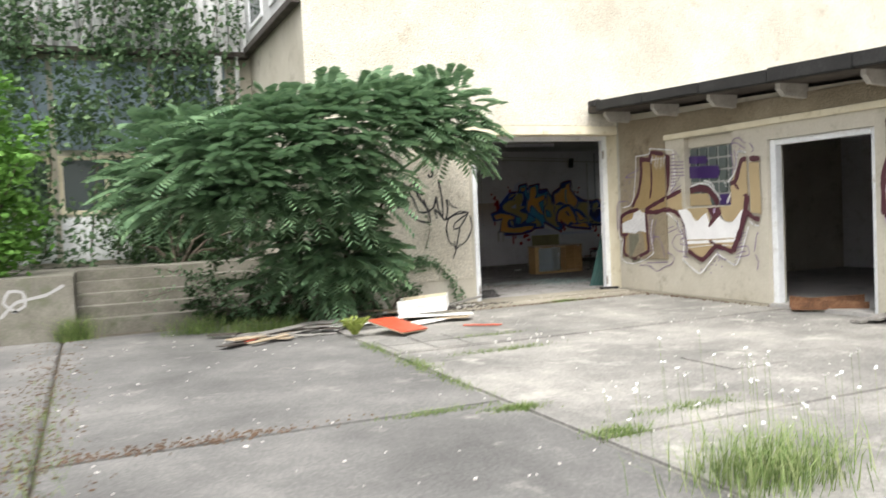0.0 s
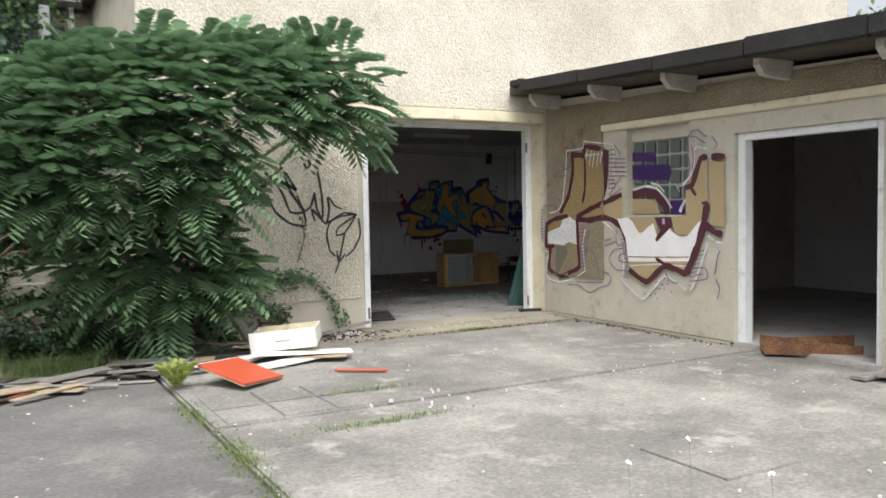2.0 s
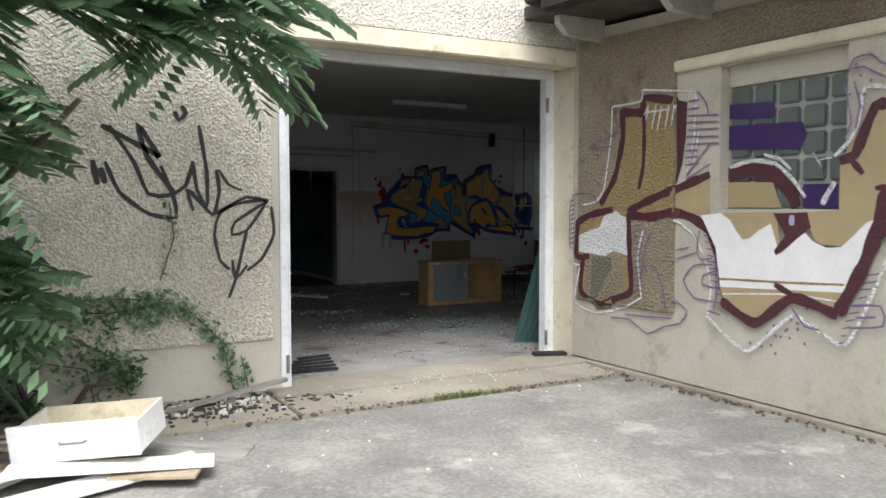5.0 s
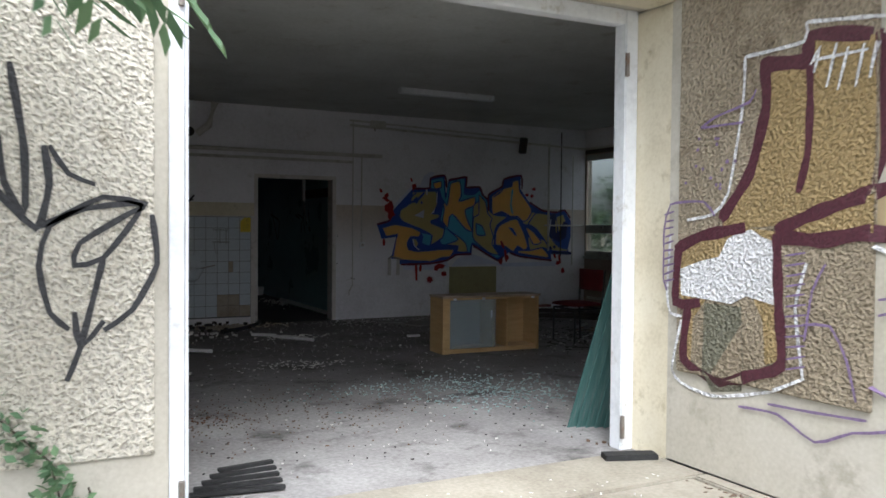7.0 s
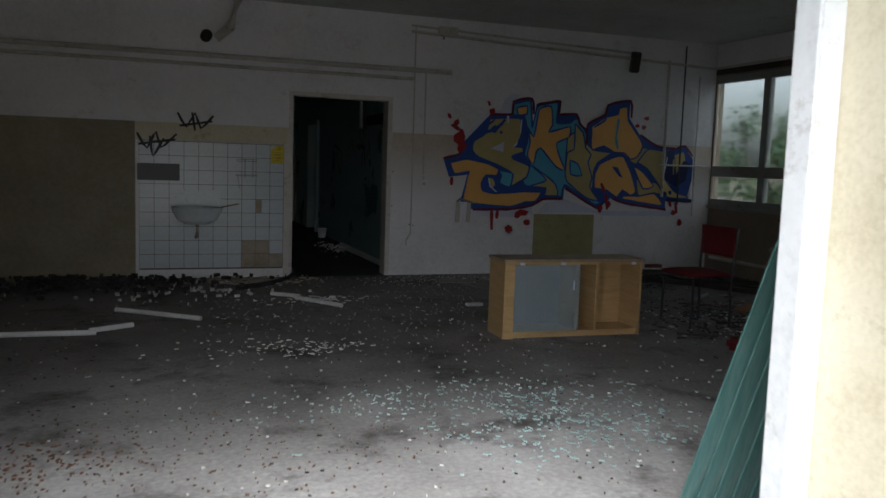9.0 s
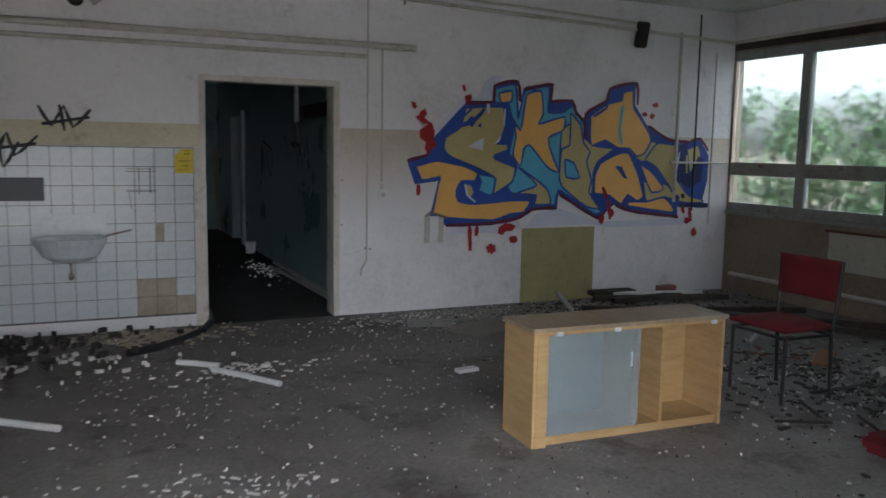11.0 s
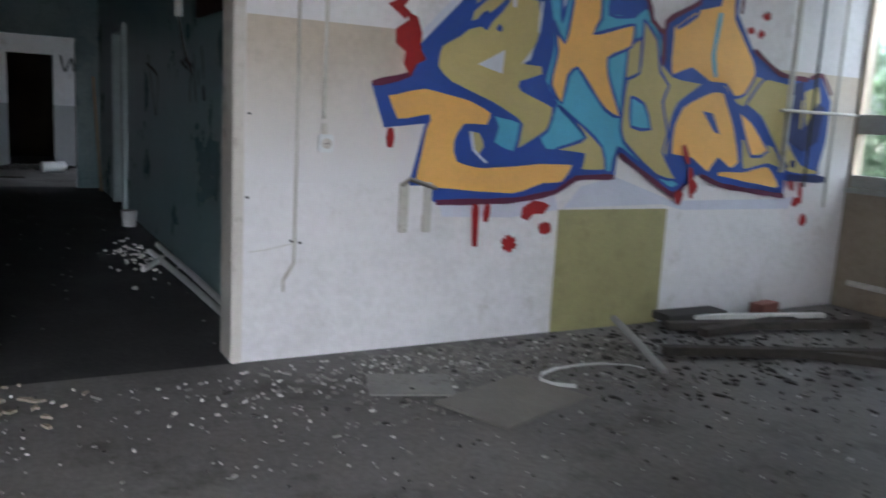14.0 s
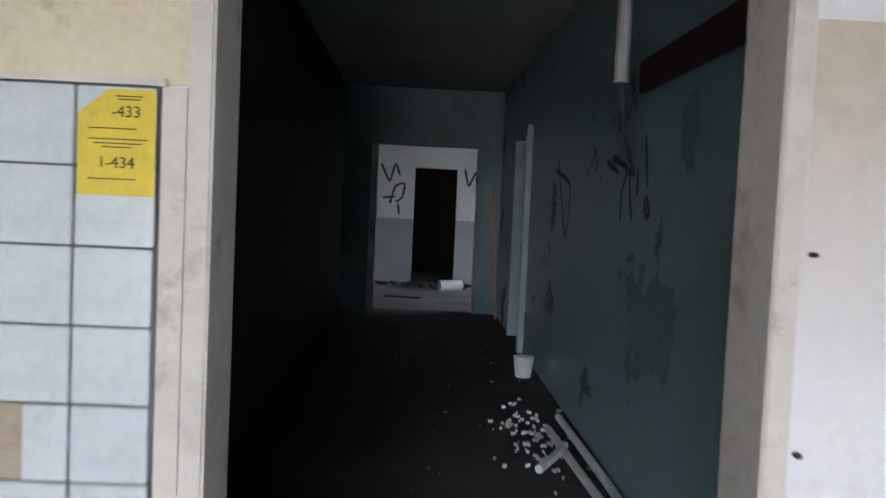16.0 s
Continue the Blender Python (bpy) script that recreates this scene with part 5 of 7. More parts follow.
def shrub(name, at, size, mat, label, n, leaf, cat="shrub", trunk=True):
    top = thing(name, pose(*at), label, cat)
    s = Soup()
    clumps = max(8, n // 60)
    for k in range(clumps):
        d = rand_dir(rg)
        c = Vector((d.x * size[0], d.y * size[1], size[2] * (1 + d.z))) * rg.uniform(0.55, 0.95)
        for j in range(60):
            leafy(s, c + rand_dir(rg) * rg.uniform(0, 0.33) * min(size[0], size[2]), leaf * rg.uniform(0.7, 1.3), rg)
        if trunk and k % 4 == 0:
            part("trunk", bar([(d.x * 0.1, d.y * 0.1, -0.05), tuple(c * 0.5 + Vector((0, 0, 0.1))), tuple(c)], 0.03, 6, 0.01), BARK, top)
    s.link("crown", mat, top)
    return top


shrub("elder_bush", (-0.4, 12.9, 0.8), (1.0, 0.75, 1.75), FRESH, "bright green leafy bush beside the steps", 6000, 0.13, "bush")
shrub("undergrowth", (3.2, 12.35, 0), (1.3, 0.25, 0.6), HEDGE, "dark tangled undergrowth below the sumac", 3000, 0.07, "undergrowth")
shrub("undergrowth", (2.4, 14.9, 0.82), (1.3, 0.3, 0.55), HEDGE, "dark weeds along the top of the steps", 2400, 0.08, "undergrowth")
shrub("undergrowth", (3.9, 11.6, 0), (1.0, 0.2, 0.55), HEDGE, "dark tangled undergrowth below the sumac", 2600, 0.07, "undergrowth")
shrub("undergrowth", (5.1, 11.72, 0), (0.75, 0.12, 0.35), IVY, "thin green climbers at the wall base", 700, 0.05, "undergrowth")
for k in range(6):
    shrub("hedge_bush", (17.2 + rg.uniform(0, 1.0), 15.2 + 1.35 * k, 0), (1.15, 0.95, 1.1 + rg.uniform(0, 0.3)), HEDGE, "green garden shrub outside the window", 3600, 0.1, "bush")
shrub("birch_tree", (39.5, 26, 0), (2.8, 2.8, 6.3), SUMAC, "tall leafy tree beyond the hall roof", 6000, 0.28, "tree")
shrub("birch_tree", (42, 24, 0), (2.8, 2.8, 5.6), IVY, "tall leafy tree beyond the hall roof", 4200, 0.3, "tree")


def tuft(at, n, h, spread, mat, label, name="grass_tuft", cat="grass"):
    s = Soup()
    for k in range(n):
        p = Vector((rg.gauss(0, spread[0]), rg.gauss(0, spread[1]), -0.02))
        d = Vector((rg.uniform(-1, 1), rg.uniform(-1, 1), 0)) * 1.1
        hh = h * rg.uniform(0.4, 1.1)
        w = Vector((-d.y, d.x, 0)).normalized() * 0.003
        m = p + d * hh * 0.35 + Vector((0, 0, hh * 0.65))
        e = p + d * hh + Vector((0, 0, hh * 0.9))
        s.add(p - w, p + w, m + w * 0.8, m - w * 0.8)
        s.add(m - w * 0.8, m + w * 0.8, e)
    ob = s.link(name, mat)
    ob.location = at
    return tagged(ob, label, cat, kind="stuff")


tuft((4.25, 3.15, 0), 750, 0.3, (0.24, 0.16), leaf_mat("pale_grass_blade", (0.11, 0.17, 0.05), (0.19, 0.27, 0.09), (0.33, 0.36, 0.18)), "tall pale grass growing from a slab joint")
for x, y, n, a, b in ((3.85, 5.25, 220, 0.12, 0.05), (3.3, 5.45, 160, 0.22, 0.03), (3.9, 7.4, 200, 0.07, 0.25), (3.86, 6.4, 120, 0.05, 0.3), (4.1, 4.3, 220, 0.12, 0.07), (4.9, 4.6, 160, 0.25, 0.06), (5.0, 7.6, 160, 0.3, 0.04), (7.85, 10.99, 240, 0.16, 0.03), (5.35, 8.6, 130, 0.3, 0.04), (3.1, 11.0, 300, 0.3, 0.15), (3.87, 8.6, 120, 0.06, 0.3)):
    tuft((x, y, 0), n * 2, 0.06 if n < 250 else 0.25, (a, b), GRASS, "short weeds growing from a slab joint")
tuft((0.6, 6.0, 0), 420, 0.09, (0.13, 1.3), GRASS, "short weeds growing from a slab joint")
tuft((0.75, 11.9, 0), 420, 0.4, (0.12, 0.06), GRASS, "tall weeds at the foot of the steps")
tuft((2.3, 11.4, 0), 320, 0.32, (0.2, 0.1), GRASS, "tall weeds at the foot of the steps")
flowers, stalks = Soup(), Soup()
WHITE_PETAL = paint("white_petals", (0.8, 0.8, 0.78), 0.7)
for k in range(45):
    p = Vector((rg.gauss(4.7, 0.5), rg.gauss(3.9, 0.45), rg.uniform(0.18, 0.5)))
    for j in range(3):
        leafy(flowers, p + rand_dir(rg) * 0.012, 0.03, rg, 1.5)
    w = Vector((0.0012, 0, 0))
    stalks.add(p - w, p + w, Vector((p.x + 0.033, p.y, -0.02)), Vector((p.x + 0.03, p.y, -0.02)))
tagged(flowers.link("wild_flowers", WHITE_PETAL), "tiny white wild flowers over the grass", "flowers", kind="stuff")
tagged(stalks.link("flower_stalks", GRASS), "thin green stalks of wild flowers", "stalks", kind="stuff")
fern = thing("fern", pose(3.95, 9.55, 0), "yellow-green fern beside the rubbish heap", "fern")
fs = Soup()
for k in range(26):
    a = k * 2.4
    frond(fs, Vector((0, 0, 0.02)), Vector((math.cos(a) * 0.5, math.sin(a) * 0.5, 1.0)), rg.uniform(0.25, 0.5), rg, 9, 0.06)
fs.link("leaves", leaf_mat("fern_leaf", (0.2, 0.25, 0.05), (0.28, 0.34, 0.08), (0.36, 0.4, 0.12)), fern)


def vine(at, runs, label):
    """Arching shoots against the wall, each with small pointed leaves along it."""
    top = thing("wall_vine", pose(*at), label, "vine")
    leaves = Soup()
    for pts, n, wide in runs:
        part("stem", bar([(x, -0.01, z) for x, z in pts], 0.005, 5), BARK, top)
        for k in range(n):
            t = rg.random() ** 0.8 * (len(pts) - 1.001)
            i = int(t)
            x, z = [pts[i][q] + (pts[i + 1][q] - pts[i][q]) * (t - i) for q in (0, 1)]
            leafy(leaves, Vector((x + rg.gauss(0, wide), -0.02 - abs(rg.gauss(0, 0.03)), max(0.02, z + rg.gauss(0, wide)))), rg.uniform(0.03, 0.065), rg, 0.2)
    leaves.link("leaves", SUMAC, top)


vine((2.6, 11.85, 0), [([(-0.8, 0.9), (-0.2, 0.75), (0.2, 0.45), (0.5, 0.02)], 260, 0.06), ([(-0.9, 0.5), (-0.3, 0.6), (0.3, 0.3), (0.6, 0.02)], 200, 0.07)], "thin trailing vine with small green leaves on the wall")
vine((5.5, 11.82, 0), [([(-0.9, 0.55), (-0.45, 0.74), (-0.1, 0.78), (0.3, 0.76), (0.55, 0.66), (0.78, 0.42), (0.86, 0.05)], 420, 0.04), ([(-0.8, 0.6), (-0.4, 0.7), (0.0, 0.68), (0.35, 0.7)], 420, 0.075),
     ([(-0.6, 0.7), (-0.2, 0.5), (0.05, 0.35), (0.12, 0.1)], 150, 0.06), ([(-0.8, 0.5), (-0.4, 0.36), (-0.15, 0.3), (-0.1, 0.05)], 150, 0.07), ([(0.35, 0.9), (0.45, 1.2), (0.42, 1.45)], 26, 0.03), ([(0.98, 0.02), (0.95, 0.18), (0.92, 0.3)], 26, 0.025)], "arching vine with small green leaves on the roughcast wall")

# ---- old wing, steps ----
CLAD = coat("grey_cladding", [(0.42, 0.43, 0.43), (0.55, 0.56, 0.56), (0.64, 0.65, 0.65)], 0.6, 20, 2, 0.1, (0.3, 0.28, 0.25), 0.3)
BLUEPANEL = coat("blue_grey_panel", [(0.2, 0.26, 0.32), (0.28, 0.36, 0.43), (0.36, 0.45, 0.52)], 0.5, 20, 1.5, 0.1)
wing = thing("old_wing", pose(0, 16, 0), "old wing with grey corrugated cladding and blue-grey panels", "building")
part("wall", boxes(((-9, 0.05, 0), (4.1, 0.4, 8))), SMOOTH, wing)
for k in range(58):
    x = -7.3 + k * 0.2
    part("corrugation", slab([(x, -0.12), (x + 0.05, -0.2), (x + 0.14, -0.2), (x + 0.19, -0.12)], 3.3, lambda u, v, h: (u, v, 4.7 + h)), CLAD, wing)
part("eaves_rail", boxes(((-9, -0.25, 4.6), (4.05, 0.05, 4.7)), bevel=0.01), TIMBER_DARK, wing)
for a, b, za, zb in ((-1.2, 0.5, 2.9, 4.5), (0.6, 2.2, 2.9, 4.5), (2.3, 3.6, 2.9, 4.5), (-1.2, 0.5, 0.9, 1.7), (0.6, 2.2, 0.9, 1.7)):
    part("panel", boxes(((a, 0.0, za), (b, 0.05, zb)), bevel=0.01), BLUEPANEL if za > 2 else FRAME_WHITE, wing)
DARK_PANE = glass("dark_glass", (0.08, 0.1, 0.1), 0.05, 0.0)
for a, b in ((-1.2, 0.5), (0.6, 2.2)):
    w = part("window", boxes(((a, 0.0, 1.75), (a + 0.08, 0.06, 2.8)), ((b - 0.08, 0.0, 1.75), (b, 0.06, 2.8)), ((a + 0.08, 0.0, 2.72), (b - 0.08, 0.06, 2.8)), ((a + 0.08, 0, 1.75), (b - 0.08, 0.06, 1.82)), (((a + b) / 2 - 0.04, 0, 1.82), ((a + b) / 2 + 0.04, 0.06, 2.72))), CREAM, wing)
    part("pane", boxes(((a + 0.08, 0.035, 1.82), ((a + b) / 2 - 0.04, 0.045, 2.72))), DARK_PANE, w)
    part("pane", boxes((((a + b) / 2 + 0.04, 0.035, 1.82), (b - 0.08, 0.045, 2.72))), DARK_PANE, w)
part("drainpipe", bar([(3.8, -0.15, 0.8), (3.8, -0.15, 4.5), (3.8, -0.22, 4.62)], 0.05, 10), CLAD, wing)
part("post", boxes(((3.35, -0.3, 0.8), (3.5, -0.1, 4.6)), bevel=0.01), FRAME_WHITE, wing)
part("post", boxes(((-1.45, -0.3, 0.8), (-1.28, -0.1, 4.6)), bevel=0.01), FRAME_WHITE, wing)
upper = thing("upper_cladding", pose(4.0, 11.85, 0), "pale upper cladding with a dark lower rail along the side wall", "cladding")
part("panel", boxes(((0.0, 0.02, 4.78), (0.08, 4.0, 8)), bevel=0.01), CLAD, upper)
part("rail", boxes(((-0.06, 0.02, 4.66), (0.08, 4.0, 4.78)), bevel=0.01), TIMBER_DARK, upper)
for k in range(2):
    f = part("window", boxes(((-0.03, 0.5 + 1.8 * k, 5.0), (0.0, 0.58 + 1.8 * k, 6.4)), ((-0.03, 1.6 + 1.8 * k, 5.0), (0.0, 1.68 + 1.8 * k, 6.4)), ((-0.03, 0.58 + 1.8 * k, 5.0), (0.0, 1.6 + 1.8 * k, 5.08)), bevel=0.005), FRAME_WHITE, upper)
    part("pane", boxes(((-0.012, 0.58 + 1.8 * k, 5.08), (-0.004, 1.6 + 1.8 * k, 6.4))), DARK_PANE, f)
steps = thing("steps", pose(0.8, 12.65, 0), "weathered grey concrete steps under the bushes", "steps", kind="structure")
for k in range(5):
    part("step", boxes(((0, 0.34 * k, -0.1), (3.27, 0.34 * k + 0.45 + (1.6 if k == 4 else 0), 0.165 * (k + 1))), bevel=0.018), STEP, steps)
cheek = tagged(part("cheek_wall", boxes(((-5, 12.0, -0.1), (0.8, 13.2, 0.86)), bevel=0.02), STEP), "low grey concrete wall beside the steps", "low wall", kind="structure")
terrace = tagged(part("terrace", boxes(((-9, 13.2, -0.1), (0.8, 16.05, 0.82)), ((0.8, 14.7, -0.1), (4.1, 16.05, 0.83))), STEP), "overgrown terrace before the old wing", "terrace", kind="structure")
PALE_SPRAY = spray("pale_grey", (0.3, 0.3, 0.29))
cheek_tag = Layer("cheek_graffiti", lambda u, v, h: (u, 11.998 - h, v), "pale sprayed scrawl on the low concrete wall")
stroke(cheek_tag, PALE_SPRAY, 0.05, (0.1, 0.42), (-0.05, 0.55), (0.02, 0.7), (0.18, 0.68), (0.2, 0.5), (0.05, 0.42))
stroke(cheek_tag, PALE_SPRAY, 0.05, (-0.1, 0.35), (0.1, 0.55), (0.45, 0.62), (0.68, 0.74))
cheek_tag.finish()

# ---- yard rubbish ----
RED_LAM = paint("red_laminate", (0.5, 0.09, 0.045), 0.35, coarse=4)
WHITE_LAM = paint("white_laminate", (0.75, 0.75, 0.72), 0.4, coarse=4, stain=(0.5, 0.48, 0.42), amount=0.3)
CHIP = coat("chipboard", [(0.24, 0.19, 0.13), (0.36, 0.29, 0.2), (0.45, 0.37, 0.27)], 0.9, 90, 5, 0.3)
GREYWOOD = coat("grey_weathered_wood", [(0.13, 0.12, 0.11), (0.24, 0.23, 0.21), (0.36, 0.34, 0.32)], 0.9, 50, 3, 0.4, stretch=(1, 6, 6))
board = thing("red_board", pose(4.5, 9.5, 0.1, 14, 3, 35), "red laminated board lying on the rubbish", "board")
part("panel", boxes(((-0.27, -0.27, 0), (0.27, 0.27, 0.018)), bevel=0.004), RED_LAM, board)
part("core", boxes(((-0.268, -0.268, -0.012), (0.268, 0.268, -0.0005))), CHIP, board)
drawer = thing("drawer", pose(5.25, 10.45, 0.14, 6, -5, -30), "broken white drawer on the rubbish heap", "drawer")
part("front", boxes(((-0.34, -0.2, 0), (0.34, -0.18, 0.2)), bevel=0.003), WHITE_LAM, drawer)
part("side", boxes(((-0.33, -0.18, 0), (-0.315, 0.2, 0.17))), WHITE_LAM, drawer)
part("side", boxes(((0.315, -0.18, 0), (0.33, 0.2, 0.17))), WHITE_LAM, drawer)
part("back", boxes(((-0.315, 0.185, 0), (0.315, 0.2, 0.17))), CREAM, drawer)
part("base", boxes(((-0.315, -0.18, 0.005), (0.315, 0.185, 0.014))), CREAM, drawer)
part("handle", bar([(-0.07, -0.2, 0.1), (-0.06, -0.225, 0.1), (0.06, -0.225, 0.1), (0.07, -0.2, 0.1)], 0.006), STEEL, drawer)


def plank(at, size, mat, label, name="plank", group=""):
    ob = part(name, box(bmesh.new(), tuple(-s / 2 for s in size[:2]) + (0,), (size[0] / 2, size[1] / 2, size[2]), 0.003), mat)
    ob.matrix_world = pose(*at)
    return tagged(ob, label, "plank", group)


for k in range(17):
    a = (R.uniform(3.9, 5.7), R.uniform(10.05, 11.2), 0.01 + 0.018 * (k % 6), R.uniform(-4, 4), R.uniform(-4, 4), R.uniform(-50, 50))
    m, l = ((GREYWOOD, "grey weathered board in the rubbish heap"), (WHITE_LAM, "white laminated board in the rubbish heap"), (CHIP, "brown chipboard piece in the rubbish heap"))[k % 3]
    plank(a, (R.uniform(0.4, 1.1), R.uniform(0.06, 0.3), 0.018), m, l, group="rubbish heap boards")
for k in range(16):
    a = (R.uniform(2.4, 3.7), R.uniform(9.8, 10.7), 0.005 + 0.012 * (k % 5), R.uniform(-3, 3), R.uniform(-3, 3), R.uniform(-40, 60))
    m, l = ((GREYWOOD, "grey weathered board on the yard slabs"), (CHIP, "rotten brown board on the yard slabs"), (TIMBER_DARK, "dark wet board on the yard slabs"), (RED_LAM, "red painted batten on the yard slabs"))[3 if k == 7 else k % 3]
    plank(a, (R.uniform(0.4, 1.0), R.uniform(0.04, 0.2), 0.015), m, l, group="boards on the slabs")
plank((5.6, 9.35, 0.01, 0, 0, -35), (0.5, 0.06, 0.012), RED_LAM, "red painted batten on the yard slabs")
plank((6.1, 11.55, 0.03, 0, -6, 12), (1.3, 0.05, 0.03), GREYWOOD, "thin grey batten leaning by the wall")
trough = thing("rusty_trough", pose(9.72, 7.6, 0.02, 0, 0, -42), "rusty brown sheet metal trough before the garage", "trough")
RUST = coat("rust", [(0.06, 0.028, 0.015), (0.14, 0.065, 0.03), (0.24, 0.13, 0.07)], 0.9, 40, 5, 0.5)
part("base", boxes(((-0.45, -0.16, 0), (0.45, 0.16, 0.012))), RUST, trough)
part("side", slab([(-0.45, 0), (0.45, 0), (0.45, 0.1), (0.1, 0.12), (-0.45, 0.09)], 0.012, lambda u, v, h: (u, -0.16 - h, v)), RUST, trough)
part("side", slab([(-0.45, 0), (0.45, 0), (0.45, 0.16), (-0.2, 0.12), (-0.45, 0.15)], 0.012, lambda u, v, h: (u, 0.16 + h, v)), RUST, trough)
for k in range(4):
    plank((9.3 + 0.1 * k, 6.6 - 0.05 * k, 0.005 + 0.03 * k, 0, 0, 20 * k), (0.6, 0.14, 0.028), GREYWOOD, "grey timber offcut by the garage bay", "timber_offcut", "garage offcuts")
for k in range(5):
    plank((7.15 + 0.02 * k, 12.35 + 0.03 * k, 0.012 + 0.022 * k, 0, 0, 4 * k - 8), (0.5 - 0.05 * k, 0.035, 0.02), ROOFING, "short charred slat just inside the doorway", "slat", "slats at the doorway")
plank((9.38, 11.95, 0.014, 0, 0, -20), (0.32, 0.1, 0.035), ROOFING, "charred timber block by the door jamb", "timber_block")


def litter(name, n, area, size, mat, label, cat, z=0.001, thick=0.006):
    s = Soup()
    for k in range(n):
        x, y = area()
        a, w, l = R.uniform(0, 6.3), R.uniform(*size), R.uniform(*size) * R.choice((0.6, 1, 1, 1.7))
        u, v = Vector((math.cos(a), math.sin(a), R.uniform(-0.08, 0.08))), Vector((-math.sin(a), math.cos(a), R.uniform(-0.08, 0.08)))
        c = Vector((x, y, z + thick))
        top = [c + u * l * i * R.uniform(0.3, 1.3) + v * w * j * R.uniform(0.15, 1.3) for i, j in ((-0.5, -0.5), (0.5, -0.5), (0.5, 0.5), (-0.5, 0.5))]
        low = [p - Vector((0, 0, thick + 0.004)) for p in top]
        s.add(*top)
        for i in range(4):
            s.add(low[i], low[(i + 1) % 4], top[(i + 1) % 4], top[i])
    return tagged(s.link(name, mat), label, cat, kind="stuff")


def within(x0, x1, y0, y1):
    return lambda: (R.uniform(x0, x1), R.uniform(y0, y1))


def about(x, y, sx, sy):
    return lambda: (R.gauss(x, sx), min(R.gauss(y, sy), YB - R.uniform(0.05, 0.3)) if y < YB else R.gauss(y, sy))


CRUMB = paint("plaster_crumbs", (0.62, 0.6, 0.56), 0.9)
BROWN = paint("brown_flakes", (0.13, 0.085, 0.055), 0.9, spread=0.35)
DARK = paint("dark_flakes", (0.045, 0.04, 0.037), 0.9)
SHARD = paint("broken_glass", (0.34, 0.46, 0.44), 0.12, spread=0.4)
litter("yard_crumbs", 260, within(0.5, 9.4, 2.5, 11.7), (0.006, 0.022), CRUMB, "scattered pale plaster crumbs on the yard", "rubble")
litter("yard_leaves", 1100, about(0.55, 6.5, 0.17, 3.2), (0.006, 0.02), BROWN, "dead brown leaves along a slab joint", "leaves")
litter("yard_leaves", 420, about(1.4, 5.62, 0.55, 0.07), (0.006, 0.02), BROWN, "dead brown leaves along a slab joint", "leaves")
litter("yard_leaves", 260, about(9.05, 11.2, 0.16, 0.09), (0.006, 0.022), BROWN, "dry brown leaves by the door jamb", "leaves")

litter("wall_rubble", 70, about(6.1, 11.5, 0.35, 0.13), (0.01, 0.04), CRUMB, "broken plaster lumps at the foot of the wall", "rubble", 0.004, 0.02)
litter("wall_rubble", 320, about(6.0, 11.45, 0.5, 0.18), (0.01, 0.05), DARK, "dark litter at the foot of the wall", "rubble", 0.004, 0.012)
litter("joint_crumbs", 220, about(7.8, 11.0, 0.9, 0.04), (0.006, 0.03), BROWN, "dirt and crumbs along the threshold joint", "rubble", 0.004, 0.008)
litter("joint_crumbs", 70, about(8.2, 11.55, 0.8, 0.14), (0.004, 0.016), CRUMB, "pale crumbs on the threshold strip", "rubble", 0.01, 0.008)
litter("joint_crumbs", 130, about(9.42, 10.2, 0.04, 1.0), (0.006, 0.03), BROWN, "dirt along the foot of the garage wall", "rubble", 0.004, 0.01)
litter("yard_lumps", 12, about(5.7, 8.1, 0.35, 0.3), (0.012, 0.03), CRUMB, "pale rubble lumps on the yard slabs", "rubble", 0.004, 0.02)

# ---- hall: furniture ----
OAK = coat("beech_veneer", [(0.42, 0.27, 0.11), (0.52, 0.35, 0.16), (0.6, 0.42, 0.21)], 0.45, 60, 3, 0.08, (0.36, 0.24, 0.11), 0.2, stretch=(1, 1, 8))
OAK_TOP = coat("dusty_veneer", [(0.26, 0.19, 0.12), (0.36, 0.28, 0.19), (0.44, 0.36, 0.27)], 0.4, 60, 4, 0.1, (0.24, 0.18, 0.12), 0.3, stretch=(6, 1, 1))
CAB_GLASS = glass("cabinet_glass", (0.75, 0.85, 0.88), 0.06, 0.75)
cab = thing("cabinet", pose(10.22, 15.97, 0, 0, 0, -2), "low beech veneer cabinet with glass sliding doors, dusty top", "cabinet")
W, D, Hc = 1.21, 0.33, 0.63
part("top", boxes(((-0.012, -0.015, Hc - 0.022), (W + 0.012, D + 0.005, Hc)), bevel=0.003), OAK_TOP, cab, "dusty grey-brown top panel")
part("end_panel", boxes(((0, 0.0, 0), (0.018, D, Hc - 0.022)), bevel=0.002), OAK, cab)
part("end_panel", boxes(((W - 0.018, 0.0, 0), (W, D, Hc - 0.022)), bevel=0.002), OAK, cab)
part("bottom", boxes(((0.018, 0.02, 0.03), (W - 0.018, D - 0.01, 0.05))), OAK, cab)
part("plinth", boxes(((0.018, 0.03, 0), (W - 0.018, 0.045, 0.03))), OAK, cab)
part("back_panel", boxes(((0.018, D - 0.01, 0.05), (W - 0.018, D - 0.004, Hc - 0.022))), BOARD, cab)
part("stile", boxes(((0.018, -0.002, 0.0), (0.085, 0.018, Hc - 0.022)), bevel=0.002), OAK, cab)
part("partition", boxes(((0.62, 0.03, 0.05), (0.638, D - 0.012, Hc - 0.022))), OAK, cab)
part("inner_back", boxes(((0.64, D - 0.016, 0.05), (W - 0.018, D - 0.0105, Hc - 0.022))), OAK, cab)
part("glass_door", boxes(((0.09, 0.02, 0.05), (0.66, 0.026, Hc - 0.03))), CAB_GLASS, cab, "dusty bluish glass sliding door")
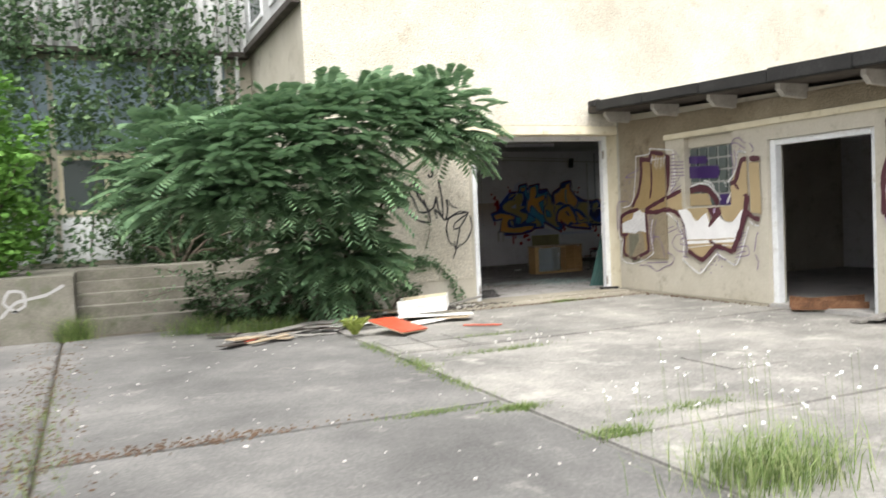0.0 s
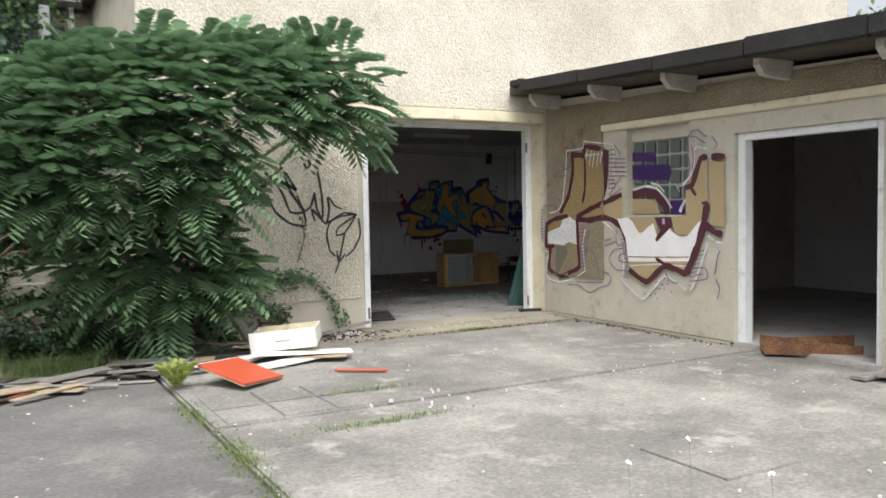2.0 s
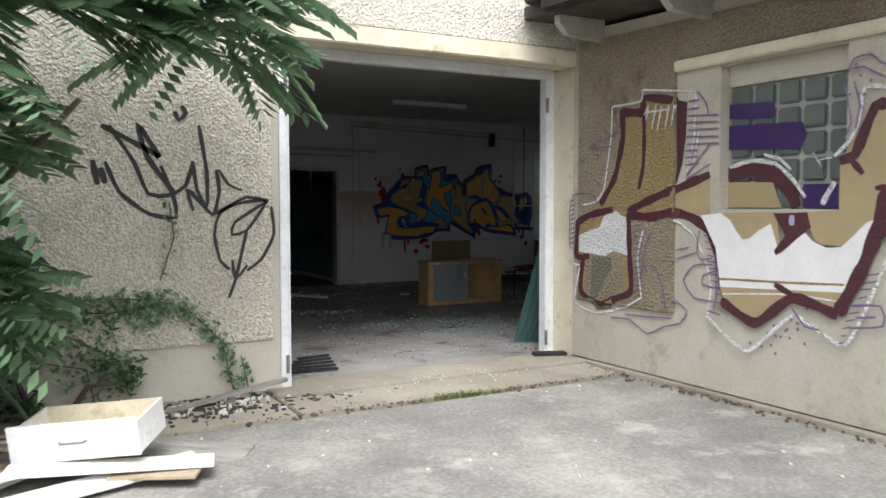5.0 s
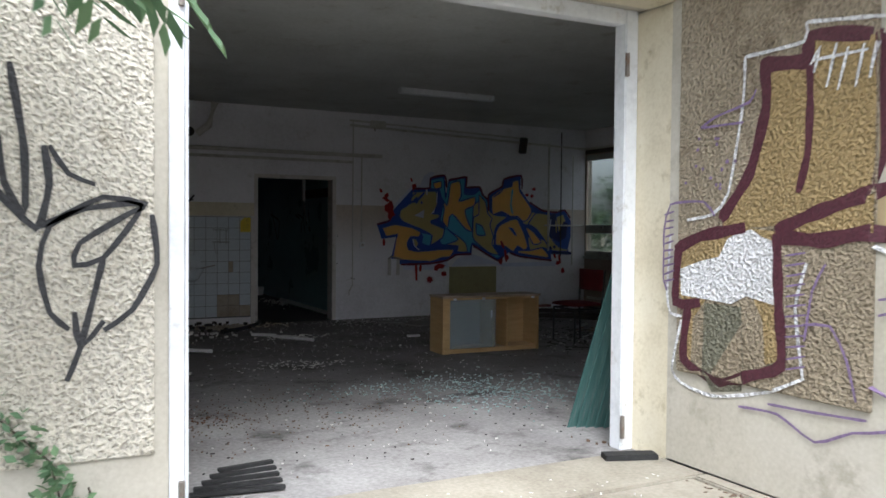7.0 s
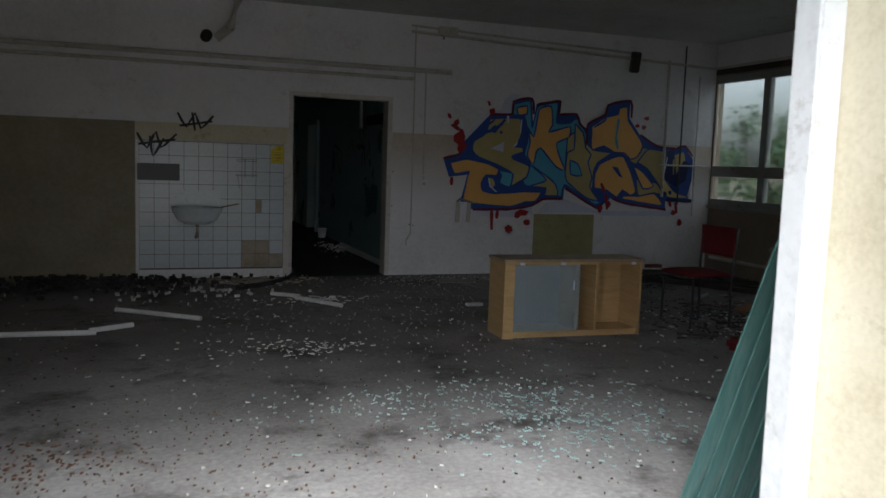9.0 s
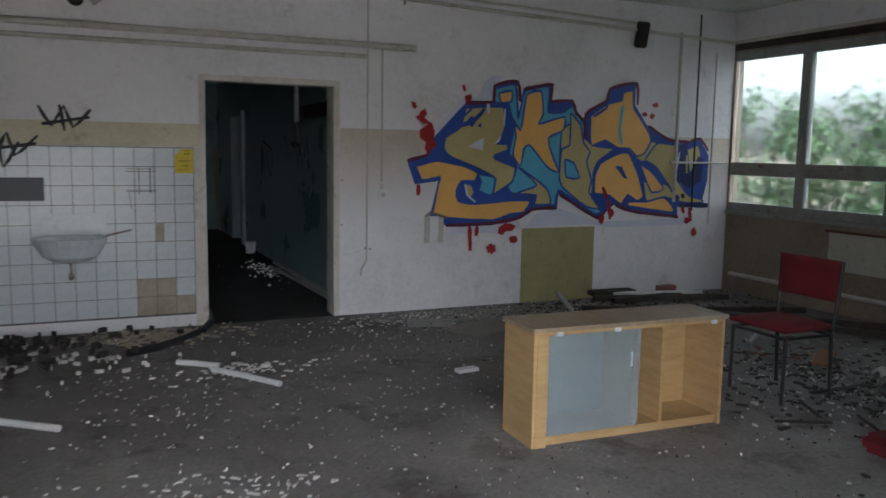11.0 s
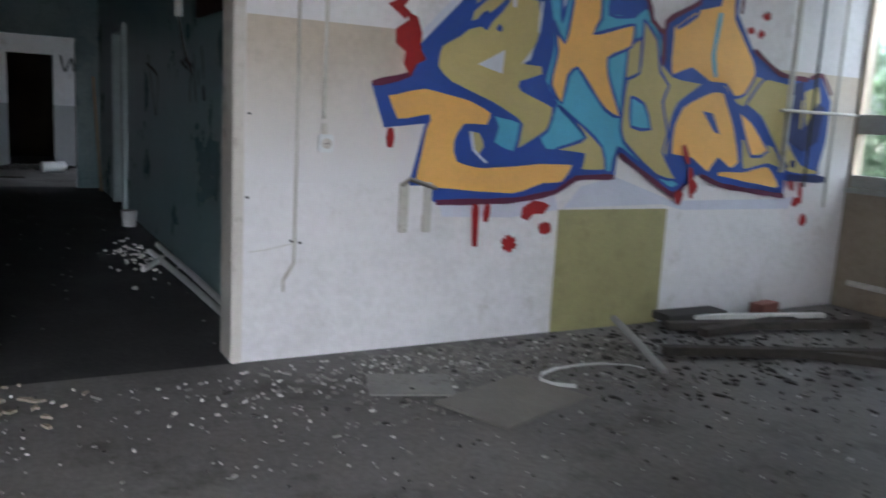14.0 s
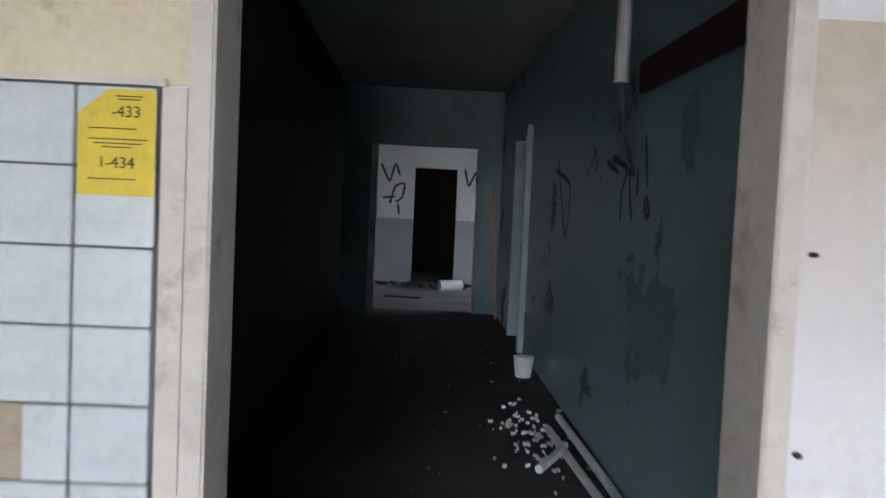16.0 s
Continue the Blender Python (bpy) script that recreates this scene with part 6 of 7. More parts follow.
part("door_rail", boxes(((0.085, 0.012, Hc - 0.045), (W - 0.018, 0.042, Hc - 0.023))), OAK, cab)
part("upright", boxes(((0.8, 0.02, 0.05), (0.818, D - 0.02, Hc - 0.022))), OAK, cab)
for x in (0.12, 0.47, 1.1):
    part("clip", boxes(((x, -0.018, Hc - 0.045), (x + 0.04, -0.004, Hc - 0.024)), bevel=0.004), FRAME_WHITE, cab)
part("handle", boxes(((0.6, 0.012, 0.38), (0.61, 0.019, 0.46)), bevel=0.002), FRAME_WHITE, cab)

FABRIC = coat("red_upholstery", [(0.10, 0.006, 0.01), (0.15, 0.009, 0.014), (0.19, 0.018, 0.022)], 0.9, 160, 5, 0.4, (0.12, 0.015, 0.02), 0.3)
BLACK_TUBE = paint("black_steel_tube", (0.02, 0.02, 0.021), 0.4)
ch = thing("chair", pose(12.21, 16.26, 0, 0, 0, 90), "red upholstered chair with a black steel frame", "chair")


def pad(w, d, h, r, cz, back=False):
    """A cushion with a crowned face."""
    bm = bmesh.new()
    n = 10
    grid = {}
    for s in (0, 1):
        for i in range(n + 1):
            for j in range(n + 1):
                u, v = i / n * 2 - 1, j / n * 2 - 1
                e = (1 - abs(u) ** 6) * (1 - abs(v) ** 6)
                t = (h / 2) * (0.35 + 0.65 * e) * (1 if s else -0.5)
                x, y = u * w / 2, v * d / 2
                grid[s, i, j] = bm.verts.new((x, t, y + cz) if back else (x, y, t + cz))
    for s in (0, 1):
        for i in range(n):
            for j in range(n):
                bm.faces.new((grid[s, i, j], grid[s, i + 1, j], grid[s, i + 1, j + 1], grid[s, i, j + 1]))
    for i in range(n):
        for a, b in (((i, 0), (i + 1, 0)), ((i, n), (i + 1, n)), ((0, i), (0, i + 1)), ((n, i), (n, i + 1))):
            bm.faces.new((grid[0, *a], grid[0, *b], grid[1, *b], grid[1, *a]))
    return bm


# seat faces local +y; turned so that it faces the cabinet
st = part("seat", pad(0.45, 0.42, 0.08, 0.02, 0.455), FABRIC, ch)
for f in st.data.polygons:
    f.use_smooth = True
bk_ = part("backrest", pad(0.46, 0.26, 0.05, 0.02, 0.745, True), FABRIC, ch)
bk_.location = (0, -0.215, 0)
for f in bk_.data.polygons:
    f.use_smooth = True
for sx in (-0.215, 0.215):
    part("leg", bar([(sx, 0.19, 0), (sx, 0.185, 0.42)], 0.0125, 10), BLACK_TUBE, ch)
    part("leg", bar([(sx, -0.22, 0), (sx, -0.2, 0.42), (sx * 1.06, -0.21, 0.55), (sx * 1.09, -0.235, 0.87)], 0.0125, 10), BLACK_TUBE, ch)
    part("rail", bar([(sx, -0.2, 0.41), (sx, 0.185, 0.41)], 0.011, 8), BLACK_TUBE, ch)
part("rail", bar([(-0.215, 0.185, 0.41), (0.215, 0.185, 0.41)], 0.011, 8), BLACK_TUBE, ch)
part("rail", bar([(-0.215, -0.2, 0.41), (0.215, -0.2, 0.41)], 0.011, 8), BLACK_TUBE, ch)

SHEET = coat("green_glass_sheet", [(0.05, 0.12, 0.11), (0.08, 0.17, 0.155), (0.14, 0.23, 0.215)], 0.12, 12, 2, 0.03, (0.16, 0.2, 0.19), 0.3, stretch=(8, 1, 0.6))
for k in range(5):
    ob = part("glass_sheet", slab([(0, 0), (0.85, 0), (0.9, 1.5 + 0.04 * k), (0.17 + 0.015 * k, 1.58 - 0.03 * k)], 0.006, lambda u, v, h: (u, -h, v)), SHEET)
    ob.matrix_world = pose(9.53 + 0.055 * k, 12.78 - 0.03 * k, 0.001, 15.2 - 0.8 * k, 0, 3)
    tagged(ob, "tall greenish glass sheet leaning inside the doorway", "glass sheet", "leaning glass sheets")

# wash place
GLAZE = coat("white_glaze", [(0.52, 0.57, 0.60), (0.62, 0.67, 0.70), (0.68, 0.73, 0.76)], 0.18, 30, 3, 0.04, (0.46, 0.47, 0.44), 0.3)
GROUT = paint("dark_grout", (0.14, 0.14, 0.14), 0.9)
BARE = coat("bare_mortar", [(0.3, 0.25, 0.18), (0.4, 0.34, 0.26), (0.48, 0.42, 0.33)], 0.95, 40, 6, 0.5)
tiles = thing("tiled_splashback", pose(0, 0, 0), "white square wall tiles with dark joints, some broken off", "wall tiles", kind="structure")
part("bed", boxes(((7.515, YB - 0.006, 0.1), (9.05, YB - 0.0005, 1.495))), GROUT, tiles)
tm = None
gone = {(8, 8), (7, 8), (8, 7), (9, 8), (7, 7)}
for i in range(10):
    for j in range(9):
        x, z = 7.516 + 0.153 * i + 0.0025, 1.492 - 0.153 * (j + 1) + 0.0025
        if (i, j) in gone:
            part("mortar_patch", boxes(((x, YB - 0.009, z), (x + 0.148, YB - 0.005, z + 0.148))), BARE, tiles)
            continue
        if (i, j) == (8, 4):
            part("mortar_patch", boxes(((x, YB - 0.012, z), (x + 0.06, YB - 0.005, z + 0.148))), BARE, tiles)
            part("broken_tile", box(bmesh.new(), (x + 0.062, YB - 0.019, z), (x + 0.148, YB - 0.0055, z + 0.148), 0.0025), GLAZE, tiles)
            continue
        if tm is None:
            bm = box(bmesh.new(), (0, -0.013, 0), (0.148, 0, 0.148), 0.0025)
            ob = part("tile", bm, GLAZE, tiles)
            tm = ob.data
        else:
            ob = new("tile", tm)
            ob.parent = tiles
        ob.location = (x, YB - 0.0055 + R.uniform(-0.001, 0.001), z)
tagged(part("tile_edge", boxes(((7.5, YB - 0.02, 1.495), (9.06, YB - 0.0005, 1.51))), JAMB), "thin cream edge above the tiles", "trim", kind="structure")
tagged(part("pier_paint", boxes(((9.052, YB - 0.01, 0), (9.099, YB - 0.0005, 1.495))), JAMB), "cream painted strip beside the door", "trim", kind="structure")
basin = thing("wash_basin", pose(8.1, YB - 0.018, 0), "white ceramic wash basin fixed to the tiles", "wash basin")
bm = bmesh.new()
rings = []
for rx, ry, z in ((0.12, 0.1, 0.62), (0.2, 0.17, 0.66), (0.255, 0.21, 0.76), (0.265, 0.22, 0.8), (0.235, 0.19, 0.8), (0.19, 0.15, 0.72), (0.08, 0.06, 0.68)):
    rings.append([bm.verts.new((rx * math.cos(a), -0.225 + ry * math.sin(a) * (1 if math.sin(a) < 0 else 1.0), z)) for a in [2 * math.pi * k / 20 for k in range(20)]])
for a, b in zip(rings, rings[1:]):
    for k in range(20):
        bm.faces.new((a[k], a[(k + 1) % 20], b[(k + 1) % 20], b[k]))
bm.faces.new(rings[0])
bm.faces.new(rings[-1])
part("bowl", bm, GLAZE, basin)
part("splash_panel", boxes(((-0.26, -0.02, 0.8), (0.26, 0, 0.97)), bevel=0.006), GLAZE, basin)
part("drain", bar([(0, -0.2, 0.62), (0, -0.2, 0.5), (0, -0.02, 0.46)], 0.02), STEEL, basin)
part("bracket", bar([(0.26, -0.06, 0.79), (0.45, -0.03, 0.83)], 0.008), STEEL, basin)
tagged(part("shelf_panel", boxes(((7.5, YB - 0.035, 1.07), (7.93, YB - 0.02, 1.25)), bevel=0.004), paint("dark_panel", (0.03, 0.03, 0.035), 0.4)), "small dark panel on the tiles", "panel")
rack = thing("towel_rack", pose(8.62, YB - 0.02, 0), "thin rusty wire rack on the tiles", "towel rack")
WIRE = paint("dull_wire", (0.2, 0.19, 0.18), 0.5, metal=0.6)
for x in (0, 0.085):
    part("wire", bar([(x, -0.012, 1.12), (x, -0.012, 1.33)], 0.004, 6), WIRE, rack)
for z in (1.14, 1.15, 1.3, 1.32):
    part("wire", bar([(-0.1, -0.016, z), (0.13, -0.016, z)], 0.003, 6), WIRE, rack)
part("wire", bar([(-0.08, -0.016, 1.14), (-0.06, -0.02, 1.0), (-0.03, -0.02, 0.98), (-0.04, -0.02, 1.04)], 0.0025, 5), WIRE, rack)
YELLOW = paint("yellow_paper", (0.72, 0.56, 0.06), 0.7, coarse=5)
INK = paint("ink", (0.03, 0.025, 0.02), 0.8)
note = thing("paper_notice", pose(8.9, YB - 0.0215, 1.285, 0, 0, 0), "yellow paper notice with two numbers stuck on the tiles", "paper notice")
part("sheet", slab([(0, 0), (0.146, 0), (0.146, 0.2), (0.06, 0.2), (0, 0.15)], 0.0008, lambda u, v, h: (u, -h, v)), YELLOW, note)
part("curled_corner", slab([(0.0, 0.15), (0.06, 0.2), (0.055, 0.16)], 0.001, lambda u, v, h: (u, -0.004 - h - 0.1 * max(0, 0.2 - v) * 0.5, v)), YELLOW, note)


def words(text, size, m, mat, parent):
    c = bpy.data.curves.new("lettering", "FONT")
    c.body, c.size, c.extrude, c.align_x = text, size, 0.0002, "CENTER"
    t = bpy.data.objects.new("lettering", c)
    me = bpy.data.meshes.new_from_object(t)
    bpy.data.objects.remove(t)
    me.materials.append(mat)
    ob = new("lettering", me)
    ob.parent = parent
    ob.matrix_local = m
    return ob


words("-433", 0.03, pose(0.09, -0.0022, 0.148, 90), INK, note)
words("1-434", 0.03, pose(0.073, -0.0022, 0.052, 90), INK, note)
for z, a, b in ((0.186, 0.07, 0.12), (0.18, 0.075, 0.115), (0.125, 0.02, 0.11), (0.105, 0.02, 0.13), (0.097, 0.03, 0.12), (0.09, 0.045, 0.1), (0.03, 0.02, 0.11)):
    part("print_line", boxes(((a, -0.0022, z), (b, -0.0012, z + 0.002))), INK, note)

# services on the walls
PIPE = coat("painted_pipe", [(0.42, 0.4, 0.36), (0.55, 0.53, 0.48), (0.62, 0.6, 0.56)], 0.6, 20, 2, 0.1, (0.3, 0.26, 0.2), 0.3)
def pipe(pts, r, label, name="wall_pipe", mat=None):
    return tagged(part(name, bar(pts, r, 10), mat or PIPE), label, "pipe")


pipe([(4.45, YB - 0.06, 2.42), (11.0, YB - 0.06, 2.42)], 0.028, "cream painted pipe along the back wall")
pipe([(4.45, YB - 0.05, 2.32), (10.55, YB - 0.05, 2.32)], 0.02, "cream painted pipe along the back wall")
pipe([(10.5, YB - 0.05, 2.86), (14.75, YB - 0.05, 2.72), (14.77, 16.4, 2.74)], 0.018, "cream conduit running under the ceiling")
pipe([(10.5, YB - 0.04, 2.93), (13.6, YB - 0.04, 2.83)], 0.013, "cream conduit running under the ceiling")
for x, z0, z1 in ((14.03, 1.0, 2.78), (14.28, 0.9, 2.98), (14.52, 0.75, 2.6)):
    pipe([(x, YB - 0.05, z0), (x, YB - 0.05, z1)], 0.018 if x < 14.1 else 0.01, "upright painted heating pipe in the corner", "upright_pipe", PIPE if x != 14.28 else BLACK_TUBE)
pipe([(13.95, YB - 0.06, 1.42), (14.75, YB - 0.06, 1.42)], 0.012, "short painted pipe crossing the corner")
pipe([(10.56, YB - 0.018, 2.95), (10.56, YB - 0.018, 0.62), (10.555, YB - 0.03, 0.5), (10.5, YB - 0.04, 0.42), (10.5, YB - 0.04, 0.36)], 0.008, "old cable conduit with a loose end", "cable_conduit")
pipe([(10.7, YB - 0.014, 2.4), (10.7, YB - 0.014, 1.22)], 0.009, "surface cable duct to the socket", "cable_duct")
for x, z in ((10.545, 0.61), (10.59, 0.6), (10.32, 0.83), (10.325, 1.23)):
    tagged(part("cable_clip", boxes(((x - 0.006, YB - 0.026, z - 0.005), (x + 0.006, YB - 0.003, z + 0.005)), bevel=0.002), BLACK_TUBE), "small black cable clip on the wall", "cable clip", "wall cable clips")
pipe([(10.56, YB - 0.02, 0.6), (10.42, YB - 0.012, 0.57), (10.33, YB - 0.012, 0.56)], 0.0018, "thin loose wire across the wall", "loose_wire", PIPE)
sock = thing("wall_socket", pose(10.71, YB - 0.003, 1.1), "old white wall socket on the back wall", "wall socket")
part("plate", boxes(((-0.04, -0.03, -0.045), (0.04, 0, 0.045)), bevel=0.008), FRAME_WHITE, sock)
part("socket_face", bar([(0, -0.034, 0), (0, -0.03, 0)], 0.026, 16), JAMB, sock)
for x in (-0.009, 0.009):
    part("hole", bar([(x, -0.0365, 0), (x, -0.034, 0)], 0.0035, 8), INK, sock)
part("duct", boxes(((-0.02, -0.02, 0.045), (0.005, 0, 0.1)), bevel=0.004), JAMB, sock)
brk = thing("wall_bracket", pose(11.22, YB - 0.003, 0.83), "broken grey box remaining on the wall", "bracket")
part("plate", boxes(((-0.08, -0.02, -0.1), (0.1, 0, 0.06)), bevel=0.006), PLASTER, brk)
for x in (-0.065, 0.075):
    part("leg", boxes(((x - 0.025, -0.032, -0.19), (x + 0.025, -0.004, 0.08)), bevel=0.006), PIPE, brk)
part("stub", bar([(-0.08, -0.02, 0.06), (-0.05, -0.05, 0.1), (0.12, -0.03, 0.05)], 0.012), STEEL, brk)
sp = thing("loudspeaker", pose(13.5, YB - 0.06, 2.72, 14, 0, -8), "small black loudspeaker box high on the wall", "loudspeaker")
part("cabinet", boxes(((-0.055, -0.06, -0.13), (0.055, 0.04, 0.13)), bevel=0.012), BLACK_TUBE, sp)
part("grille", boxes(((-0.045, -0.066, -0.115), (0.045, -0.06, 0.115)), bevel=0.004), INK, sp)
lampf = thing("ceiling_lamp", pose(10.9, 17.2, ZC), "bare white fluorescent batten under the ceiling", "ceiling lamp")
part("batten", boxes(((-0.65, -0.05, -0.07), (0.65, 0.05, 0)), bevel=0.008), FRAME_WHITE, lampf)
bx = thing("junction_box", pose(10.95, YB - 0.004, 2.9), "pale junction box on the upper wall", "junction box")
part("box", boxes(((-0.12, -0.06, -0.05), (0.12, 0, 0.05)), bevel=0.01), PIPE, bx)
part("stub", bar([(-0.05, -0.03, -0.05), (-0.05, -0.03, -0.1)], 0.012), STEEL, bx)
vent = thing("flue_pipe", pose(8.2, YB - 0.1, 2.62), "bent rusty flue stub near the ceiling", "flue")
part("stub", bar([(0, 0.09, 0), (0, -0.05, 0)], 0.06, 14), INK, vent)
part("elbow", bar([(0.1, 0.0, -0.02), (0.25, -0.05, 0.1), (0.32, -0.08, 0.4)], 0.05, 12), PIPE, vent)

PATCH = coat("pale_wall_patch", [(0.46, 0.46, 0.4), (0.54, 0.53, 0.46), (0.6, 0.58, 0.52)], 0.85, 25, 3, 0.1, (0.38, 0.34, 0.27), 0.3)
tagged(part("radiator_mark", boxes(((XW - 0.004, 17.25, 0.42), (XW - 0.0005, 18.15, 0.78))), PATCH), "pale mark where a radiator hung", "wall mark", kind="structure")
tagged(part("radiator_rail", boxes(((XW - 0.03, 17.22, 0.785), (XW - 0.001, 18.18, 0.805))), RUST), "rusty rail of the missing radiator", "rail")
pipe([(XW - 0.04, 13.0, 0.2), (XW - 0.04, 19.4, 0.2)], 0.022, "painted heating pipe along the window wall")
pipe([(XW - 0.05, 17.2, 0.42), (XW - 0.08, 17.2, 0.42), (XW - 0.08, 17.2, 0.5)], 0.015, "stub of a cut heating pipe", "pipe_stub")
pipe([(XW - 0.05, 18.2, 0.45), (XW - 0.1, 18.2, 0.42)], 0.02, "stub of a cut heating pipe", "pipe_stub")

# ---- floor debris in the hall ----
WHITE_PLASTIC = paint("white_plastic", (0.7, 0.7, 0.68), 0.4, coarse=6)
GREY_TUBE = paint("grey_conduit", (0.35, 0.35, 0.34), 0.5)


def rod(a, b, r, mat, label, name="conduit", group="loose conduits"):
    return tagged(part(name, bar([a, tuple((a[i] + b[i]) / 2 + (0.01 if i == 0 else 0) for i in range(3)), b], r, 8), mat), label, "conduit", group)


for (a, b) in (((6.3, 16.75), (7.25, 16.7)), ((7.2, 16.78), (7.5, 16.95)), ((7.35, 17.64), (8.02, 17.12)), ((8.95, 18.03), (9.29, 17.52)), ((8.75, 18.3), (9.0, 18.1)), ((6.4, 16.2), (6.65, 16.15))):
    rod((*a, 0.02), (*b, 0.02), 0.02, WHITE_PLASTIC, "white plastic conduit lying on the floor")
rod((12.47, 19.3, 0.13), (12.27, 18.65, 0.02), 0.02, GREY_TUBE, "grey conduit leaning on a rubbish pile")
rod((13.0, 17.3, 0.02), (13.35, 17.55, 0.02), 0.02, GREY_TUBE, "grey conduit lying on the floor")
for (a, b) in (((12.9, 19.3), (14.3, 18.9)), ((12.5, 18.9), (14.5, 18.1)), ((13.2, 18.7), (14.7, 17.2)), ((13.6, 18.2), (14.72, 16.2)), ((13.0, 19.1), (14.2, 19.2)), ((14.0, 17.9), (14.7, 17.0))):
    ob = plank(((a[0] + b[0]) / 2, (a[1] + b[1]) / 2, 0.005 + R.uniform(0, 0.02), R.uniform(-2, 2), 0, math.degrees(math.atan2(b[1] - a[1], b[0] - a[0]))), (math.dist(a, b), 0.07, 0.05), TIMBER_DARK, "dark charred batten on the hall floor", "batten", "charred battens")
plank((13.55, 19.25, 0.06, 0, 0, -14), (1.2, 0.05, 0.03), WHITE_LAM, "pale painted strip on the battens", "strip")
plank((13.2, 19.4, 0.05, 0, 0, -2), (0.5, 0.16, 0.05), DARK, "charred cushion scrap by the wall", "scrap")
plank((13.9, 19.4, 0.02, 0, 0, 10), (0.22, 0.1, 0.09), paint("brick_red", (0.24, 0.1, 0.08), 0.9), "single reddish brick by the wall", "brick")
plank((11.3, 18.6, 0.004, 0, 0, 20), (0.62, 0.42, 0.01), paint("grey_cardboard", (0.24, 0.225, 0.2), 0.9, coarse=4), "flat dirty cardboard piece on the floor", "cardboard")
plank((10.95, 18.95, 0.003, 0, 0, -20), (0.4, 0.3, 0.008), paint("pale_cardboard", (0.3, 0.29, 0.27), 0.9, coarse=4), "flat dirty cardboard piece on the floor", "cardboard")
for k in range(3):
    c = [(11.9 + 0.33 * math.cos(t * 0.5 + k), 18.75 + 0.16 * math.sin(t * 0.5 + k), 0.012 + 0.006 * k) for t in range(9 - 2 * k)]
    tagged(part("cable", bar(c, 0.004, 6), WHITE_PLASTIC), "loop of pale cable on the floor", "cable", "loose cables")
for x, y, a, m in ((12.62, 15.62, 20, WHITE_PLASTIC), (13.3, 16.2, -30, WHITE_PLASTIC), (14.1, 16.45, 60, WHITE_LAM)):
    t = thing("torn_sheet", pose(x, y, 0.0, 0, 0, a), "torn white plastic sheet crumpled on the floor", "plastic sheet", "torn sheets")
    bm = bmesh.new()
    g = {}
    for i in range(9):
        for j in range(7):
            u, v = i / 8 - 0.5, j / 6 - 0.5
            g[i, j] = bm.verts.new((u * 0.34, v * 0.22, 0.015 + 0.13 * max(0, noise.noise((x * 3 + u * 5, y + v * 5, 1.3))) + 0.2 * max(0, u + 0.05) * (0.6 + v)))
    for i in range(8):
        for j in range(6):
            bm.faces.new((g[i, j], g[i + 1, j], g[i + 1, j + 1], g[i, j + 1]))
    part("sheet", bm, m, t)
plank((13.2, 16.75, 0.01, 0, 0, 35), (0.5, 0.12, 0.02), paint("orange_wood", (0.3, 0.15, 0.07), 0.8), "broken orange-brown board on the floor", "board")
tagged(part("red_scrap", box(bmesh.new(), (11.8, 15.15, 0), (12.0, 15.33, 0.1), 0.03), FABRIC), "small red fabric scrap on the floor", "scrap")
black_hose = [(8.45, 18.62, 0.03), (8.68, 18.75, 0.03), (8.87, 18.94, 0.03), (9.05, 19.2, 0.03), (9.16, 19.5, 0.03), (9.2, 19.9, 0.03), (9.15, 20.6, 0.03)]
tagged(part("hose", bar(black_hose, 0.03, 10), BLACK_TUBE), "thick black hose running into the corridor", "hose")

litter("floor_crumbs", 700, within(5.0, 14.6, 12.5, 19.4), (0.004, 0.018), CRUMB, "pale plaster crumbs over the hall floor", "rubble")
litter("floor_flakes", 1500, within(5.0, 14.6, 12.5, 19.4), (0.004, 0.016), DARK, "dark dirt flakes over the hall floor", "rubble")
litter("floor_flakes", 600, about(7.6, 14.0, 0.9, 0.5), (0.004, 0.014), BROWN, "rusty brown flakes near the doorway", "rubble")
litter("floor_flakes", 160, about(7.1, 14.0, 0.2, 0.15), (0.006, 0.02), RUST, "rusty brown flakes near the doorway", "rubble")
litter("glass_shards", 520, about(9.75, 14.05, 0.42, 0.35), (0.005, 0.028), SHARD, "broken greenish glass shards on the floor", "glass shards")
litter("glass_shards", 260, about(9.0, 14.6, 0.5, 0.2), (0.004, 0.018), SHARD, "broken greenish glass shards on the floor", "glass shards")
litter("rubbish_pile", 900, about(11.7, 19.05, 0.6, 0.3), (0.008, 0.035), GREYWOOD, "grey splinters swept against the back wall", "rubble", 0.006)
litter("rubbish_pile", 500, about(13.0, 18.9, 0.9, 0.4), (0.008, 0.04), DARK, "charred splinters by the back wall", "rubble", 0.006)
litter("rubbish_pile", 420, about(12.8, 16.1, 0.5, 0.6), (0.01, 0.05), DARK, "charred scraps around the chair", "rubble", 0.006)
litter("rubbish_pile", 320, about(12.9, 16.0, 0.6, 0.6), (0.006, 0.03), CRUMB, "pale scraps around the chair", "rubble", 0.012)
litter("rubbish_pile", 220, about(11.1, 19.15, 0.6, 0.2), (0.004, 0.02), CRUMB, "fallen plaster below the back wall", "rubble", 0.004)
litter("rubbish_pile", 260, about(8.6, 19.2, 0.3, 0.15), (0.015, 0.06), BARE, "fallen mortar below the tiles", "rubble", 0.02)
litter("rubbish_pile", 420, about(7.0, 18.9, 0.7, 0.3), (0.015, 0.07), DARK, "dark rubbish heaped by the back wall", "rubble", 0.05, 0.03)
litter("rubbish_pile", 80, about(8.0, 18.6, 0.5, 0.3), (0.012, 0.05), CRUMB, "white plaster lumps by the wash place", "rubble", 0.01, 0.02)
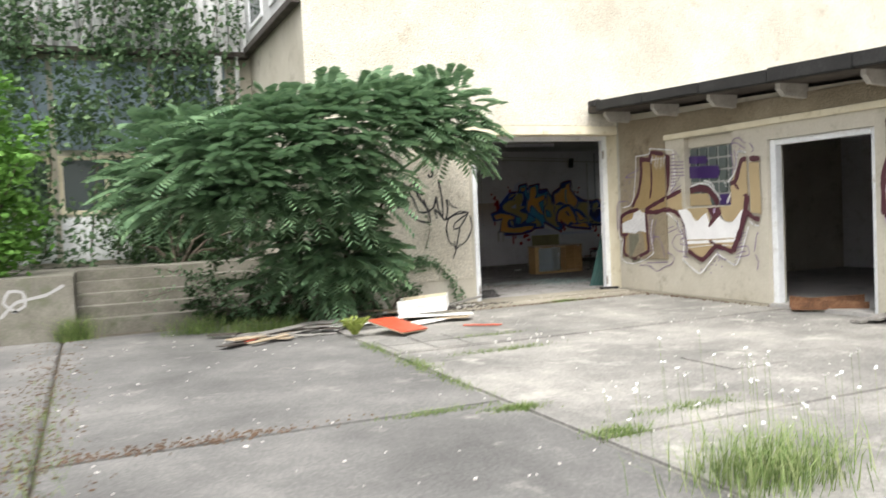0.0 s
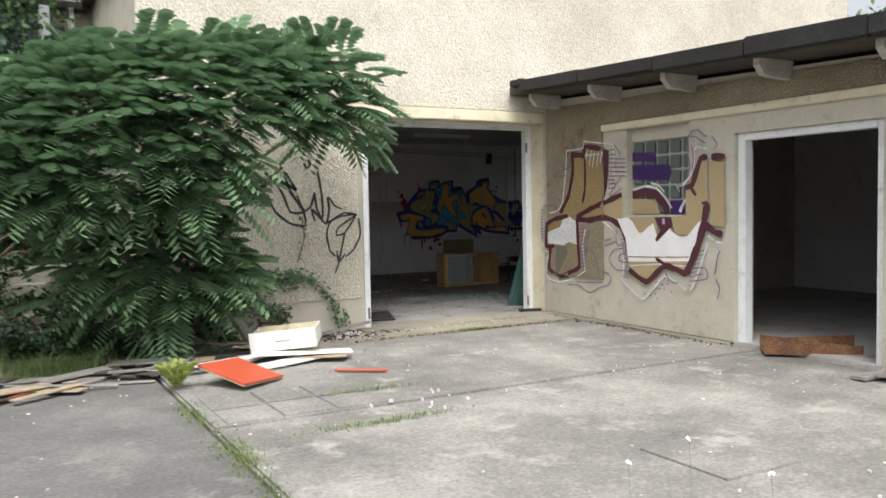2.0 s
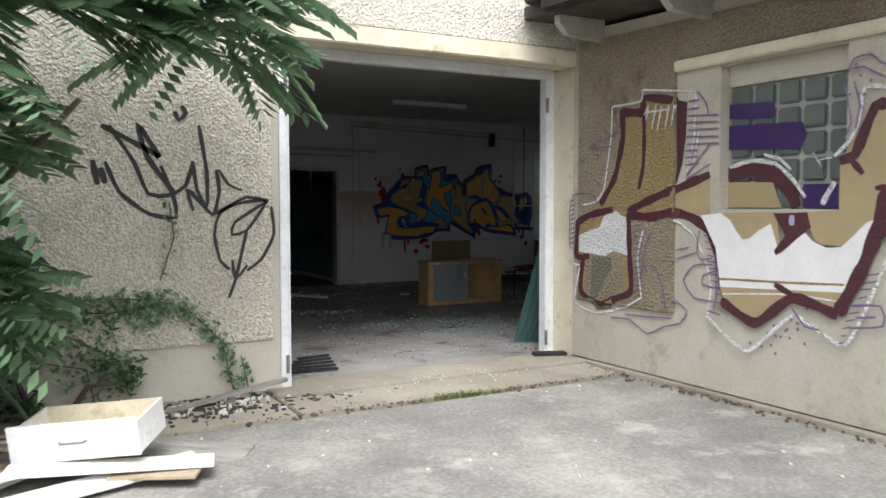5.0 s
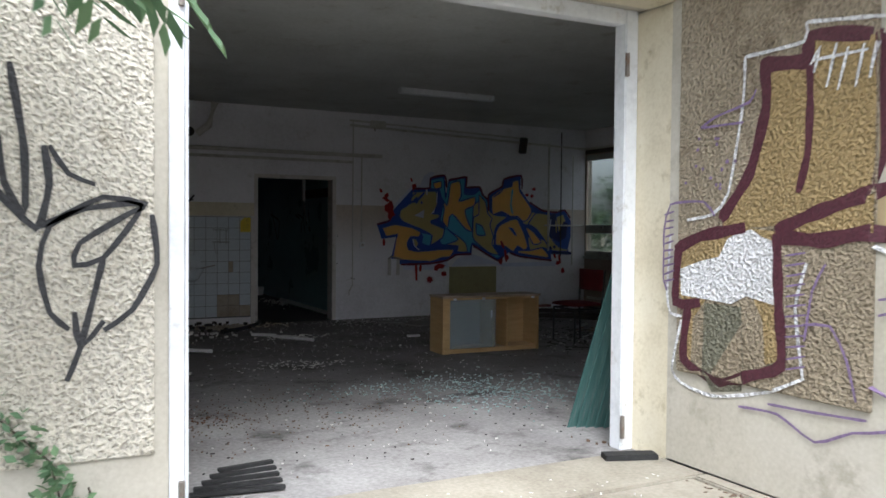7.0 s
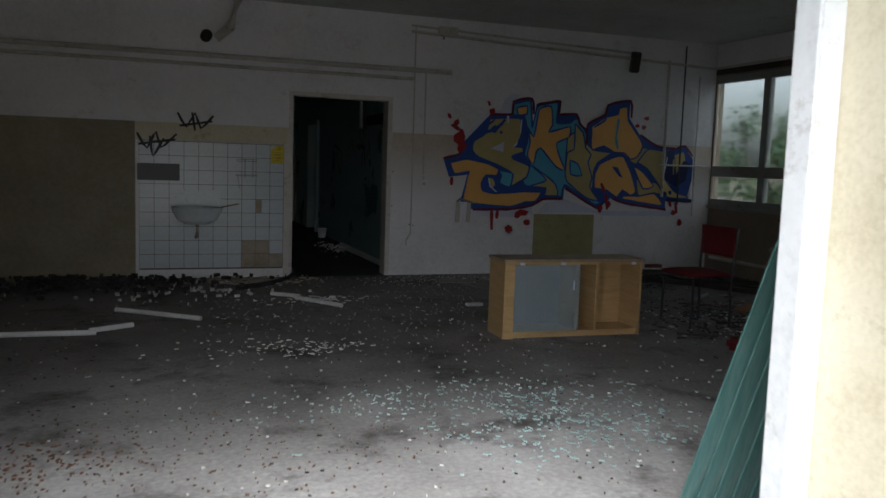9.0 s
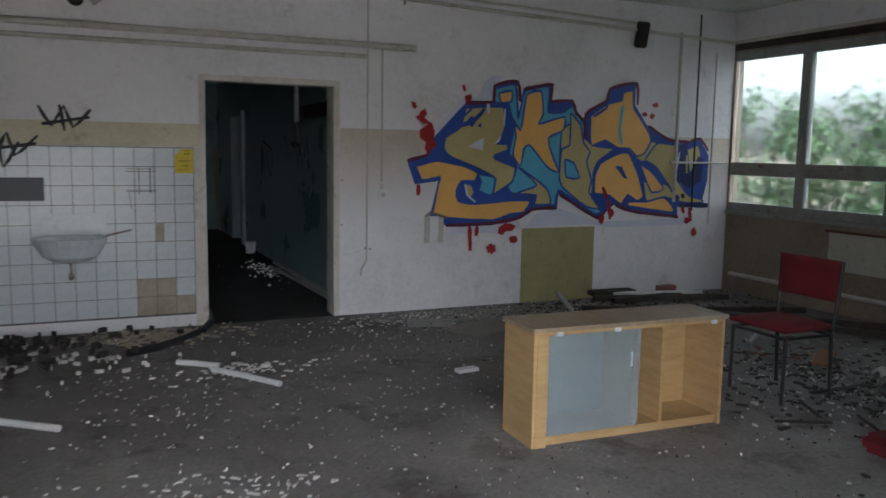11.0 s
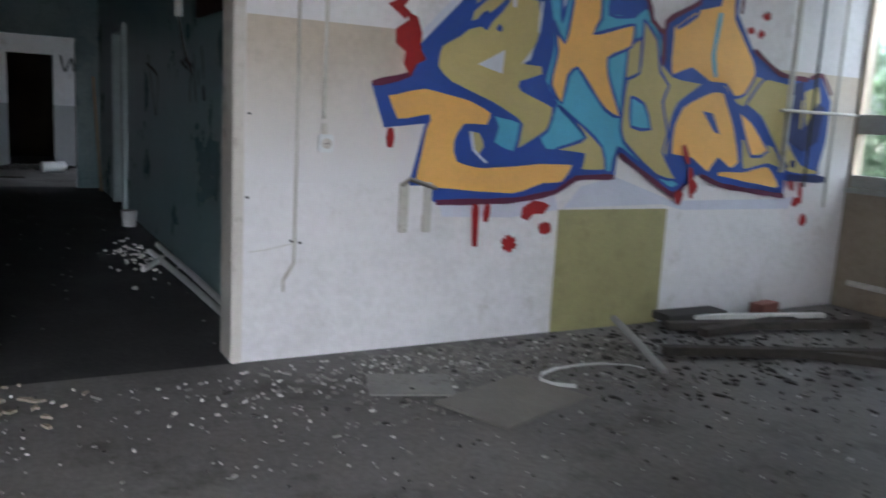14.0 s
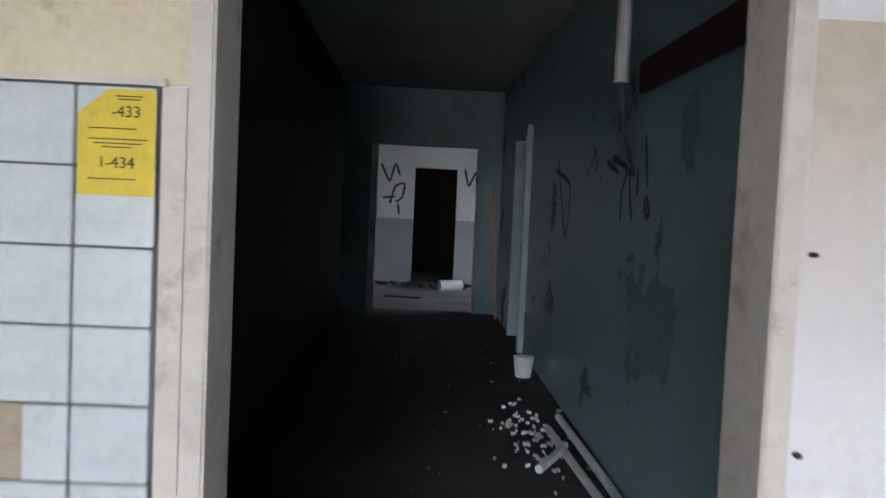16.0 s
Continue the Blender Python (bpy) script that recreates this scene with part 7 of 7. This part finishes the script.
litter("white_dust", 140, about(8.6, 16.0, 0.3, 0.15), (0.006, 0.03), CRUMB, "white plaster scraps on the floor", "rubble", 0.001, 0.004)
litter("floor_dust", 380, within(8.0, 12.5, 15.5, 19.3), (0.003, 0.01), CRUMB, "fine pale grit over the hall floor", "rubble", 0.001, 0.003)
litter("floor_splinters", 500, within(8.2, 13.5, 16.5, 19.3), (0.004, 0.014), GREYWOOD, "grey splinters over the hall floor", "rubble", 0.001, 0.005)
for k in range(16):
    plank((R.gauss(12.9, 0.45), R.gauss(16.0, 0.5), 0.012 + 0.006 * (k % 4), R.uniform(-3, 3), R.uniform(-3, 3), R.uniform(0, 180)), (R.uniform(0.2, 0.6), R.uniform(0.015, 0.04), 0.012), (TIMBER_DARK, DARK, GREYWOOD)[k % 3], "thin charred stick in the debris round the chair", "stick", "sticks round the chair")
for k in range(9):
    plank((R.gauss(13.1, 0.4), R.gauss(16.9, 0.2), 0.01 + 0.005 * (k % 3), 0, R.uniform(-3, 3), R.uniform(0, 180)), (R.uniform(0.06, 0.2), R.uniform(0.02, 0.05), 0.01), RUST if k % 3 else CHIP, "splintered reddish wood scrap behind the chair", "wood_scrap", "wood scraps")
plank((10.56, 17.42, 0.003, 0, 0, 8), (0.16, 0.07, 0.025), WHITE_PLASTIC, "small white plastic block on the floor", "block")
litter("white_dust", 90, about(9.1, 18.0, 0.22, 0.1), (0.01, 0.05), CRUMB, "white plaster scraps on the floor", "rubble", 0.001, 0.006)
litter("garage_crumbs", 200, within(10.2, 14.5, 5.5, 11.0), (0.01, 0.06), CRUMB, "pale scraps on the garage floor", "rubble", 0.012)
for k in range(5):
    plank((11.0 + 0.4 * k, 7.6 + 0.5 * (k % 3), 0.012, 0, 0, 37 * k), (0.7, 0.08, 0.02), TIMBER_PALE, "pale batten on the garage floor", "batten", "garage battens")

# ---- corridor things ----
for (a, b) in (((10.44, 20.3), (10.36, 22.6)), ((10.5, 20.5), (10.47, 22.9)), ((10.2, 21.9), (10.4, 22.3))):
    rod((*a, 0.02), (*b, 0.03), 0.022, WHITE_PLASTIC, "pale conduit lying along the corridor wall")
litter("corridor_rubble", 90, about(10.25, 22.5, 0.1, 0.4), (0.006, 0.035), CRUMB, "pale rubble along the corridor wall", "rubble", 0.004, 0.012)
litter("corridor_rubble", 90, within(8.8, 10.4, 19.8, 27.5), (0.004, 0.014), GREYWOOD, "small scraps on the corridor floor", "rubble")
tagged(part("cup", bar([(10.42, 24.2, 0.0), (10.42, 24.2, 0.16)], 0.06, 12, 0.08), WHITE_PLASTIC), "crumpled white cup by the corridor wall", "cup")
pipe([(10.28, 21.0, 2.68), (10.28, 21.0, 1.78)], 0.028, "grey cable duct hanging from the corridor ceiling", "hanging_duct", GREY_TUBE)
pipe([(10.28, 21.0, 1.78), (10.33, 21.1, 1.6), (10.4, 21.2, 1.45)], 0.009, "loose cable end under the hanging duct", "cable_end", DARK)
tagged(part("wall_strip", boxes(((CX1 - 0.03, 19.95, 1.84), (CX1 - 0.0005, 21.65, 1.98)), bevel=0.004), paint("dark_red_strip", (0.05, 0.02, 0.018), 0.6)), "dark reddish board fixed along the corridor wall", "board")
ob = plank((10.47, 27.3, 0.0, 0, -86, 0), (1.5, 0.1, 0.02), OAK, "wooden board leaning at the corridor end", "board")
ob.matrix_world = pose(10.46, 27.4, 0.75, 0, 87, 0)
can = thing("canister", pose(10.1, 30.2, 0.09, 0, 90, 15), "white plastic canister lying on the far room's floor", "canister")
part("body", bar([(0, 0, -0.17), (0, 0, -0.15), (0, 0, 0.15), (0, 0, 0.17)], 0.09, 16), WHITE_PLASTIC, can)
part("cap", bar([(0, 0, 0.17), (0, 0, 0.2)], 0.03, 12), WHITE_PLASTIC, can)
litter("far_rubble", 90, about(9.9, 31.0, 0.4, 0.2), (0.03, 0.12), DARK, "dark rubbish on the far room's floor", "rubble", 0.01, 0.03)
plank((9.4, 29.2, 0.003, 0, 0, -10), (0.5, 0.06, 0.02), TIMBER_DARK, "dark stick on the far room's floor", "stick")
